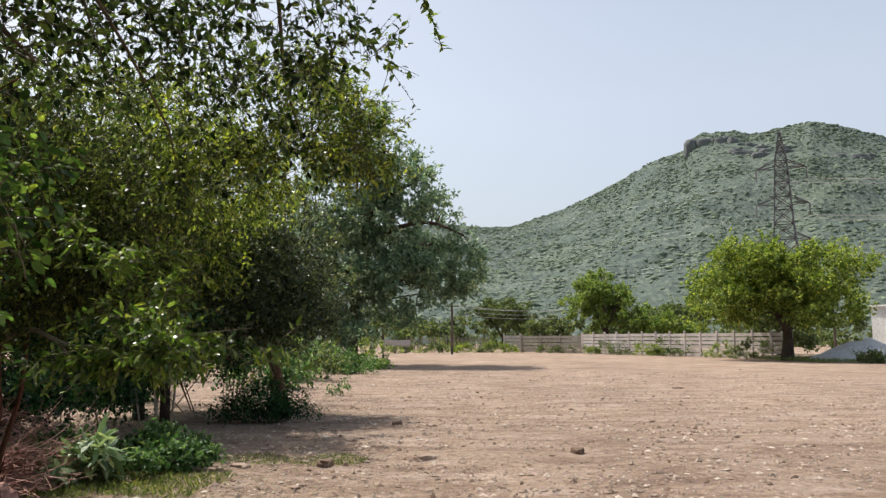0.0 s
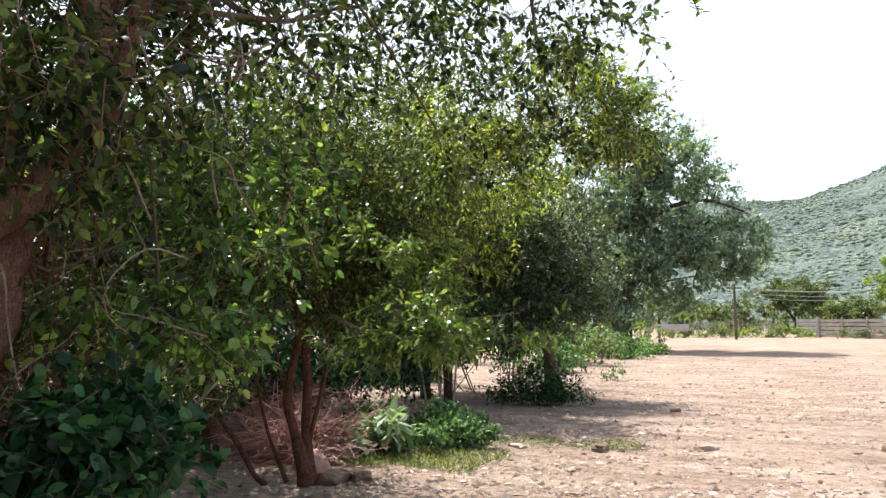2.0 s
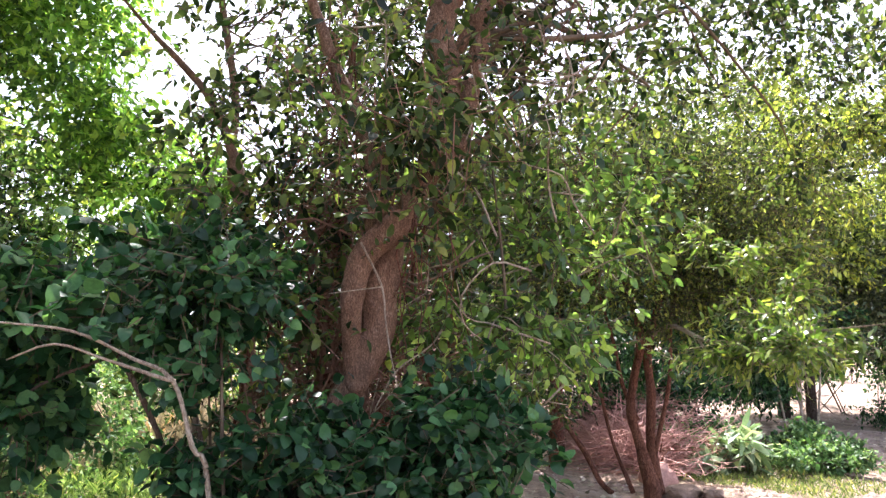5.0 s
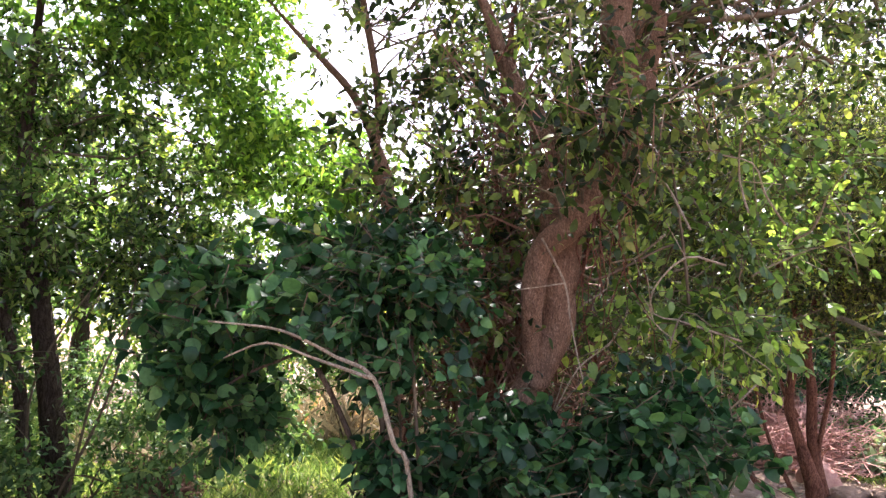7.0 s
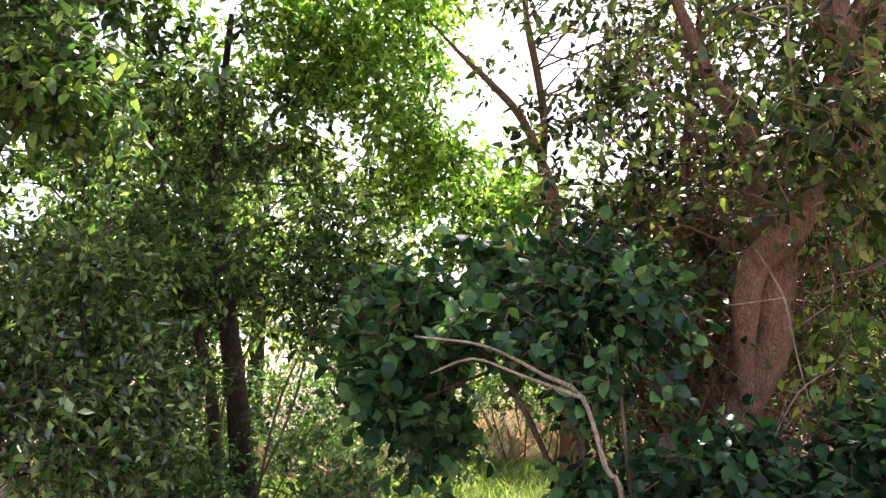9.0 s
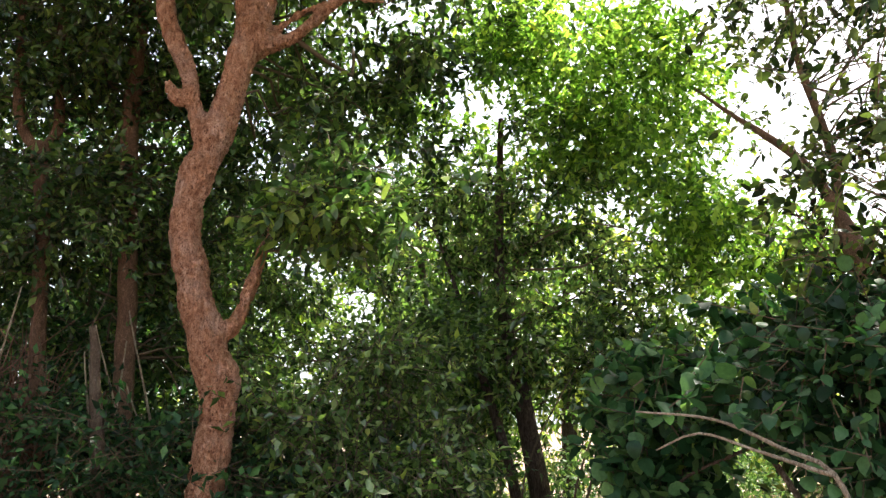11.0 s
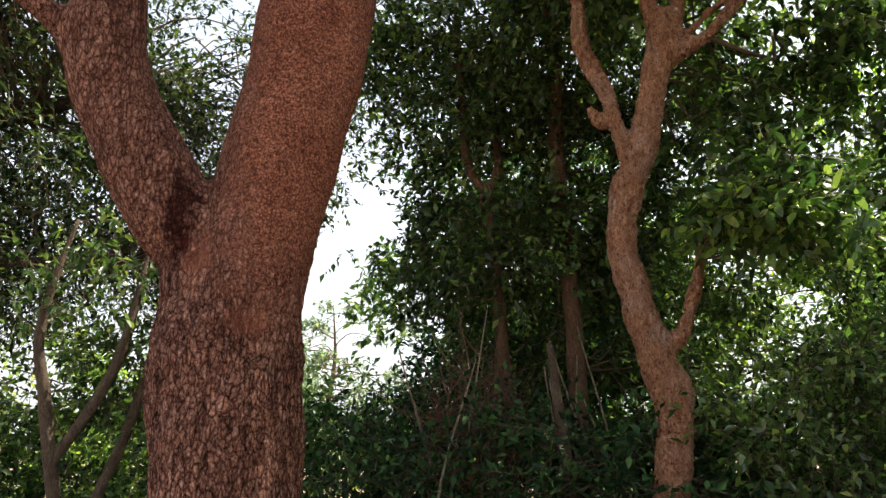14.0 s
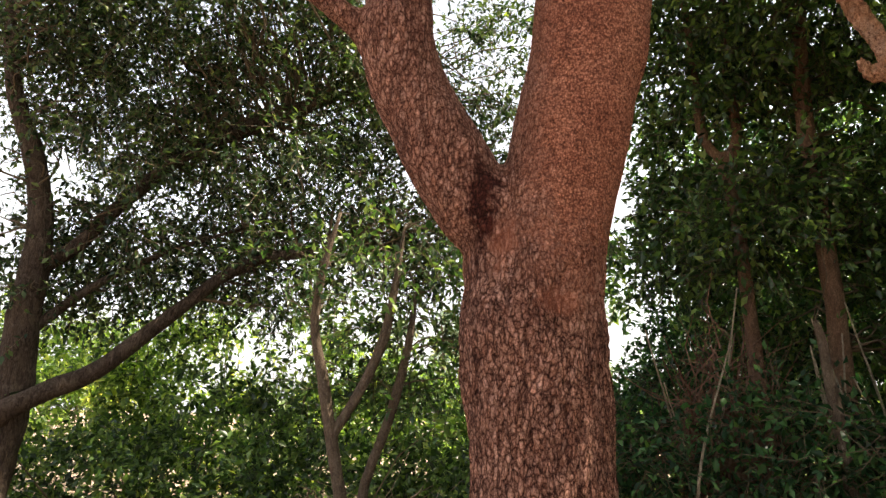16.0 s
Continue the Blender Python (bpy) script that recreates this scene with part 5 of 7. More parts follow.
# crown is out of view; dense sunward lobes are added to shade the trunk
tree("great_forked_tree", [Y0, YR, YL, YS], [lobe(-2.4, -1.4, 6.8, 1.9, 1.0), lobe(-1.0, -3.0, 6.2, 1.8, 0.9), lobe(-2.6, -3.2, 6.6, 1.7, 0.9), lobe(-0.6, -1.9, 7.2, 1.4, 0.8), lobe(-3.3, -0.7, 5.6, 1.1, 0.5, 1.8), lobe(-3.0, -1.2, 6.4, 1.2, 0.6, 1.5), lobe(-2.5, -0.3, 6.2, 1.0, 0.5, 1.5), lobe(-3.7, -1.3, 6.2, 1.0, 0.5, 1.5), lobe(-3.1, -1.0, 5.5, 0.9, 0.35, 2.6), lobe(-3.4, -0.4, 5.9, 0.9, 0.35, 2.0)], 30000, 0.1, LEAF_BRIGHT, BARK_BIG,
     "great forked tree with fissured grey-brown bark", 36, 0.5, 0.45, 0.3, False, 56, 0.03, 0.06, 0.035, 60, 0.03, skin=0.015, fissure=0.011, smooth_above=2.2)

# fine-leaved tree with dark sweeping limbs
D0 = [(-1.2, -7.3, -0.1, 0.26), (-1.24, -7.29, 0.78, 0.196), (-1.35, -7.26, 1.64, 0.159), (-1.35, -7.26, 2.27, 0.130), (-1.39, -7.25, 2.95, 0.105), (-1.26, -7.28, 3.63, 0.087), (-1.00, -7.33, 4.39, 0.063), (-0.8, -7.4, 6, 0.02)]
D_L = [[(-1.25, -7.22, 1.40, 0.095), (-1.25, -7.1, 1.50, 0.087), (-1.57, -7.00, 1.69, 0.081), (-1.90, -6.90, 1.88, 0.074), (-2.36, -6.74, 2.34, 0.058), (-2.88, -6.50, 2.83, 0.051), (-3.31, -6.26, 2.97, 0.041), (-3.70, -6.01, 2.97, 0.02)],
       [(-1.38, -7.25, 2.60, 0.075), (-1.42, -7.24, 2.70, 0.071), (-1.64, -7.19, 2.88, 0.063), (-2.02, -7.07, 3.40, 0.061), (-2.52, -6.89, 3.94, 0.058), (-3.10, -6.61, 4.33, 0.09), (-3.79, -6.19, 4.73, 0.03)],
       [(-1.36, -7.26, 2.1, 0.05), (-1.8, -7.1, 2.55, 0.035), (-2.3, -6.9, 2.9, 0.025), (-2.9, -6.6, 3.2, 0.012)]]
tree("fine_leaved_tree", [D0] + D_L, [bear(161, 24, 7.4, 1.9, 1.3, 1.2, 1.15), bear(148, 25, 7.4, 1.3, 1.1, 1.0, 0.17), bear(154, 16, 7.2, 1.6, 0.5, 1.0, 0.3), bear(141, 22, 7.6, 0.7, 0.9, 0.7, 0.3), bear(168, 14, 7.4, 1.0, 1.0, 0.8, 0.8), bear(136, 27, 7.8, 0.8, 0.6, 0.8, 0.5), bear(136, 20, 8.2, 0.5, 0.7, 0.5, 1.4), bear(158, 33, 7, 1.8, 0.8, 1.2), bear(150, 10, 7.8, 1.4, 0.5, 0.8, 0.7), bear(141, 13, 8.0, 0.6, 0.5, 0.7, 0.6), bear(165, 27, 7.4, 1.2, 0.9, 0.9), bear(152, 12, 8.4, 1.4, 0.7, 0.8, 0.8), bear(144, 17, 8.4, 0.8, 0.8, 0.7, 0.8), bear(158, 20, 8.6, 1.6, 0.9, 0.8, 0.6), bear(150, 29, 8.2, 1.4, 0.7, 0.8, 0.12), bear(164, 10, 8.0, 1.0, 0.7, 0.7, 0.9)], 98000, 0.06, LEAF_FINE, BARK_DARK,
     "dark tree with long sweeping limbs and fine leaves", 37, 0.5, 0.4, 0.25, False, 12, 0.1, bough_n=560, bough_r=0.022)
tree("pale_stemmed_tree", [[(-2.70, -4.50, -0.05, 0.06), (-2.69, -4.52, 0.90, 0.046), (-2.66, -4.54, 1.14, 0.043), (-2.61, -4.58, 1.45, 0.040), (-2.55, -4.62, 1.81, 0.037), (-2.49, -4.65, 2.14, 0.030), (-2.53, -4.63, 2.53, 0.023), (-2.60, -4.58, 2.9, 0.012)],
     [(-2.62, -4.57, 1.36, 0.036), (-2.63, -4.56, 1.43, 0.033), (-2.76, -4.47, 1.71, 0.033), (-2.87, -4.39, 2.04, 0.034), (-2.91, -4.35, 2.35, 0.027), (-2.96, -4.32, 2.8, 0.012)], [(-2.88, -4.62, -0.05, 0.05), (-2.91, -4.61, 0.94, 0.037), (-2.95, -4.58, 1.20, 0.034), (-3.04, -4.51, 1.53, 0.035), (-3.12, -4.44, 1.99, 0.029), (-3.16, -4.41, 2.4, 0.012)]],
     [bear(147, 12, 5.3, 0.7, 0.4, 0.5), bear(143, 4, 5.6, 0.5, 0.5, 0.4, 0.7), bear(151, 5, 5.6, 0.5, 0.5, 0.4, 0.7)], 4200, 0.06, LEAF_DEEP, BARK_DULL, "small tree with several pale slender stems", 38, 0.5, 0.28, 0.2, False, 9, 0.06, bough_n=40, bough_r=0.012)

# ---- bushes and undergrowth ----
B_LOBES = [lobe(-3.47, 0.8, 1.42, 0.18, 0.17), lobe(-3.43, 0.84, 1.18, 0.15, 0.16), lobe(-3.38, 0.84, 1.58, 0.22, 0.15), lobe(-3.37, 0.95, 1.79, 0.18, 0.14), lobe(-3.12, 1.2, 1.84, 0.24, 0.16), lobe(-3.0, 1.15, 1.66, 0.22, 0.16), lobe(-2.75, 1.5, 1.8, 0.24, 0.16), lobe(-2.6, 1.28, 1.66, 0.22, 0.18),
           lobe(-2.48, 1.17, 1.72, 0.18, 0.14), lobe(-2.4, 1.30, 1.46, 0.2, 0.2), lobe(-2.5, 1.22, 1.2, 0.16, 0.2), lobe(-2.36, 1.30, 0.78, 0.16, 0.26), lobe(-2.19, 1.52, 1.0, 0.2, 0.26), lobe(-1.98, 1.73, 1.04, 0.2, 0.26), lobe(-1.82, 1.87, 1.12, 0.15, 0.18),
           lobe(-2.0, 1.74, 0.6, 0.35, 0.35), lobe(-2.36, 1.36, 0.45, 0.28, 0.35), lobe(-1.78, 1.65, 1.09, 0.12, 0.10, 0.5), lobe(-1.69, 1.81, 1.14, 0.14, 0.10, 0.5), lobe(-1.62, 1.95, 1.07, 0.12, 0.12, 0.5), lobe(-1.75, 1.97, 1.29, 0.10, 0.08, 0.3),
           bear(48.5, -9, 2.6, 0.18, 0.14, 0.15), bear(44.5, -7, 2.65, 0.18, 0.16, 0.15), bear(42.5, -8, 2.7, 0.14, 0.14, 0.14, 0.8), bear(46, -12, 2.65, 0.2, 0.2, 0.2), bear(51, -14, 2.6, 0.25, 0.22, 0.2)]
heart_bush = shrub("broadleaf_bush", [q for q in B_LOBES if q[0] < -2.9], 4800, 0.066, LEAF_HEART, "spreading bush with large heart-shaped blue-green leaves", 40, 0.84, 0.14, 0.45, True, 0, 6, 0.16)
for path in ([(-2.75, 1.45, -0.05, 0.018), (-2.85, 1.35, 0.8, 0.015), (-3.05, 1.12, 1.45, 0.011), (-3.3, 0.9, 1.6, 0.008), (-3.48, 0.74, 1.35, 0.004)], [(-2.8, 1.5, -0.05, 0.016), (-2.9, 1.45, 1.0, 0.013), (-3.1, 1.22, 1.75, 0.009), (-3.38, 0.92, 1.82, 0.004)], [(-3.05, 1.12, 1.45, 0.009), (-3.3, 0.88, 1.3, 0.006), (-3.44, 0.8, 1.1, 0.003)]):
    sh = Shape()
    tube(sh, path, 6, 0.06, 0.1, 0.15)
    part("branch", sh, BARK_DULL, heart_bush, smooth=True)
shrub("leafy_bush", [q for q in B_LOBES if q[0] >= -2.9], 18500, 0.048, LEAF_BUSH, "dense dark green bush at the foot of the twisted tree", 41, 0.8, 0.13, 0.4, True, 7, 6, 0.14)
sh = Shape()
bush_stick = thing("bare_branch", (-2.3, 1.1, 0), "bare pale forked branch poking out of the bush", "branch")
tube(sh, [(-2.24, 1.2, -0.05, 0.011), (-2.28, 1.16, 1.0, 0.009), (-2.31, 1.11, 1.16, 0.0085), (-2.35, 1.05, 1.38, 0.008), (-2.41, 0.94, 1.45, 0.0065), (-2.49, 0.77, 1.54, 0.005), (-2.57, 0.55, 1.57, 0.003)], 7, 0.04, 0.1, 0.1)
tube(sh, [(-2.30, 1.03, 1.38, 0.007), (-2.32, 1.00, 1.39, 0.0065), (-2.40, 0.85, 1.45, 0.005), (-2.46, 0.71, 1.50, 0.004), (-2.55, 0.6, 1.45, 0.003)], 6, 0.04, 0.1, 0.1)
part("branch", sh, BARK_PALE, bush_stick, smooth=True)

UNDER = [
    ("shaded_thicket", [bear(108, -1, 8.6, 0.9, 0.9, 0.6), bear(113, 0, 8.8, 0.9, 1.0, 0.6), bear(118, 2, 9.0, 0.9, 1.1, 0.6), bear(122.5, 3, 8.8, 0.7, 1.1, 0.6), bear(111, 9, 8.8, 0.9, 0.9, 0.6), bear(117, 11, 8.8, 0.9, 0.9, 0.6), bear(122.5, 12, 8.6, 0.6, 0.9, 0.5), bear(115, 18, 8.6, 1.0, 0.9, 0.6, 0.8), bear(121.5, 20, 8.4, 0.7, 0.9, 0.5, 0.8)], 26000, 0.085, LEAF_BUSH, "tall dark thicket closing the gaps between trunks"),
    ("meadow_edge_thicket", [bear(91.5, 1, 8.2, 0.8, 0.9, 0.5), bear(97, 0, 8.2, 0.8, 0.8, 0.5), bear(89, 6, 8.6, 0.8, 0.6, 0.5, 0.7)], 10000, 0.08, LEAF_DEEP, "dark leafy thicket at the edge of the meadow"),
    # takes the dark leaf colour to stand for strong shade among the trunks
    ("shaded_bush", [bear(112, -2.5, 5.2, 0.8, 0.42, 0.4), bear(119, -2, 5.6, 0.7, 0.4, 0.4), bear(106, -4, 5.4, 0.6, 0.4, 0.4), bear(118, 3, 7.8, 1.0, 0.7, 0.5), bear(123.5, 2, 7.8, 0.6, 0.6, 0.4), bear(126, -1, 5.6, 0.6, 0.45, 0.4), bear(131, -1, 6.5, 0.7, 0.4, 0.5)], 14000, 0.07, LEAF_BUSH, "undergrowth bush among the trunks, leaf colour darkened for shade"),
    ("glossy_bush", [bear(101, -1, 5.2, 0.5, 0.45, 0.4), bear(97, 3, 5.6, 0.45, 0.5, 0.4), bear(94, -2, 5.4, 0.4, 0.4, 0.4), bear(98, -6, 5.0, 0.5, 0.4, 0.3)], 7500, 0.07, LEAF_GLOSSY, "bush with glossy leaves catching patches of sun"),
    ("undergrowth_bush", [bear(93, -3, 6.0, 0.5, 0.5, 0.5), bear(92, 4, 7.6, 0.9, 0.6, 0.6), bear(78, 4, 6.8, 0.5, 0.5, 0.4), bear(93, 6, 6.4, 0.4, 0.5, 0.4)], 11000, 0.07, LEAF_DEEP, "tangled green undergrowth below the bright tree"),
    ("roadside_bush", [bear(130, 0.8, 9, 1.0, 0.6, 0.7), bear(124, 0, 10, 1.2, 0.7, 0.7), bear(136, 1, 9, 1.0, 0.6, 0.7), bear(132, -3, 8.4, 0.9, 0.5, 0.6)], 12000, 0.08, LEAF_HERB, "sunlit low green bush beyond the trunks"),
    ("sunlit_hedge", [bear(142, 0, 9, 1.2, 0.9, 0.8), bear(150, 1, 9.5, 1.3, 1.0, 0.8), bear(158, 2, 10, 1.4, 1.1, 0.8), bear(167, 1, 10, 1.4, 1.2, 0.8), bear(176, 2, 10, 1.5, 1.3, 0.8)], 26000, 0.085, LEAF_BRIGHT, "sunlit mixed hedge of small-leaved bushes"),
    ("meadow_herbs", [bear(80, -10, 6.3, 0.5, 0.2, 0.4), bear(86, -10, 6.2, 0.5, 0.2, 0.4), bear(91, -9.5, 6.3, 0.4, 0.2, 0.4), bear(72, -8, 7.6, 0.5, 0.25, 0.5), bear(78, -8, 7.4, 0.6, 0.3, 0.5), bear(85, -8, 7.2, 0.6, 0.35, 0.5), bear(91, -8, 7.4, 0.6, 0.35, 0.5), bear(74, -4, 10, 1.2, 0.5, 0.8), bear(84, -4, 10, 1.2, 0.5, 0.8)], 14000, 0.07, LEAF_HERB, "sunlit green herbs on the meadow"),
    ("pale_bush", [bear(58, -3, 9.4, 0.7, 0.5, 0.5), bear(63, -2, 9.8, 0.8, 0.6, 0.6), bear(54, -2, 9.0, 0.6, 0.6, 0.5), bear(69, -4, 9.6, 0.7, 0.4, 0.5), bear(60, 2, 11, 1.2, 0.6, 0.7)], 12000, 0.075, LEAF_HERB, "pale sunlit green bush behind the twisted tree"),
    ("verge_bush", [bear(141, -5, 7, 0.9, 0.5, 0.5), bear(150, -6, 7, 0.9, 0.5, 0.5), bear(160, -6, 7.5, 1.0, 0.6, 0.5), bear(170, -4, 8, 1.0, 0.6, 0.5), bear(134, -5, 7.5, 0.7, 0.4, 0.5), bear(145, -1, 7.6, 0.9, 0.5, 0.5), bear(156, -1, 7.8, 0.9, 0.5, 0.5)], 19000, 0.075, LEAF_DEEP, "low shady bush in front of the hedge"),
    ("thicket_bush", [bear(41, -2, 6.2, 0.6, 0.5, 0.5), bear(47, -1, 5.6, 0.6, 0.6, 0.5), bear(52, 1, 5.5, 0.5, 0.5, 0.5)], 7000, 0.06, LEAF_KNEE, "shady thicket bush around the stems"),
    ("dark_bush", [bear(26, -2.6, 14.4, 1.0, 0.6, 0.8), bear(30, -2, 13.6, 1.0, 0.8, 0.8), bear(23, -3.0, 15, 0.6, 0.5, 0.6), bear(36, 0, 13, 1.5, 1.2, 1.0), bear(28, 0.5, 15.5, 1.4, 0.9, 0.8), bear(33, -3, 11.5, 0.9, 0.6, 0.6), bear(20, 1, 17.5, 1.0, 0.8, 0.8), bear(17, -0.5, 18.5, 1.3, 0.9, 0.8), bear(22.5, -0.5, 16.5, 1.2, 1.0, 0.8), bear(25.5, -2.9, 12.8, 0.9, 0.6, 0.6, 1.4), bear(29.5, -2.6, 12.2, 0.9, 0.7, 0.6, 1.2)], 26000, 0.085, LEAF_BUSH, "dark evergreen bush under the trees"),
    # added dark leaf mass that stands in for the black shade back here
    ("deep_shade_thicket", [bear(23, 1, 13.6, 1.1, 1.2, 0.7), bear(28, 1.5, 13.0, 1.2, 1.5, 0.8), bear(32, -1, 11.2, 1.1, 1.3, 0.8), bear(36, -1, 10.4, 1.1, 1.2, 0.8), bear(41, 0, 9.6, 1.1, 1.2, 0.8), bear(46, 1, 9, 1.1, 1.2, 0.8), bear(25, 5.5, 13.5, 1.2, 1.1, 0.7), bear(31, 7, 12, 1.2, 1.1, 0.7), bear(37, 6.5, 11, 1.2, 1.1, 0.7), bear(43, 7, 10, 1.2, 1.0, 0.7)], 42000, 0.085, LEAF_BUSH, "dense mass of dark leaves standing in for deep shade"),
    ("field_edge_thicket", [bear(18.5, 0.2, 17.4, 1.2, 0.8, 0.7), bear(15, 0.6, 17.8, 1.1, 0.9, 0.7), bear(21.5, 0, 16.8, 1.0, 1.0, 0.6), bear(12.6, 0.3, 19.5, 0.8, 0.8, 0.6), bear(17, 3.5, 18, 1.3, 1.0, 0.7)], 15000, 0.09, LEAF_BUSH, "dark thicket at the edge of the field"),
    ("foot_bush", [lobe(-3.9, 14.4, 0.24, 0.36, 0.26), lobe(-3.35, 14.4, 0.3, 0.4, 0.32), lobe(-2.9, 14.6, 0.24, 0.3, 0.24)], 7500, 0.06, LEAF_BUSH, "low dark bush at the foot of the leaning tree"),
]
for i, (nm, lb, cnt, sz, mt, tx) in enumerate(UNDER):
    shrub(nm, lb, cnt, sz, mt, tx, 50 + i, 0.52, 0.25 if sz < 0.08 else 0.3, 0.15, False, 12, 7, 0.3, twigs=nm in ("shaded_bush", "glossy_bush", "thicket_bush"))

# field-edge bushes running toward the far side
for i, (x, y, w, h) in enumerate([(-5.4, 24, 1.2, 0.8), (-5.2, 28.5, 1.4, 1.1), (-6.6, 31, 2.0, 1.5), (-4.6, 34, 1.2, 0.8), (-6.5, 38, 2.0, 1.3), (-3.9, 39, 0.9, 0.5), (-9, 28, 2.2, 1.6), (-10, 22, 2.2, 1.8), (-8.5, 18.5, 1.5, 1.3)]):
    shrub("edge_bush", [lobe(x, y, h * 0.7, w, h * 0.75), lobe(x + 0.5 * w, y - 0.5, h * 0.45, w * 0.7, h * 0.5), lobe(x - 0.6 * w, y + 0.4, h * 0.6, w * 0.8, h * 0.7)], 3200, 0.13, (LEAF_HERB, LEAF_FARDARK, LEAF_BRIGHT)[i % 3], "leafy green bush on the edge of the field", 80 + i, 0.5, 0.35, 0.1, False, 14, 8, 0.35, group="bushes along the field edge", twigs=False)
shrub("young_plant", [lobe(-2.86, 21.4, 0.3, 0.2, 0.3)], 260, 0.09, LEAF_HERB, "single young green plant on bare earth", 91, stems=6)

# herb patch with a paler plant in it
HERB = [lobe(-4.9, 8.7, 0.2, 0.5, 0.2), lobe(-4.2, 8.8, 0.18, 0.45, 0.18), lobe(-3.45, 9.0, 0.2, 0.5, 0.22), lobe(-4.4, 9.6, 0.24, 0.6, 0.24), lobe(-3.6, 9.8, 0.24, 0.55, 0.26), lobe(-5.2, 9.6, 0.22, 0.55, 0.22), lobe(-3.0, 9.3, 0.14, 0.3, 0.14)]
shrub("herb_patch", [(x, y, z * 0.72, w, d, h * 0.7, a, k) for x, y, z, w, d, h, a, k in HERB], 15000, 0.062, LEAF_HERB, "low patch of green nettle-like herbs", 92, 0.6, 0.12, -0.1, True, 60, 6, 0.13, category="herbs")
PALE_LEAF = leaf_mat("pale_long_leaves", (0.2, 0.31, 0.18), (0.32, 0.43, 0.27), (0.45, 0.55, 0.4), 0.3, 0.5, spec=0.4)
shrub("pale_plant", [lobe(-3.95, 8.35, 0.26, 0.3, 0.08), lobe(-4.2, 8.3, 0.22, 0.2, 0.08)], 460, 0.2, PALE_LEAF, "plant with long pale shiny leaves among herbs", 93, 0.3, 0.16, 0.35, True, 12, 6, 0.18, category="plant")


def blades(seed, n, x0, x1, y0, y1, height, keep=None, wide=0.06, splay=0.4):
    """Upright grass blades over a stretch of ground."""
    rng = np.random.default_rng(seed)
    p = np.stack([rng.uniform(x0, x1, n), rng.uniform(y0, y1, n), np.full(n, -0.03)], -1)
    if keep:
        p = p[[keep(x, y) for x, y, _ in p]]
    s = Shape()
    leaves(s, rng, p, np.concatenate([rng.normal(size=(len(p), 2)) * splay, np.ones((len(p), 1))], 1), height, wide)
    return s


def patchy(cx, cy, rx, ry, cut=0.0):
    return lambda x, y: ((x - cx) / rx) ** 2 + ((y - cy) / ry) ** 2 + 0.9 * noise.noise(Vector((x * 1.3, y * 1.3, 2))) < 0.9 - cut


tagged(new("grass_patch", blades(101, 20000, -3.6, -0.4, 8.2, 11.6, 0.045, patchy(-2.2, 10.0, 1.5, 0.7, 0.3), 0.12, 0.8).mesh("grass_patch", GRASS)), "thin patch of short grass on the earth", "grass", kind="stuff")
tagged(new("herb_grass", blades(102, 6000, -5.4, -2.4, 7.6, 9.6, 0.08, patchy(-3.7, 8.3, 1.5, 0.8), 0.12, 0.7).mesh("herb_grass", GRASS)), "bright grass fringing the herbs", "grass", kind="stuff")
tagged(new("meadow_grass", blades(103, 60000, -14, -5.0, -1.0, 7.5, 0.16, patchy(-9.0, 3.4, 5, 4.5), 0.08, 0.9).mesh("meadow_grass", MEADOW)), "sunlit meadow grass behind the trees", "grass", kind="stuff")
tagged(new("dry_grass_clump", blades(104, 9000, -12.5, -8.6, 3.0, 7.0, 0.62, patchy(-10.5, 4.9, 1.7, 1.3), 0.012, 0.9).mesh("dry_grass_clump", STRAW)), "tall clump of bleached dry grass", "dry grass", kind="stuff")
tagged(new("dry_grass_tuft", blades(105, 5000, -11, -8, 0.8, 3.4, 0.42, patchy(-9.6, 2.3, 1.2, 1.0), 0.014, 1.0).mesh("dry_grass_tuft", STRAW)), "bleached dry grass in the meadow", "dry grass", kind="stuff")
tagged(new("thicket_grass", blades(106, 26000, -12, -2.2, -10, -2.4, 0.4, patchy(-6.5, -6, 6, 4.5)).mesh("thicket_grass", GRASS)), "rough grass under the trees", "grass", kind="stuff")

# dry brush heap and dead shrub
def brush_heap(name, label, seed, cx, cy, w, d, h, n, mat_, lo=0.4, hi=1.1, stems=0, upright=0.5):
    rng = np.random.default_rng(seed)
    t = thing(name, (cx, cy, 0), label, "brushwood")
    q = unit(rng.normal(size=(n, 3))) * rng.uniform(0.2, 1, (n, 1))
    a = np.stack([cx + q[:, 0] * w, cy + q[:, 1] * d, np.abs(q[:, 2]) * h], -1)
    dr = unit(rng.normal(size=(n, 3)) * [1, 1, upright])
    b = a + dr * rng.uniform(lo, hi, (n, 1))
    b[:, 2] = np.maximum(b[:, 2], 0.02)
    k = (a + b) / 2 + rng.normal(size=(n, 3)) * 0.06
    s = Shape()
    sticks(s, a, k, 0.007, 0.005), sticks(s, k, b, 0.005, 0.002)
    part("twig_mass", s, mat_, t, kind="stuff")
    for i in range(stems):
        x, y, top = cx + rng.normal() * w * 0.5, cy + rng.normal() * d * 0.5, h * rng.uniform(0.6, 1.05)
        s = Shape()
        tube(s, [(x, y, -0.05, 0.013), (x + rng.normal() * 0.08, y + rng.normal() * 0.08, top * 0.35, 0.011), (x + rng.normal() * 0.16, y + rng.normal() * 0.16, top * 0.7, 0.008), (x + rng.normal() * 0.26, y + rng.normal() * 0.26, top, 0.003)], 6, 0.08, 0.1, 0.15, i)
        part("dead_stem", s, BARK_RED, t, smooth=True)
    return t


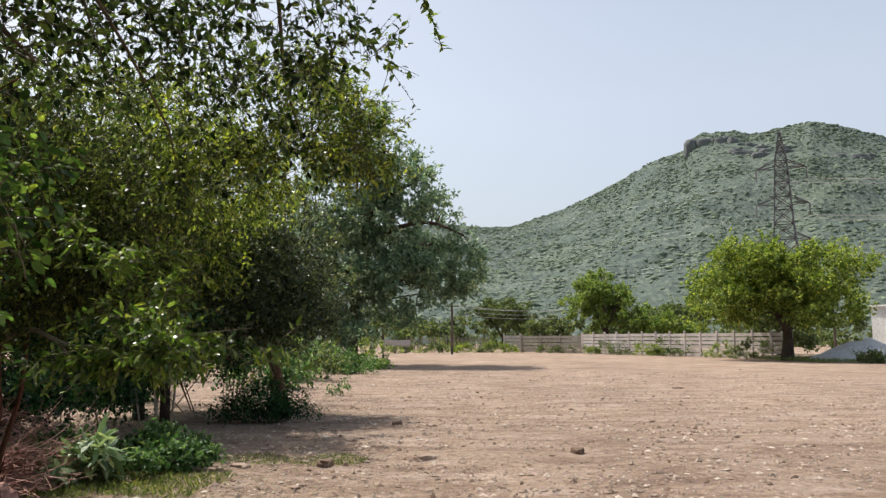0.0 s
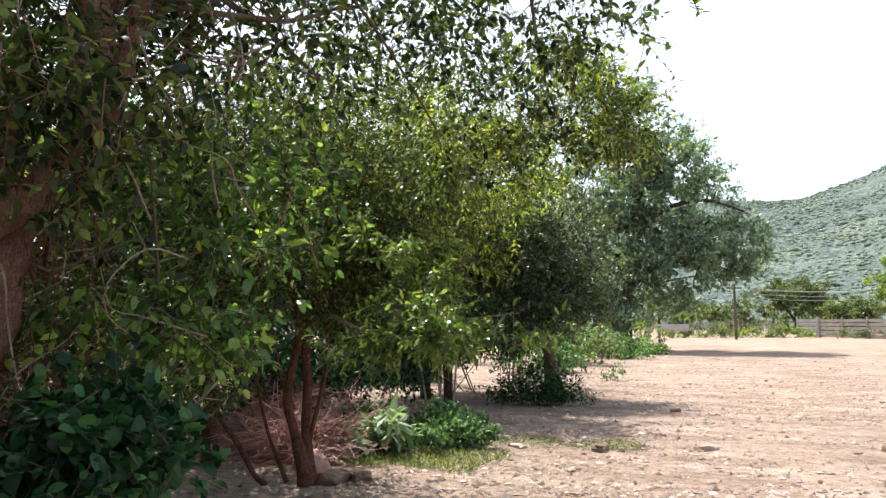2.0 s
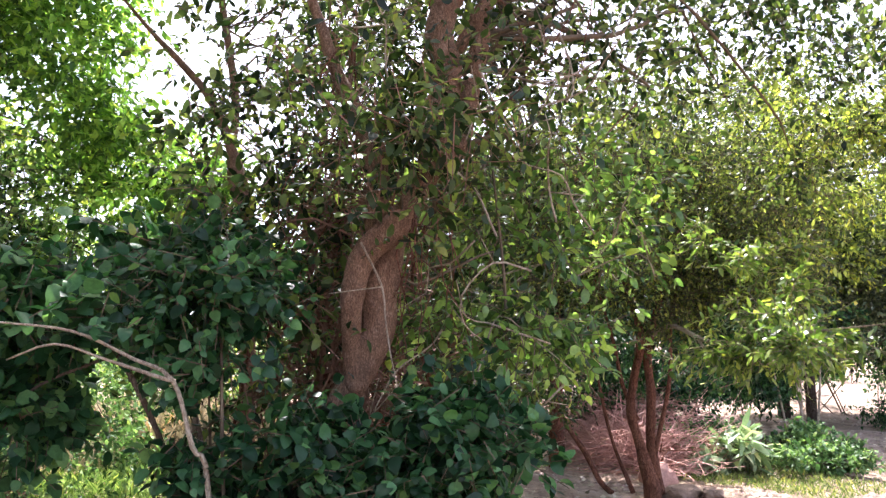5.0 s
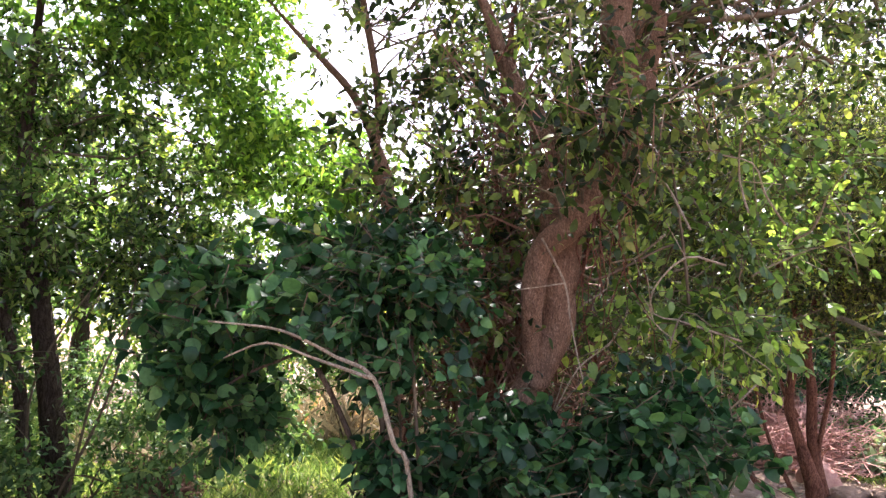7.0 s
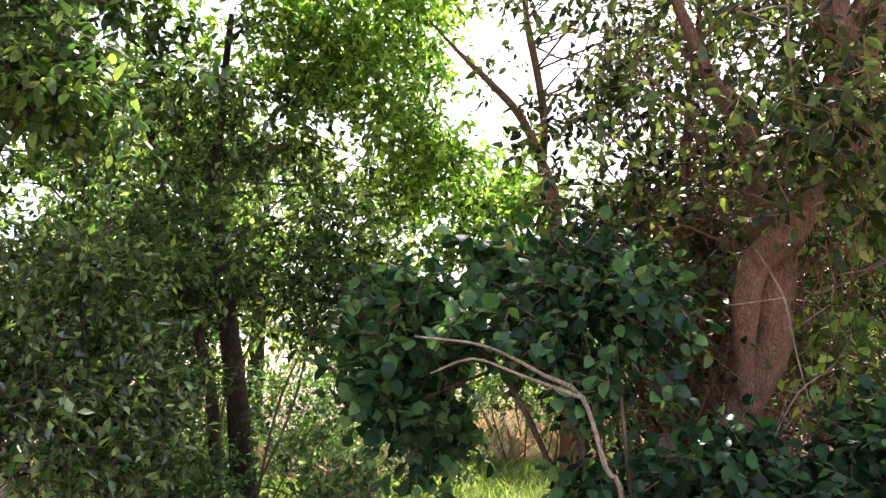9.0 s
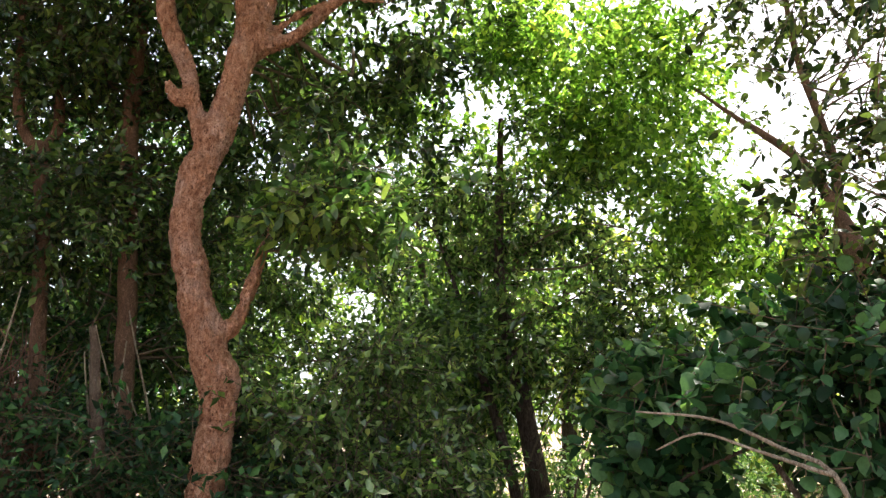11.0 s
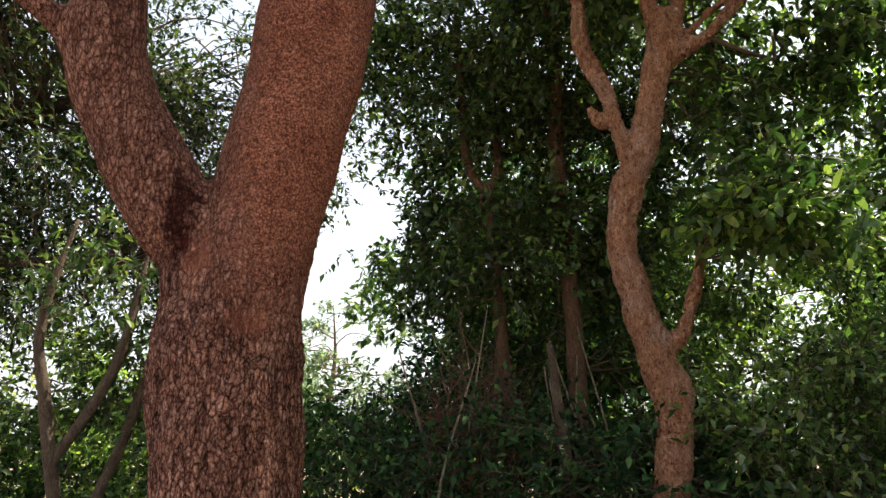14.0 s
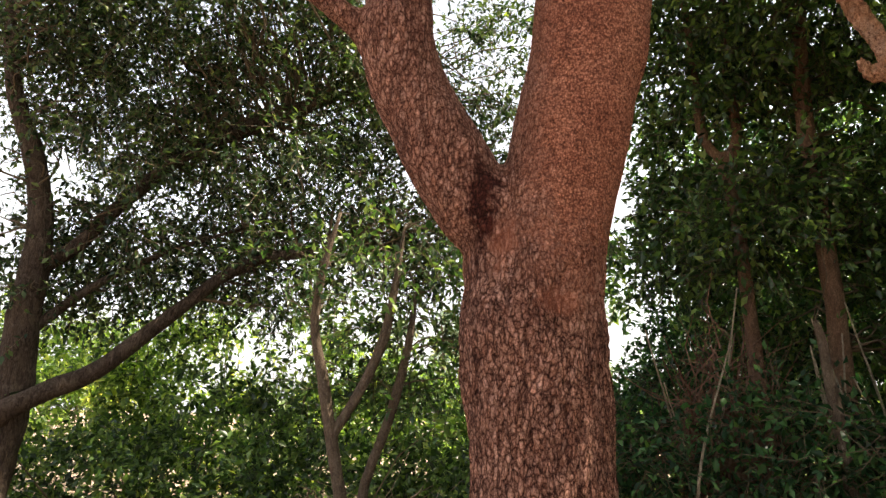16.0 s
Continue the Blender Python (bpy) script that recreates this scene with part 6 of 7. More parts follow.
brush_heap("brush_heap", "heap of reddish dead brushwood under the trees", 111, -6.0, 9.4, 1.5, 1.0, 0.8, 1500, BRUSH)
brush_heap("brushwood", "reddish dry branches lying behind the red stems", 112, -4.9, 8.0, 1.0, 0.7, 0.5, 1100, BRUSH, 0.3, 0.8, 6)
brush_heap("dead_shrub", "brown dried-up shrub in the meadow", 113, -6.9, 1.55, 0.3, 0.3, 0.4, 500, BRUSH_DARK, 0.15, 0.4)
brush_heap("dry_thicket", "reddish-brown tangle of dead stems among the trunks", 114, -5.5, -3.3, 0.8, 0.4, 2.3, 1700, BRUSH_DARK, 0.3, 0.8, 16, 2.2)
ds = np.random.default_rng(117)
for i in range(12):
    a, d = radians(ds.uniform(111, 125)), ds.uniform(5.5, 6.2)
    x, y, h = -math.sin(a) * d, math.cos(a) * d, ds.uniform(1.4, 2.6)
    s = Shape()
    tube(s, [(x, y, -0.05, 0.016), (x + ds.normal() * 0.1, y + ds.normal() * 0.1, h * 0.5, 0.012), (x + ds.normal() * 0.22, y + ds.normal() * 0.22, h, 0.005)], 6, 0.1, 0.1, 0.1)
    part("stem", s, BARK_PALE, thing("dry_stick", (x, y, 0), "pale dry upright stick in the undergrowth", "stick", "dry sticks"), smooth=True)
brush_heap("twig_tangle", "tangle of dry brown twigs behind the twisted trunk", 115, -3.1, 2.3, 0.6, 0.45, 3.3, 1900, BRUSH_DARK, 0.2, 0.65, 14, 0.9)
brush_heap("fallen_twigs", "fallen dry branches in the undergrowth", 116, -3.6, -5.4, 0.9, 0.7, 0.9, 600, TWIG, 0.4, 1.1)

# hanging climber stems
def vine(seed, x, y, z0, z1, sway):
    rng = np.random.default_rng(seed)
    n = 6
    zz = np.linspace(z0, z1, n)
    px_ = np.cumsum(rng.normal(size=(n, 2)) * sway, axis=0)
    s = Shape()
    tube(s, [(x + a, y + b, z, 0.0045 - 0.0006 * i) for i, ((a, b), z) in enumerate(zip(px_, zz))], 5, 0.06)
    t = thing("hanging_vine", (x, y, z1), "thin dry climber stem hanging from the boughs", "vine", "hanging vines")
    part("stem", s, BARK_RED, t, smooth=True)


vr = np.random.default_rng(121)
for i in range(16):
    a, d = radians(vr.uniform(27, 53)), vr.uniform(2.7, 4.0)
    top = vr.uniform(2.4, 3.9)
    vine(130 + i, -math.sin(a) * d, math.cos(a) * d, top, max(1.0, top - vr.uniform(0.5, 1.3)), 0.09)
for i in range(16):
    vine(190 + i, vr.uniform(-2.36, -2.12), vr.uniform(1.95, 2.2), vr.uniform(1.95, 2.25), vr.uniform(1.35, 1.75), 0.03)
def bent_twig(seed, az_, d, z):
    rng = np.random.default_rng(seed)
    a = radians(az_)
    q = np.array([-math.sin(a) * d, math.cos(a) * d, z])
    pts = [(*q, 0.005)]
    dr = rng.normal(size=3) * [0.8, 0.8, 0.6]
    for i in range(4):
        dr = dr * 0.75 + rng.normal(size=3) * [0.5, 0.5, 0.6]
        q = q + unit(dr) * rng.uniform(0.1, 0.24)
        pts.append((*q, 0.0045 - 0.0008 * i))
    s = Shape()
    tube(s, pts, 5, 0.05)
    for k in (1, 3):
        b = np.array(pts[k][:3]) + unit(rng.normal(size=3)) * rng.uniform(0.1, 0.25)
        tube(s, [(*pts[k][:3], 0.003), (*b, 0.0015)], 4, 0.1)
    t = thing("dry_twig", tuple(pts[0][:3]), "bent pale dry twig caught in the branches", "twig", "dry twigs")
    part("twig", s, BARK_PALE, t, smooth=True)


for i in range(22):
    bent_twig(400 + i, vr.uniform(33, 53), vr.uniform(2.6, 3.4), vr.uniform(1.25, 2.9))
g, w, mids = foliage(61, [bear(40, 7, 3.3, 0.25, 0.25, 0.25), bear(35, 3, 3.6, 0.25, 0.25, 0.25), bear(42, 15, 3.3, 0.35, 0.3, 0.3), bear(32, 9, 4.0, 0.4, 0.3, 0.3), bear(46, 7, 3.2, 0.2, 0.3, 0.2), bear(45, 2, 3.4, 0.22, 0.2, 0.2), bear(38, 12, 3.6, 0.35, 0.3, 0.3), bear(47, 13, 3.1, 0.22, 0.25, 0.2, 0.7), bear(39, 1, 3.5, 0.3, 0.25, 0.25)], 3000, 0.058, 0.56, 0.18, 6, 0.24, 0.3, True, 0.1)
t = thing("leafy_climber", (-2.3, 2.6, 0), "leafy green climber spreading beside the twisted trunk", "climber")
tube(w, [(-2.3, 2.6, -0.05, 0.012), (-2.25, 2.55, 0.8, 0.01), (-2.15, 2.5, 1.6, 0.008), (-2.2, 2.45, 2.4, 0.005)], 5, 0.1)
part("stem_growth", w, TWIG_DARK, t, kind="stuff"), part("foliage", g, LEAF_BRIGHT, t, smooth=True, kind="stuff")
g, w, mids = foliage(62, [lobe(-2.79, 1.76, 2.54, 0.25, 0.25, 1.0), lobe(-2.81, 1.91, 2.23, 0.22, 0.25, 1.0), lobe(-2.83, 2.06, 1.86, 0.20, 0.25, 1.0), lobe(-3.19, 1.71, 2.45, 0.25, 0.40, 1.0), bear(58.5, 3, 3.2, 0.2, 0.25, 0.2, 0.8), bear(60, -1, 3.1, 0.2, 0.2, 0.2), bear(61, 8, 3.3, 0.22, 0.25, 0.2, 0.7), bear(48, 18, 2.6, 0.2, 0.16, 0.15, 0.6), bear(45.5, 10, 2.65, 0.14, 0.16, 0.12, 0.8), bear(50, 22, 2.7, 0.25, 0.15, 0.15, 0.7)], 2900, 0.052, 0.55, 0.16, 7, 0.24, 0.3, True, 0.1)
t = thing("creeper", (-3.0, 2.1, 0), "dark leafy creeper hanging over dry stems", "climber")
tube(w, [(-3.0, 2.1, -0.05, 0.012), (-3.02, 2.1, 1.2, 0.01), (-2.95, 2.15, 2.4, 0.008), (-2.9, 2.2, 3.2, 0.004)], 5, 0.1)
part("stem_growth", w, BRUSH_DARK, t, kind="stuff"), part("foliage", g, LEAF_KNEE, t, smooth=True, kind="stuff")
# leaning bamboo-like poles by the herbs
for i, (x, y) in enumerate([(-4.75, 12.0), (-4.55, 12.1), (-4.65, 12.3), (-4.4, 12.2)]):
    s = Shape()
    tube(s, [(x, y, -0.05, 0.02), (x - 0.15 + 0.06 * i, y + 0.1, 0.6, 0.018), (x - 0.32 + 0.12 * i, y + 0.2, 1.25, 0.012)], 6, 0.1, 0.1, 0.1)
    part("pole", s, BARK_PALE, thing("leaning_stick", (x, y, 0), "pale dry stick leaning by the herbs", "stick", "leaning sticks"), smooth=True)

# overhanging twig with small leaves in front of the sky
s, g = Shape(), Shape()
TW = [(-0.55, 2.9, 3.45, 0.006), (-0.3, 3.0, 3.2, 0.004), (-0.1, 3.05, 3.02, 0.003), (0.0, 3.07, 2.78, 0.0015)]
tube(s, TW, 5, 0.05)
rng = np.random.default_rng(140)
c = smooth_path(TW, 0.014)[:, :3]
leaves(g, rng, np.repeat(c, 3, 0), rng.normal(size=(len(c) * 3, 3)) + [0.2, 0, -0.3], 0.036, 0.45, True)
t = thing("hanging_spray", (-0.3, 3.0, 2.8), "thin drooping spray of small leaves", "branch")
part("twig", s, TWIG_DARK, t), part("leaves", g, LEAF_FAR, t, kind="stuff")

for i, (az_, d, lo) in enumerate([(93, 11, 1), (106, 12, 1), (82, 12.5, 0), (116, 10.5, 1), (47, 13, 0)]):
    a = radians(az_)
    x, y = -math.sin(a) * d, math.cos(a) * d
    lb = [bear(az_ + q, e, d + k, 1.5, 1.1, 1.2) for q, e, k in ((-5, 4, 0), (5, 5, 0.5), (0, 12, 0), (-6, 11, 0.8), (6, 12, 0.4))] + ([bear(az_, 18, d, 1.6, 0.9, 1.3)] if lo else [])
    tree("backdrop_tree", [[(x, y, -0.05, 0.16), (x + 0.1, y, 1.5, 0.12), (x, y + 0.1, 3.2, 0.07), (x, y, 4.8, 0.02)]], lb, 11000, 0.13, (LEAF_BRIGHT, LEAF_BRIGHT, LEAF_FAR, LEAF_DEEP, LEAF_BRIGHT)[i], BARK_DARK, "sunlit leafy tree behind the clearing", 260 + i, 0.5, 0.42, 0.2, bough_n=40, bough_r=0.025, twigs=False, step=0.2, group="trees behind the clearing")
for x, y, h, w, sd_ in ((-27, -24, 8.5, 4.5, 270), (-34, -33, 9, 5, 271), (-22, -25, 6.5, 3.6, 272)):
    lb = [lobe(x + w * 0.5 * math.cos(k * 2.1), y + w * 0.5 * math.sin(k * 2.1), h * (0.35 + 0.1 * (k % 6)), w * 0.45, h * 0.13) for k in range(12)]
    tree("backdrop_tree", [[(x, y, -0.1, 0.2), (x + 0.2, y, h * 0.3, 0.15), (x, y + 0.2, h * 0.6, 0.09), (x, y, h * 0.9, 0.02)]], lb, 3600, 0.2, LEAF_BLUE_HAZE, BARK_DULL, "thin tree far behind the trunks, leaf colour paled for haze", sd_, 0.5, 0.4, 0.2, bough_n=50, bough_r=0.04, twigs=False, step=0.3, group="trees behind the clearing")
# background belt of scrub and trees behind the clearing
bk = np.random.default_rng(150)
for i, az_ in enumerate([42, 50, 58, 66, 74, 82, 90, 98, 106, 114, 122, 130, 138, 146, 154, 162, 170, 178]):
    d = bk.uniform(14, 19)
    h = bk.uniform(1.3, 1.9) if (56 <= az_ <= 66 or 122 <= az_ <= 138) else bk.uniform(1.8, 2.9)
    lb = [bear(az_ + bk.uniform(-5, 5), 0, d + bk.uniform(-1.5, 1.5), bk.uniform(1.4, 2.2), h * bk.uniform(0.6, 0.9), 1.3) for _ in range(3)]
    lb = [(x, y, hh * 0.9, w, dd, hh, a, k) for x, y, _, w, dd, hh, a, k in lb]
    shrub("scrub_bush", lb, 4200, 0.14, (LEAF_FARDARK, LEAF_BRIGHT, LEAF_FAR)[i % 3], "sunlit scrub bush behind the clearing", 160 + i, 0.5, 0.4, 0.1, False, 14, 8, 0.4, group="scrub behind the clearing", twigs=False)

# ---- far side of the field ----
def far_tree(x, y, h, w, trunk_r, count, size, mt, seed, label, low=0.25, name="field_tree"):
    rng = np.random.default_rng(seed)
    lb = []
    for i in range(26):
        a, r = rng.uniform(0, 6.28), w * 0.7 * math.sqrt(rng.uniform())
        z = h * (low + 0.1 + (0.86 * math.sqrt(1 - (r / w) ** 2) - low - 0.1) * rng.uniform(0.1, 1) ** 0.7)
        lb.append(lobe(x + math.cos(a) * r, y + math.sin(a) * r, z, w * rng.uniform(0.28, 0.4), h * rng.uniform(0.11, 0.17)))
    st = [[(x, y, -0.2, trunk_r * 1.5), (x + 0.1, y, h * 0.15, trunk_r), (x, y, h * 0.45, trunk_r * 0.7), (x + 0.2, y, h * 0.75, trunk_r * 0.25)],
          [(x, y, h * 0.2, trunk_r * 0.6), (x - w * 0.2, y, h * 0.42, trunk_r * 0.4), (x - w * 0.4, y, h * 0.6, trunk_r * 0.15)], [(x, y, h * 0.24, trunk_r * 0.6), (x + w * 0.2, y - 0.5, h * 0.45, trunk_r * 0.4), (x + w * 0.45, y - 1, h * 0.6, trunk_r * 0.15)]]
    return tree(name, st, lb, count, size, mt, BARK_DARK, label, seed, 0.6, w * 0.11, 0.1, False, 8, 0.5, 0.1, 0.0, 40, 0.05, False, 9, size * 2.2, hollow=0.6)


far_tree(25.0, 54.6, 11.4, 7.0, 0.34, 84000, 0.2, LEAF_FAR, 201, "wide-crowned yellow-green acacia by the concrete fence", 0.06)
far_tree(18.0, 83, 10.4, 4.8, 0.3, 26000, 0.24, LEAF_FIELD, 202, "rounded thorn tree behind the concrete fence", 0.1)
far_tree(8.8, 110, 8.0, 5.6, 0.3, 18000, 0.28, LEAF_FARDARK, 203, "broad dark thorn tree beyond the fence")
far_tree(27.5, 88, 7.0, 5.0, 0.25, 14000, 0.26, LEAF_FARDARK, 204, "dense thorn tree behind the fence")
far_tree(22.5, 92, 5.5, 4.0, 0.2, 11000, 0.26, LEAF_FARDARK, 205, "low thorn tree behind the fence")
far_tree(34.5, 75, 8.0, 5.0, 0.25, 5000, 0.32, LEAF_FAR, 206, "leafy tree behind the white building")
far_tree(13.0, 112, 5.0, 4.0, 0.2, 3500, 0.34, LEAF_FARDARK, 207, "low bushy tree beyond the fence")
far_tree(-1.5, 125, 6.5, 5.0, 0.2, 4500, 0.36, LEAF_FARDARK, 208, "grey-green tree at the far end of the field")
far_tree(-9.5, 118, 7.5, 6.0, 0.2, 5000, 0.36, LEAF_FARDARK, 209, "broad tree at the far end of the field")
far_tree(-18, 100, 8, 6.5, 0.25, 5000, 0.36, LEAF_FARDARK, 210, "bushy tree closing the field's far corner")
far_tree(29.5, 66, 5.2, 4.6, 0.2, 8000, 0.26, LEAF_FARDARK, 231, "dense dark thorn tree behind the acacia", 0.05)
far_tree(23.5, 80, 5.6, 4.2, 0.2, 8000, 0.26, LEAF_FIELD, 232, "leafy thorn tree behind the concrete fence", 0.05)
far_tree(13.5, 92, 5.2, 4.0, 0.2, 7000, 0.28, LEAF_FARDARK, 233, "low thorn tree behind the brown fence", 0.05)
for i, (x, y, w, h) in enumerate([(24.0, 58.5, 1.3, 1.0), (22.8, 62, 1.0, 0.8), (20.0, 66.5, 1.3, 1.0), (18.6, 69, 1.2, 0.9), (16.5, 73, 1.4, 1.0), (15.5, 77.0, 0.9, 0.6), (12.0, 81.0, 1.5, 0.8), (6.0, 84, 1.3, 0.7), (3.5, 84, 1.6, 0.8), (0.5, 82, 1.8, 0.8), (-2.5, 81, 2.0, 0.9), (-5.5, 80, 2.0, 0.9),
                                  (-8.5, 74, 2.0, 1.2), (-10, 66, 2.2, 1.5), (27.5, 48.5, 0.5, 0.5), (30, 52, 0.8, 0.5), (-13, 55, 3, 2.2), (-12, 46, 3, 2)]):
    shrub("fence_bush", [lobe(x, y, h * 0.6, w * 1.4, h * 0.8), lobe(x + w * 0.9, y, h * 0.45, w * 1.0, h * 0.6)], 2600, 0.14, (LEAF_FARDARK, LEAF_FAR)[i % 2], "weedy low bush beside the far fence", 212 + i, 0.5, 0.3, 0, False, 5, 8, 0.3, group="weeds along the fence", twigs=False)
tagged(new("verge_grass", blades(240, 9000, 24, 40, 48, 58, 0.3).mesh("verge_grass", GRASS)), "green grass verge below the gravel heap", "grass", kind="stuff")


def concrete_fence(x0, y0, x1, y1, spans, height, boards, mats, label):
    """Precast fence: posts with stacked boards slotted between them."""
    f = thing("concrete_fence", (x0, y0, 0), label, "fence", kind="")
    dx, dy = x1 - x0, y1 - y0
    L = math.hypot(dx, dy)
    ang = math.atan2(dy, dx)
    rng = np.random.default_rng(int(L * 10))
    for i in range(spans + 1):
        m = Matrix.Translation((x0 + dx * i / spans, y0 + dy * i / spans, 0)) @ Matrix.Rotation(ang + rng.normal() * 0.03, 4, "Z")
        s = Shape()
        box(s, -0.07, 0.07, -0.08, 0.08, -0.3, height + 0.12 + rng.normal() * 0.02, m)
        box(s, -0.055, 0.055, -0.06, 0.06, height + 0.11, height + 0.17, m)
        part("post", s, mats[0], f)
        if i == spans:
            break
        for b in range(boards):
            s = Shape()
            h = height / boards
            m2 = Matrix.Translation((x0 + dx * i / spans, y0 + dy * i / spans, rng.normal() * 0.01)) @ Matrix.Rotation(ang, 4, "Z")
            box(s, 0.075, L / spans - 0.075, -0.025 + rng.normal() * 0.01, 0.025, b * h + 0.02, (b + 1) * h - 0.06, m2)
            part("board", s, mats[1], f)
    return f


concrete_fence(26.3, 56.6, 14.6, 78.6, 14, 2.05, 6, (CONCRETE, CONCRETE), "weathered pinkish-white precast concrete board fence")
concrete_fence(14.5, 78.9, 9.0, 85.5, 3, 1.9, 5, (CONCRETE_BROWN, CONCRETE_BROWN), "brownish precast concrete fence stretch")
concrete_fence(8.8, 85.7, 7.0, 86.2, 1, 1.95, 5, (CONCRETE, CONCRETE), "pale concrete board gate panel")
pick = thing("picket_fence", (-4.5, 95, 0), "row of thin grey picket posts with rails", "fence")
for i in range(22):
    s = Shape()
    x = -4.6 + i * 0.5
    box(s, x - 0.06, x + 0.06, 94.95, 95.05, -0.1, 1.75 + 0.1 * math.sin(i * 2.1))
    part("picket", s, CONCRETE_BROWN, pick)
for z in (0.5, 1.3):
    s = Shape()
    box(s, -4.7, 6.0, 95.05, 95.1, z, z + 0.09)
    part("rail", s, CONCRETE_BROWN, pick)

far = np.random.default_rng(251)
lb = []
for i in range(300):
    x, y = far.uniform(-35, 80), far.uniform(94, 170)
    h = far.uniform(1.4, 3.0)
    lb.append(lobe(x, y, h * 0.8, h * far.uniform(0.9, 1.5), h))
g, w, mids = foliage(252, lb, 46000, 0.46, 0.6, 0.7, 9, 0.8, 0.0, False, 0.4)
tagged(new("far_scrub", g.mesh("far_scrub", LEAF_FARDARK)), "belt of thorn scrub at the foot of the hill", "scrub", kind="stuff")

# low white wall, small white buildings
def house(name, x, y, w, d, h, label, roof=True, yaw=0.0):
    t = thing(name, (x, y, 0), label, "building")
    m = Matrix.Translation((x, y, 0)) @ Matrix.Rotation(radians(yaw), 4, "Z")
    s = Shape()
    box(s, -w / 2, w / 2, -d / 2, d / 2, -0.2, h, m)
    part("wall", s, WHITEWASH, t)
    s = Shape()
    box(s, -w / 2 - 0.2, w / 2 + 0.2, -d / 2 - 0.2, d / 2 + 0.2, h, h + 0.15, m)
    part("roof", s, TILE_DARK if roof else WHITEWASH, t)
    return t


house("white_building", 40.3, 62.0, 6, 6, 4.2, "plain white flat-roofed building behind the gravel heap", False, 28)
house("low_white_shed", 1.0, 128, 5, 3, 2.6, "low white shed far beyond the field")
t = thing("low_wall", (-5.1, 79.8, 0), "low white wall slab standing on dark feet", "wall")
s = Shape()
box(s, -6.8, -3.5, 79.7, 79.95, 0.75, 1.4)
part("slab", s, CONCRETE, t)
for x in (-6.4, -5.1, -3.9):
    s = Shape()
    box(s, x - 0.12, x + 0.12, 79.72, 79.93, -0.1, 0.75)
    part("foot", s, CONCRETE_BROWN, t)

# gravel heap
def gravel_heap():
    s, n = Shape(), 40
    v = []
    for i in range(n):
        for j in range(n):
            x, y = (i / (n - 1) - 0.5) * 8.5, (j / (n - 1) - 0.5) * 6
            r = math.hypot(x / 4.2, y / 2.9)
            v.append((29.6 + x, 52.5 + y, max(-0.15, 1.55 * (1 - r ** 1.25)) + 0.16 * noise.noise(Vector((x * 1.2, y * 1.2, 0))) * (r < 1)))
    a = np.array([i * n + j for i in range(n - 1) for j in range(n - 1)])
    s.add(v, np.concatenate([np.stack([a, a + n, a + n + 1], -1), np.stack([a, a + n + 1, a + 1], -1)]))
    tagged(new("gravel_heap", s.mesh("gravel_heap", GRAVEL, True)), "long heap of grey gravel on the grass", "gravel heap")


gravel_heap()

# power pylon
def pylon(x, y, h):
    t = thing("power_pylon", (x, y, 0), "steel lattice power pylon with two pairs of arms", "pylon")
    yaw = radians(-24)
    m = Matrix.Translation((x, y, 0)) @ Matrix.Rotation(yaw, 4, "Z")

    def half(z):
        return np.interp(z, [0, h * 0.55, h * 0.86, h], [3.6, 1.55, 0.95, 0.08])

    def bar(sh, a, b, r):
        sticks(sh, np.array([(m @ Vector(a))[:]]), np.array([(m @ Vector(b))[:]]), r, r)

    zs = [h * k for k in (0, 0.12, 0.23, 0.33, 0.42, 0.5, 0.57, 0.64, 0.70, 0.76, 0.81, 0.86, 0.91, 0.96, 1.0)]
    for sx, sy in ((-1, -1), (1, -1), (1, 1), (-1, 1)):
        s = Shape()
        for z0, z1 in zip(zs, zs[1:]):
            bar(s, (sx * half(z0), sy * half(z0), z0), (sx * half(z1), sy * half(z1), z1), 0.14)
        part("leg", s, STEEL, t)
    s = Shape()
    for z0, z1 in zip(zs, zs[1:]):
        a, b = half(z0), half(z1)
        for k in range(4):
            c = [(-1, -1), (1, -1), (1, 1), (-1, 1), (-1, -1)]
            (x0, y0), (x1, y1) = c[k], c[k + 1]
            bar(s, (x0 * a, y0 * a, z0), (x1 * b, y1 * b, z1), 0.09)
            bar(s, (x1 * a, y1 * a, z0), (x0 * b, y0 * b, z1), 0.09)
            bar(s, (x0 * b, y0 * b, z1), (x1 * b, y1 * b, z1), 0.09)
    part("lattice", s, STEEL, t, kind="stuff")
    for z, reach in ((h * 0.83, 4.0), (h * 0.66, 4.2), (h * 0.49, 4.4)):
        for sx in (-1, 1):
            s = Shape()
            tip = (sx * reach, 0, z - 0.1)
            for dz in (0.0, 1.3):
                for sy in (-1, 1):
                    bar(s, (sx * half(z + dz), sy * half(z + dz), z + dz), tip, 0.1)
            for u in (0.35, 0.65):
                bar(s, (sx * (half(z) + (reach - half(z)) * u), 0.3, z), (sx * (half(z) + (reach - half(z)) * u), 0.3, z + 1.3 * (1 - u)), 0.05)
            arm = part("arm", s, STEEL, t)
            s = Shape()
            bar(s, tip, (tip[0], 0, z - 2.2), 0.14)
            part("insulator", s, STEEL, arm)
    return m, h


pm, ph = pylon(58.8, 127, 37.4)


def cable(name, a, b, sag, r, group, mt=WIRE):
    s = Shape()
    pts = [(*(Vector(a).lerp(Vector(b), u) - Vector((0, 0, sag * 4 * u * (1 - u)))), r) for u in np.linspace(0, 1, 14)]
    tube(s, pts, 4, 6.0)
    tagged(new(name, s.mesh(name, mt)), "thin sagging pale power cable", "cable", group)


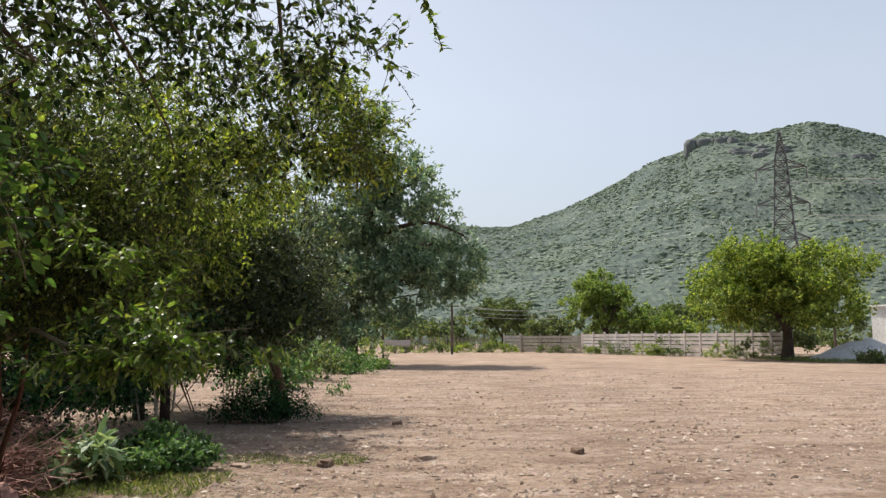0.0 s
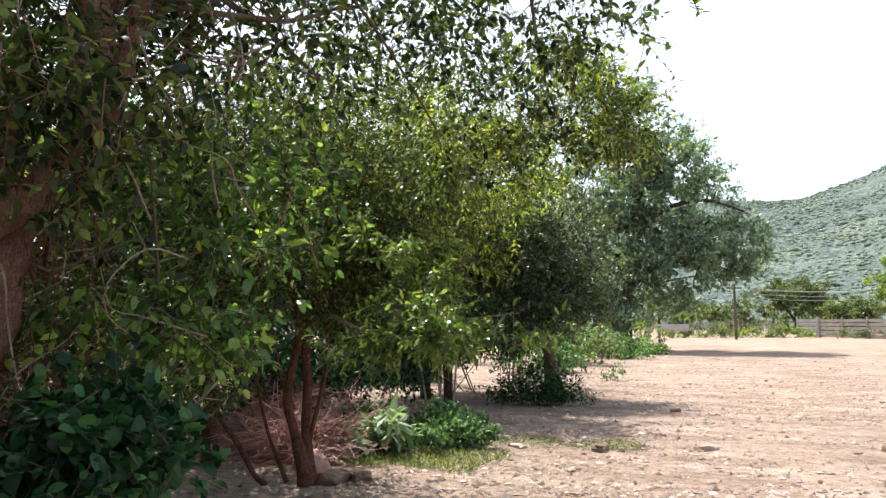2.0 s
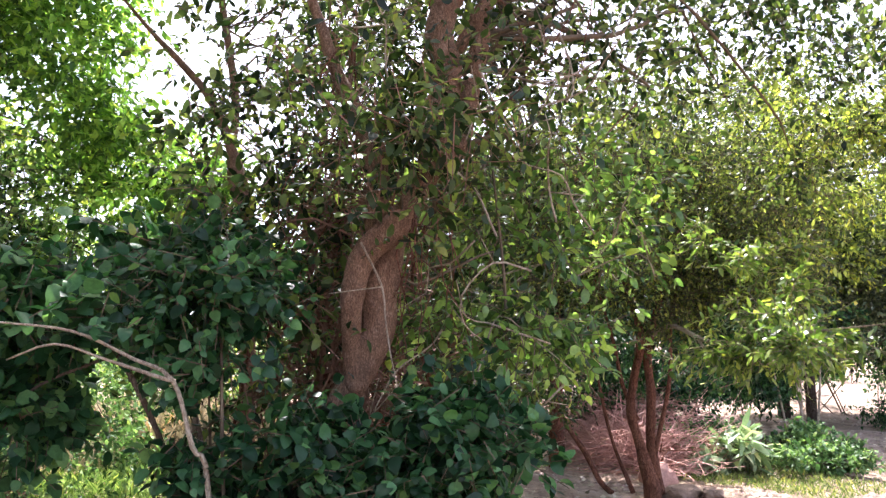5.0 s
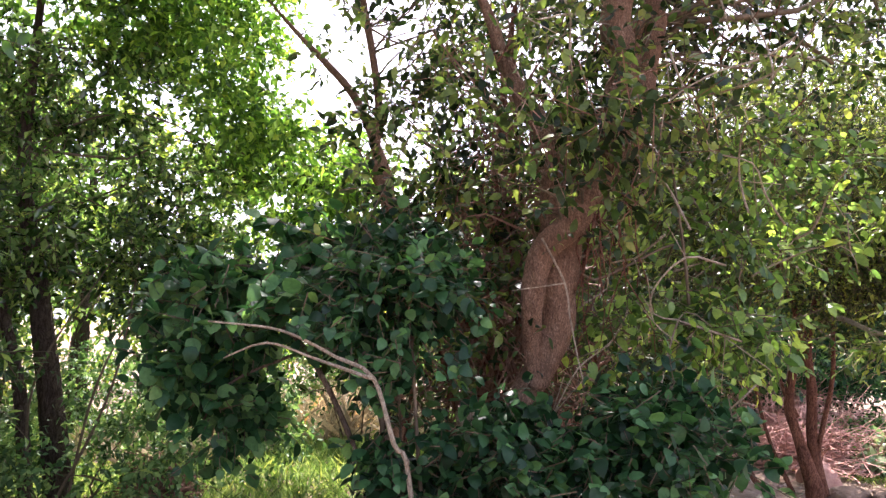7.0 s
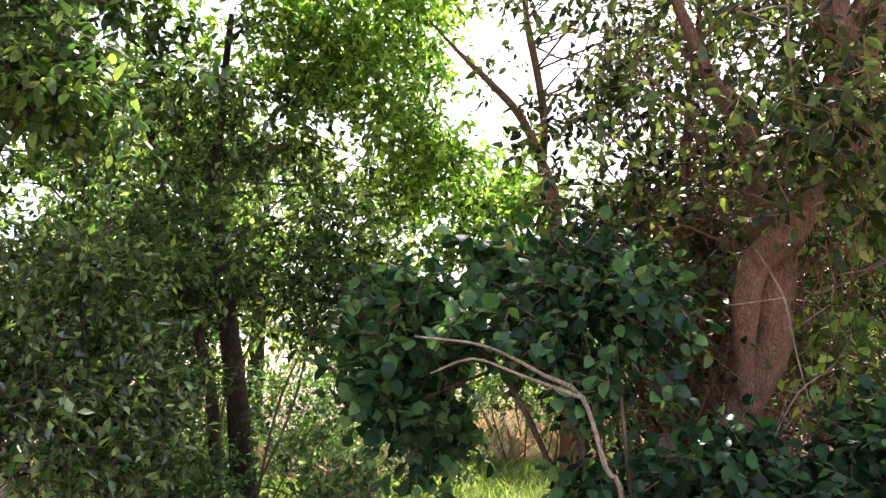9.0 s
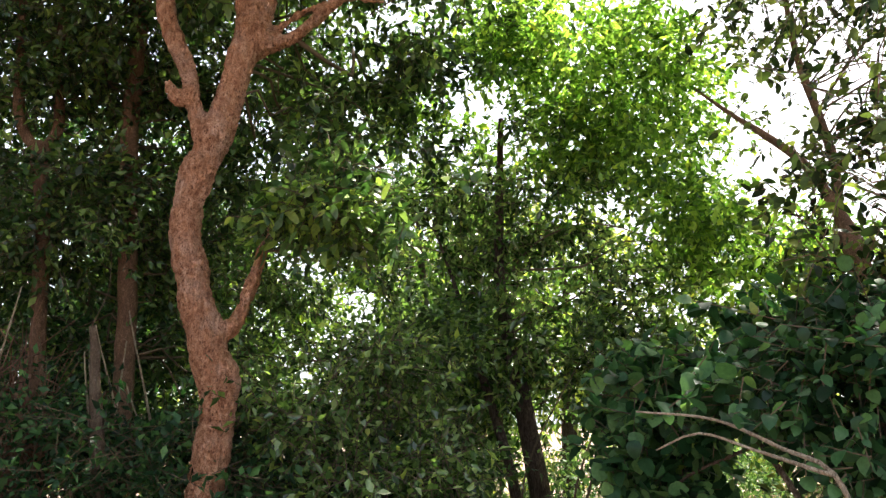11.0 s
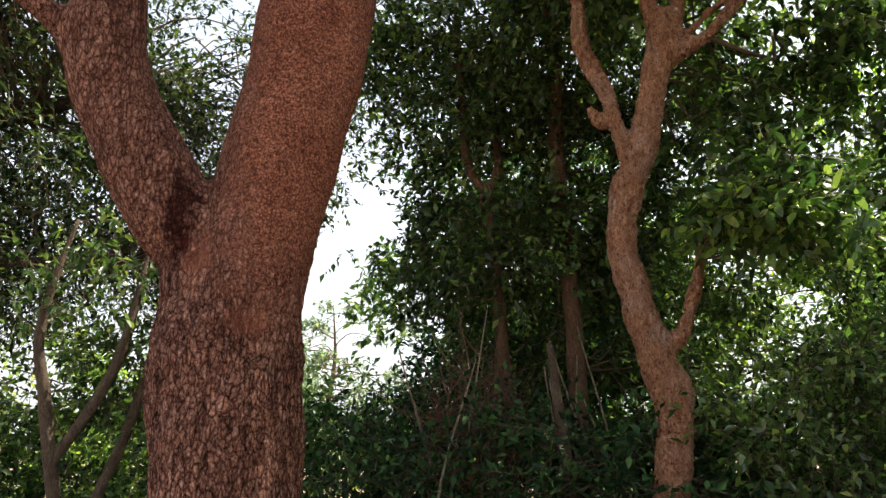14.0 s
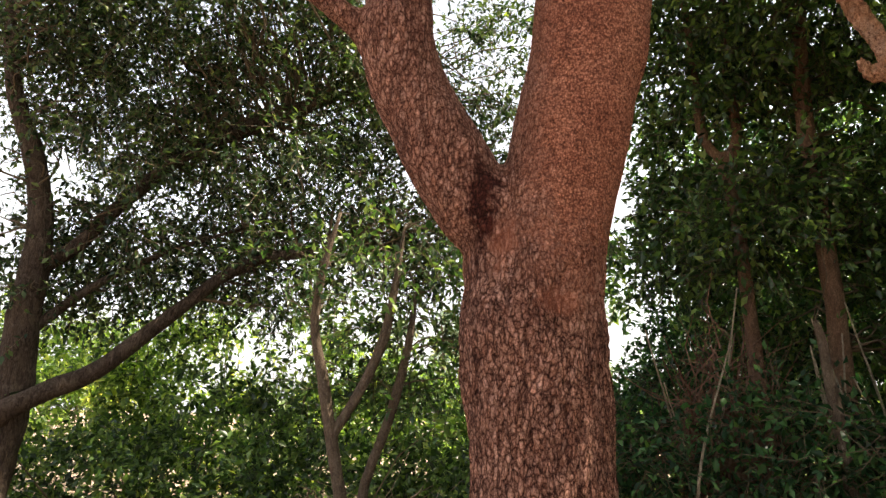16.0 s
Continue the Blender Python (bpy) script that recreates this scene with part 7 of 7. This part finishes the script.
for z, reach in ((ph * 0.83, 4.0), (ph * 0.66, 4.2), (ph * 0.49, 4.4)):
    for sx in (-1, 1):
        tip = pm @ Vector((sx * reach, 0, z - 2.2))
        cable("power_cable", tip, tip + Vector((260, -30, 14)), 6, 0.045, "pylon cables")
        cable("power_cable", tip, tip + Vector((-230, 250, 20)), 10, 0.011, "pylon cables")


def utility_pole(x, y, h):
    t = thing("utility_pole", (x, y, 0), "dark wooden utility pole carrying wires", "pole", "utility poles")
    s = Shape()
    tube(s, [(x, y, -0.2, 0.15), (x, y, h * 0.5, 0.13), (x, y, h, 0.11)], 8, 1.0)
    part("pole", s, WOOD_POLE, t)
    s = Shape()
    box(s, x - 0.7, x + 0.7, y - 0.06, y + 0.06, h - 0.5, h - 0.38)
    part("crossarm", s, WOOD_POLE, t)


utility_pole(0.9, 75, 5.2), utility_pole(20.5, 90, 6.0), utility_pole(46, 88, 6.0)
for dz, dx in ((-0.35, -0.6), (-0.35, 0.6), (-0.8, 0.0), (-1.2, 0.0)):
    cable("wire", (0.9 + dx, 75, 5.2 + dz), (20.5 + dx, 90, 6.0 + dz), 0.7, 0.018, "low wires")
    cable("wire", (20.5 + dx, 90, 6.0 + dz), (46 + dx, 88, 6.0 + dz), 0.7, 0.018, "low wires")

# ---- stones ----
def stone(name, x, y, a, b, h, mt, label, seed, category="stone"):
    bm = bmesh.new()
    bmesh.ops.create_icosphere(bm, subdivisions=3, radius=1)
    for v in bm.verts:
        k = 1 + 0.4 * noise.noise(v.co * 1.6 + Vector((seed, 0, 0))) + 0.22 * noise.noise(v.co * 4 + Vector((0, seed, 0)))
        q = v.co * k
        q = Vector([math.copysign(min(abs(c), 0.8), c) for c in q])
        v.co = Vector((q.x * a, q.y * b, max(q.z, -0.3) * h))
    me = bpy.data.meshes.new(name)
    bm.to_mesh(me)
    bm.free()
    me.materials.append(mt)
    o = new(name, me)
    o.matrix_world = pose(x, y, relief(x, y) + h * 0.2, 0, 0, seed * 37)
    tagged(o, label, category, "stones on the field")


stone("broken_brick", -0.23, 10.1, 0.19, 0.1, 0.075, STONE, "broken brown brick lying on the earth", 1, "brick")
stone("earth_clod", -1.45, 9.45, 0.14, 0.1, 0.08, STONE_DARK, "dark crumbly clod of earth", 2, "clod")
stone("earth_clod", 1.85, 10.5, 0.13, 0.09, 0.08, STONE_DARK, "dark crumbly clod of earth", 3, "clod")
stone("flat_stone", -2.47, 9.35, 0.15, 0.1, 0.035, STONE, "flat pale stone lying by the grass", 4)
stone("field_stone", -0.85, 14.1, 0.12, 0.09, 0.07, STONE_DARK, "brown stone on the bare field", 5)
stone("earth_clod", 7.55, 24.3, 0.26, 0.15, 0.05, STONE_DARK, "dark clod on the bare field", 6, "clod")
stone("boulder", -3.72, 6.85, 0.22, 0.17, 0.1, STONE_DARK, "grey boulder at the foot of the red stems", 7, "boulder")
stone("boulder", -3.45, 6.95, 0.16, 0.12, 0.08, STONE_DARK, "brown boulder at the foot of the red stems", 8, "boulder")
stone("boulder", -4.25, 7.3, 0.22, 0.2, 0.2, BRUSH, "rust-brown lump of earth beside the red stems", 9, "boulder")
for i, (x, y) in enumerate([(2.9, 17.2), (5.5, 21), (1.0, 22), (9.5, 31), (3.3, 33), (-0.9, 20.5), (4.0, 14.5), (6.8, 15.5), (0.2, 27), (12.5, 30), (15, 38), (2.4, 46)]):
    stone("field_stone", x, y, 0.05 + 0.02 * (i % 4), 0.05, 0.035, (STONE_DARK, STONE)[i % 2], "small stone on the bare field", 20 + i)

pr = np.random.default_rng(301)
n = 44000
rad, ang = 3.5 + 34 * pr.uniform(size=2 * n) ** 1.6, np.radians(pr.uniform(-38, 36, 2 * n))
px0, py0 = np.sin(ang) * rad, np.cos(ang) * rad
drift = np.array([noise.noise(Vector((a * 0.35, c * 0.9, 1))) + 0.6 * noise.noise(Vector((a * 1.3, c * 2.4, 6))) for a, c in zip(px0, py0)])
pick = np.argsort(-drift - 0.4 * pr.normal(size=2 * n))[:n]
px0, py0 = px0[pick], py0[pick]
at = np.stack([px0, py0, [relief(a, b) + 0.004 for a, b in zip(px0, py0)]], -1)
s = Shape()
lumps(s, pr, at, 0.007 + 0.045 * pr.uniform(size=n) ** 4, 0.55, 0.25)
tagged(new("gravel_scatter", s.mesh("gravel_scatter", CRUMB)), "scattered gravel and crumbs on the field", "gravel", kind="stuff")
n = 2500
lx, ly = pr.uniform(-6, 0.5, n), pr.uniform(3.2, 13, n)
ok = lx < -0.5 - 0.16 * (ly - 3)
s = Shape()
leaves(s, pr, np.stack([lx, ly, [relief(a, b) + 0.006 for a, b in zip(lx, ly)]], -1)[ok], pr.normal(size=(ok.sum(), 3)) * [1, 1, 0.12], 0.07, 0.45)
tagged(new("leaf_litter", s.mesh("leaf_litter", STRAW)), "dry fallen leaves under the trees", "leaf litter", kind="stuff")
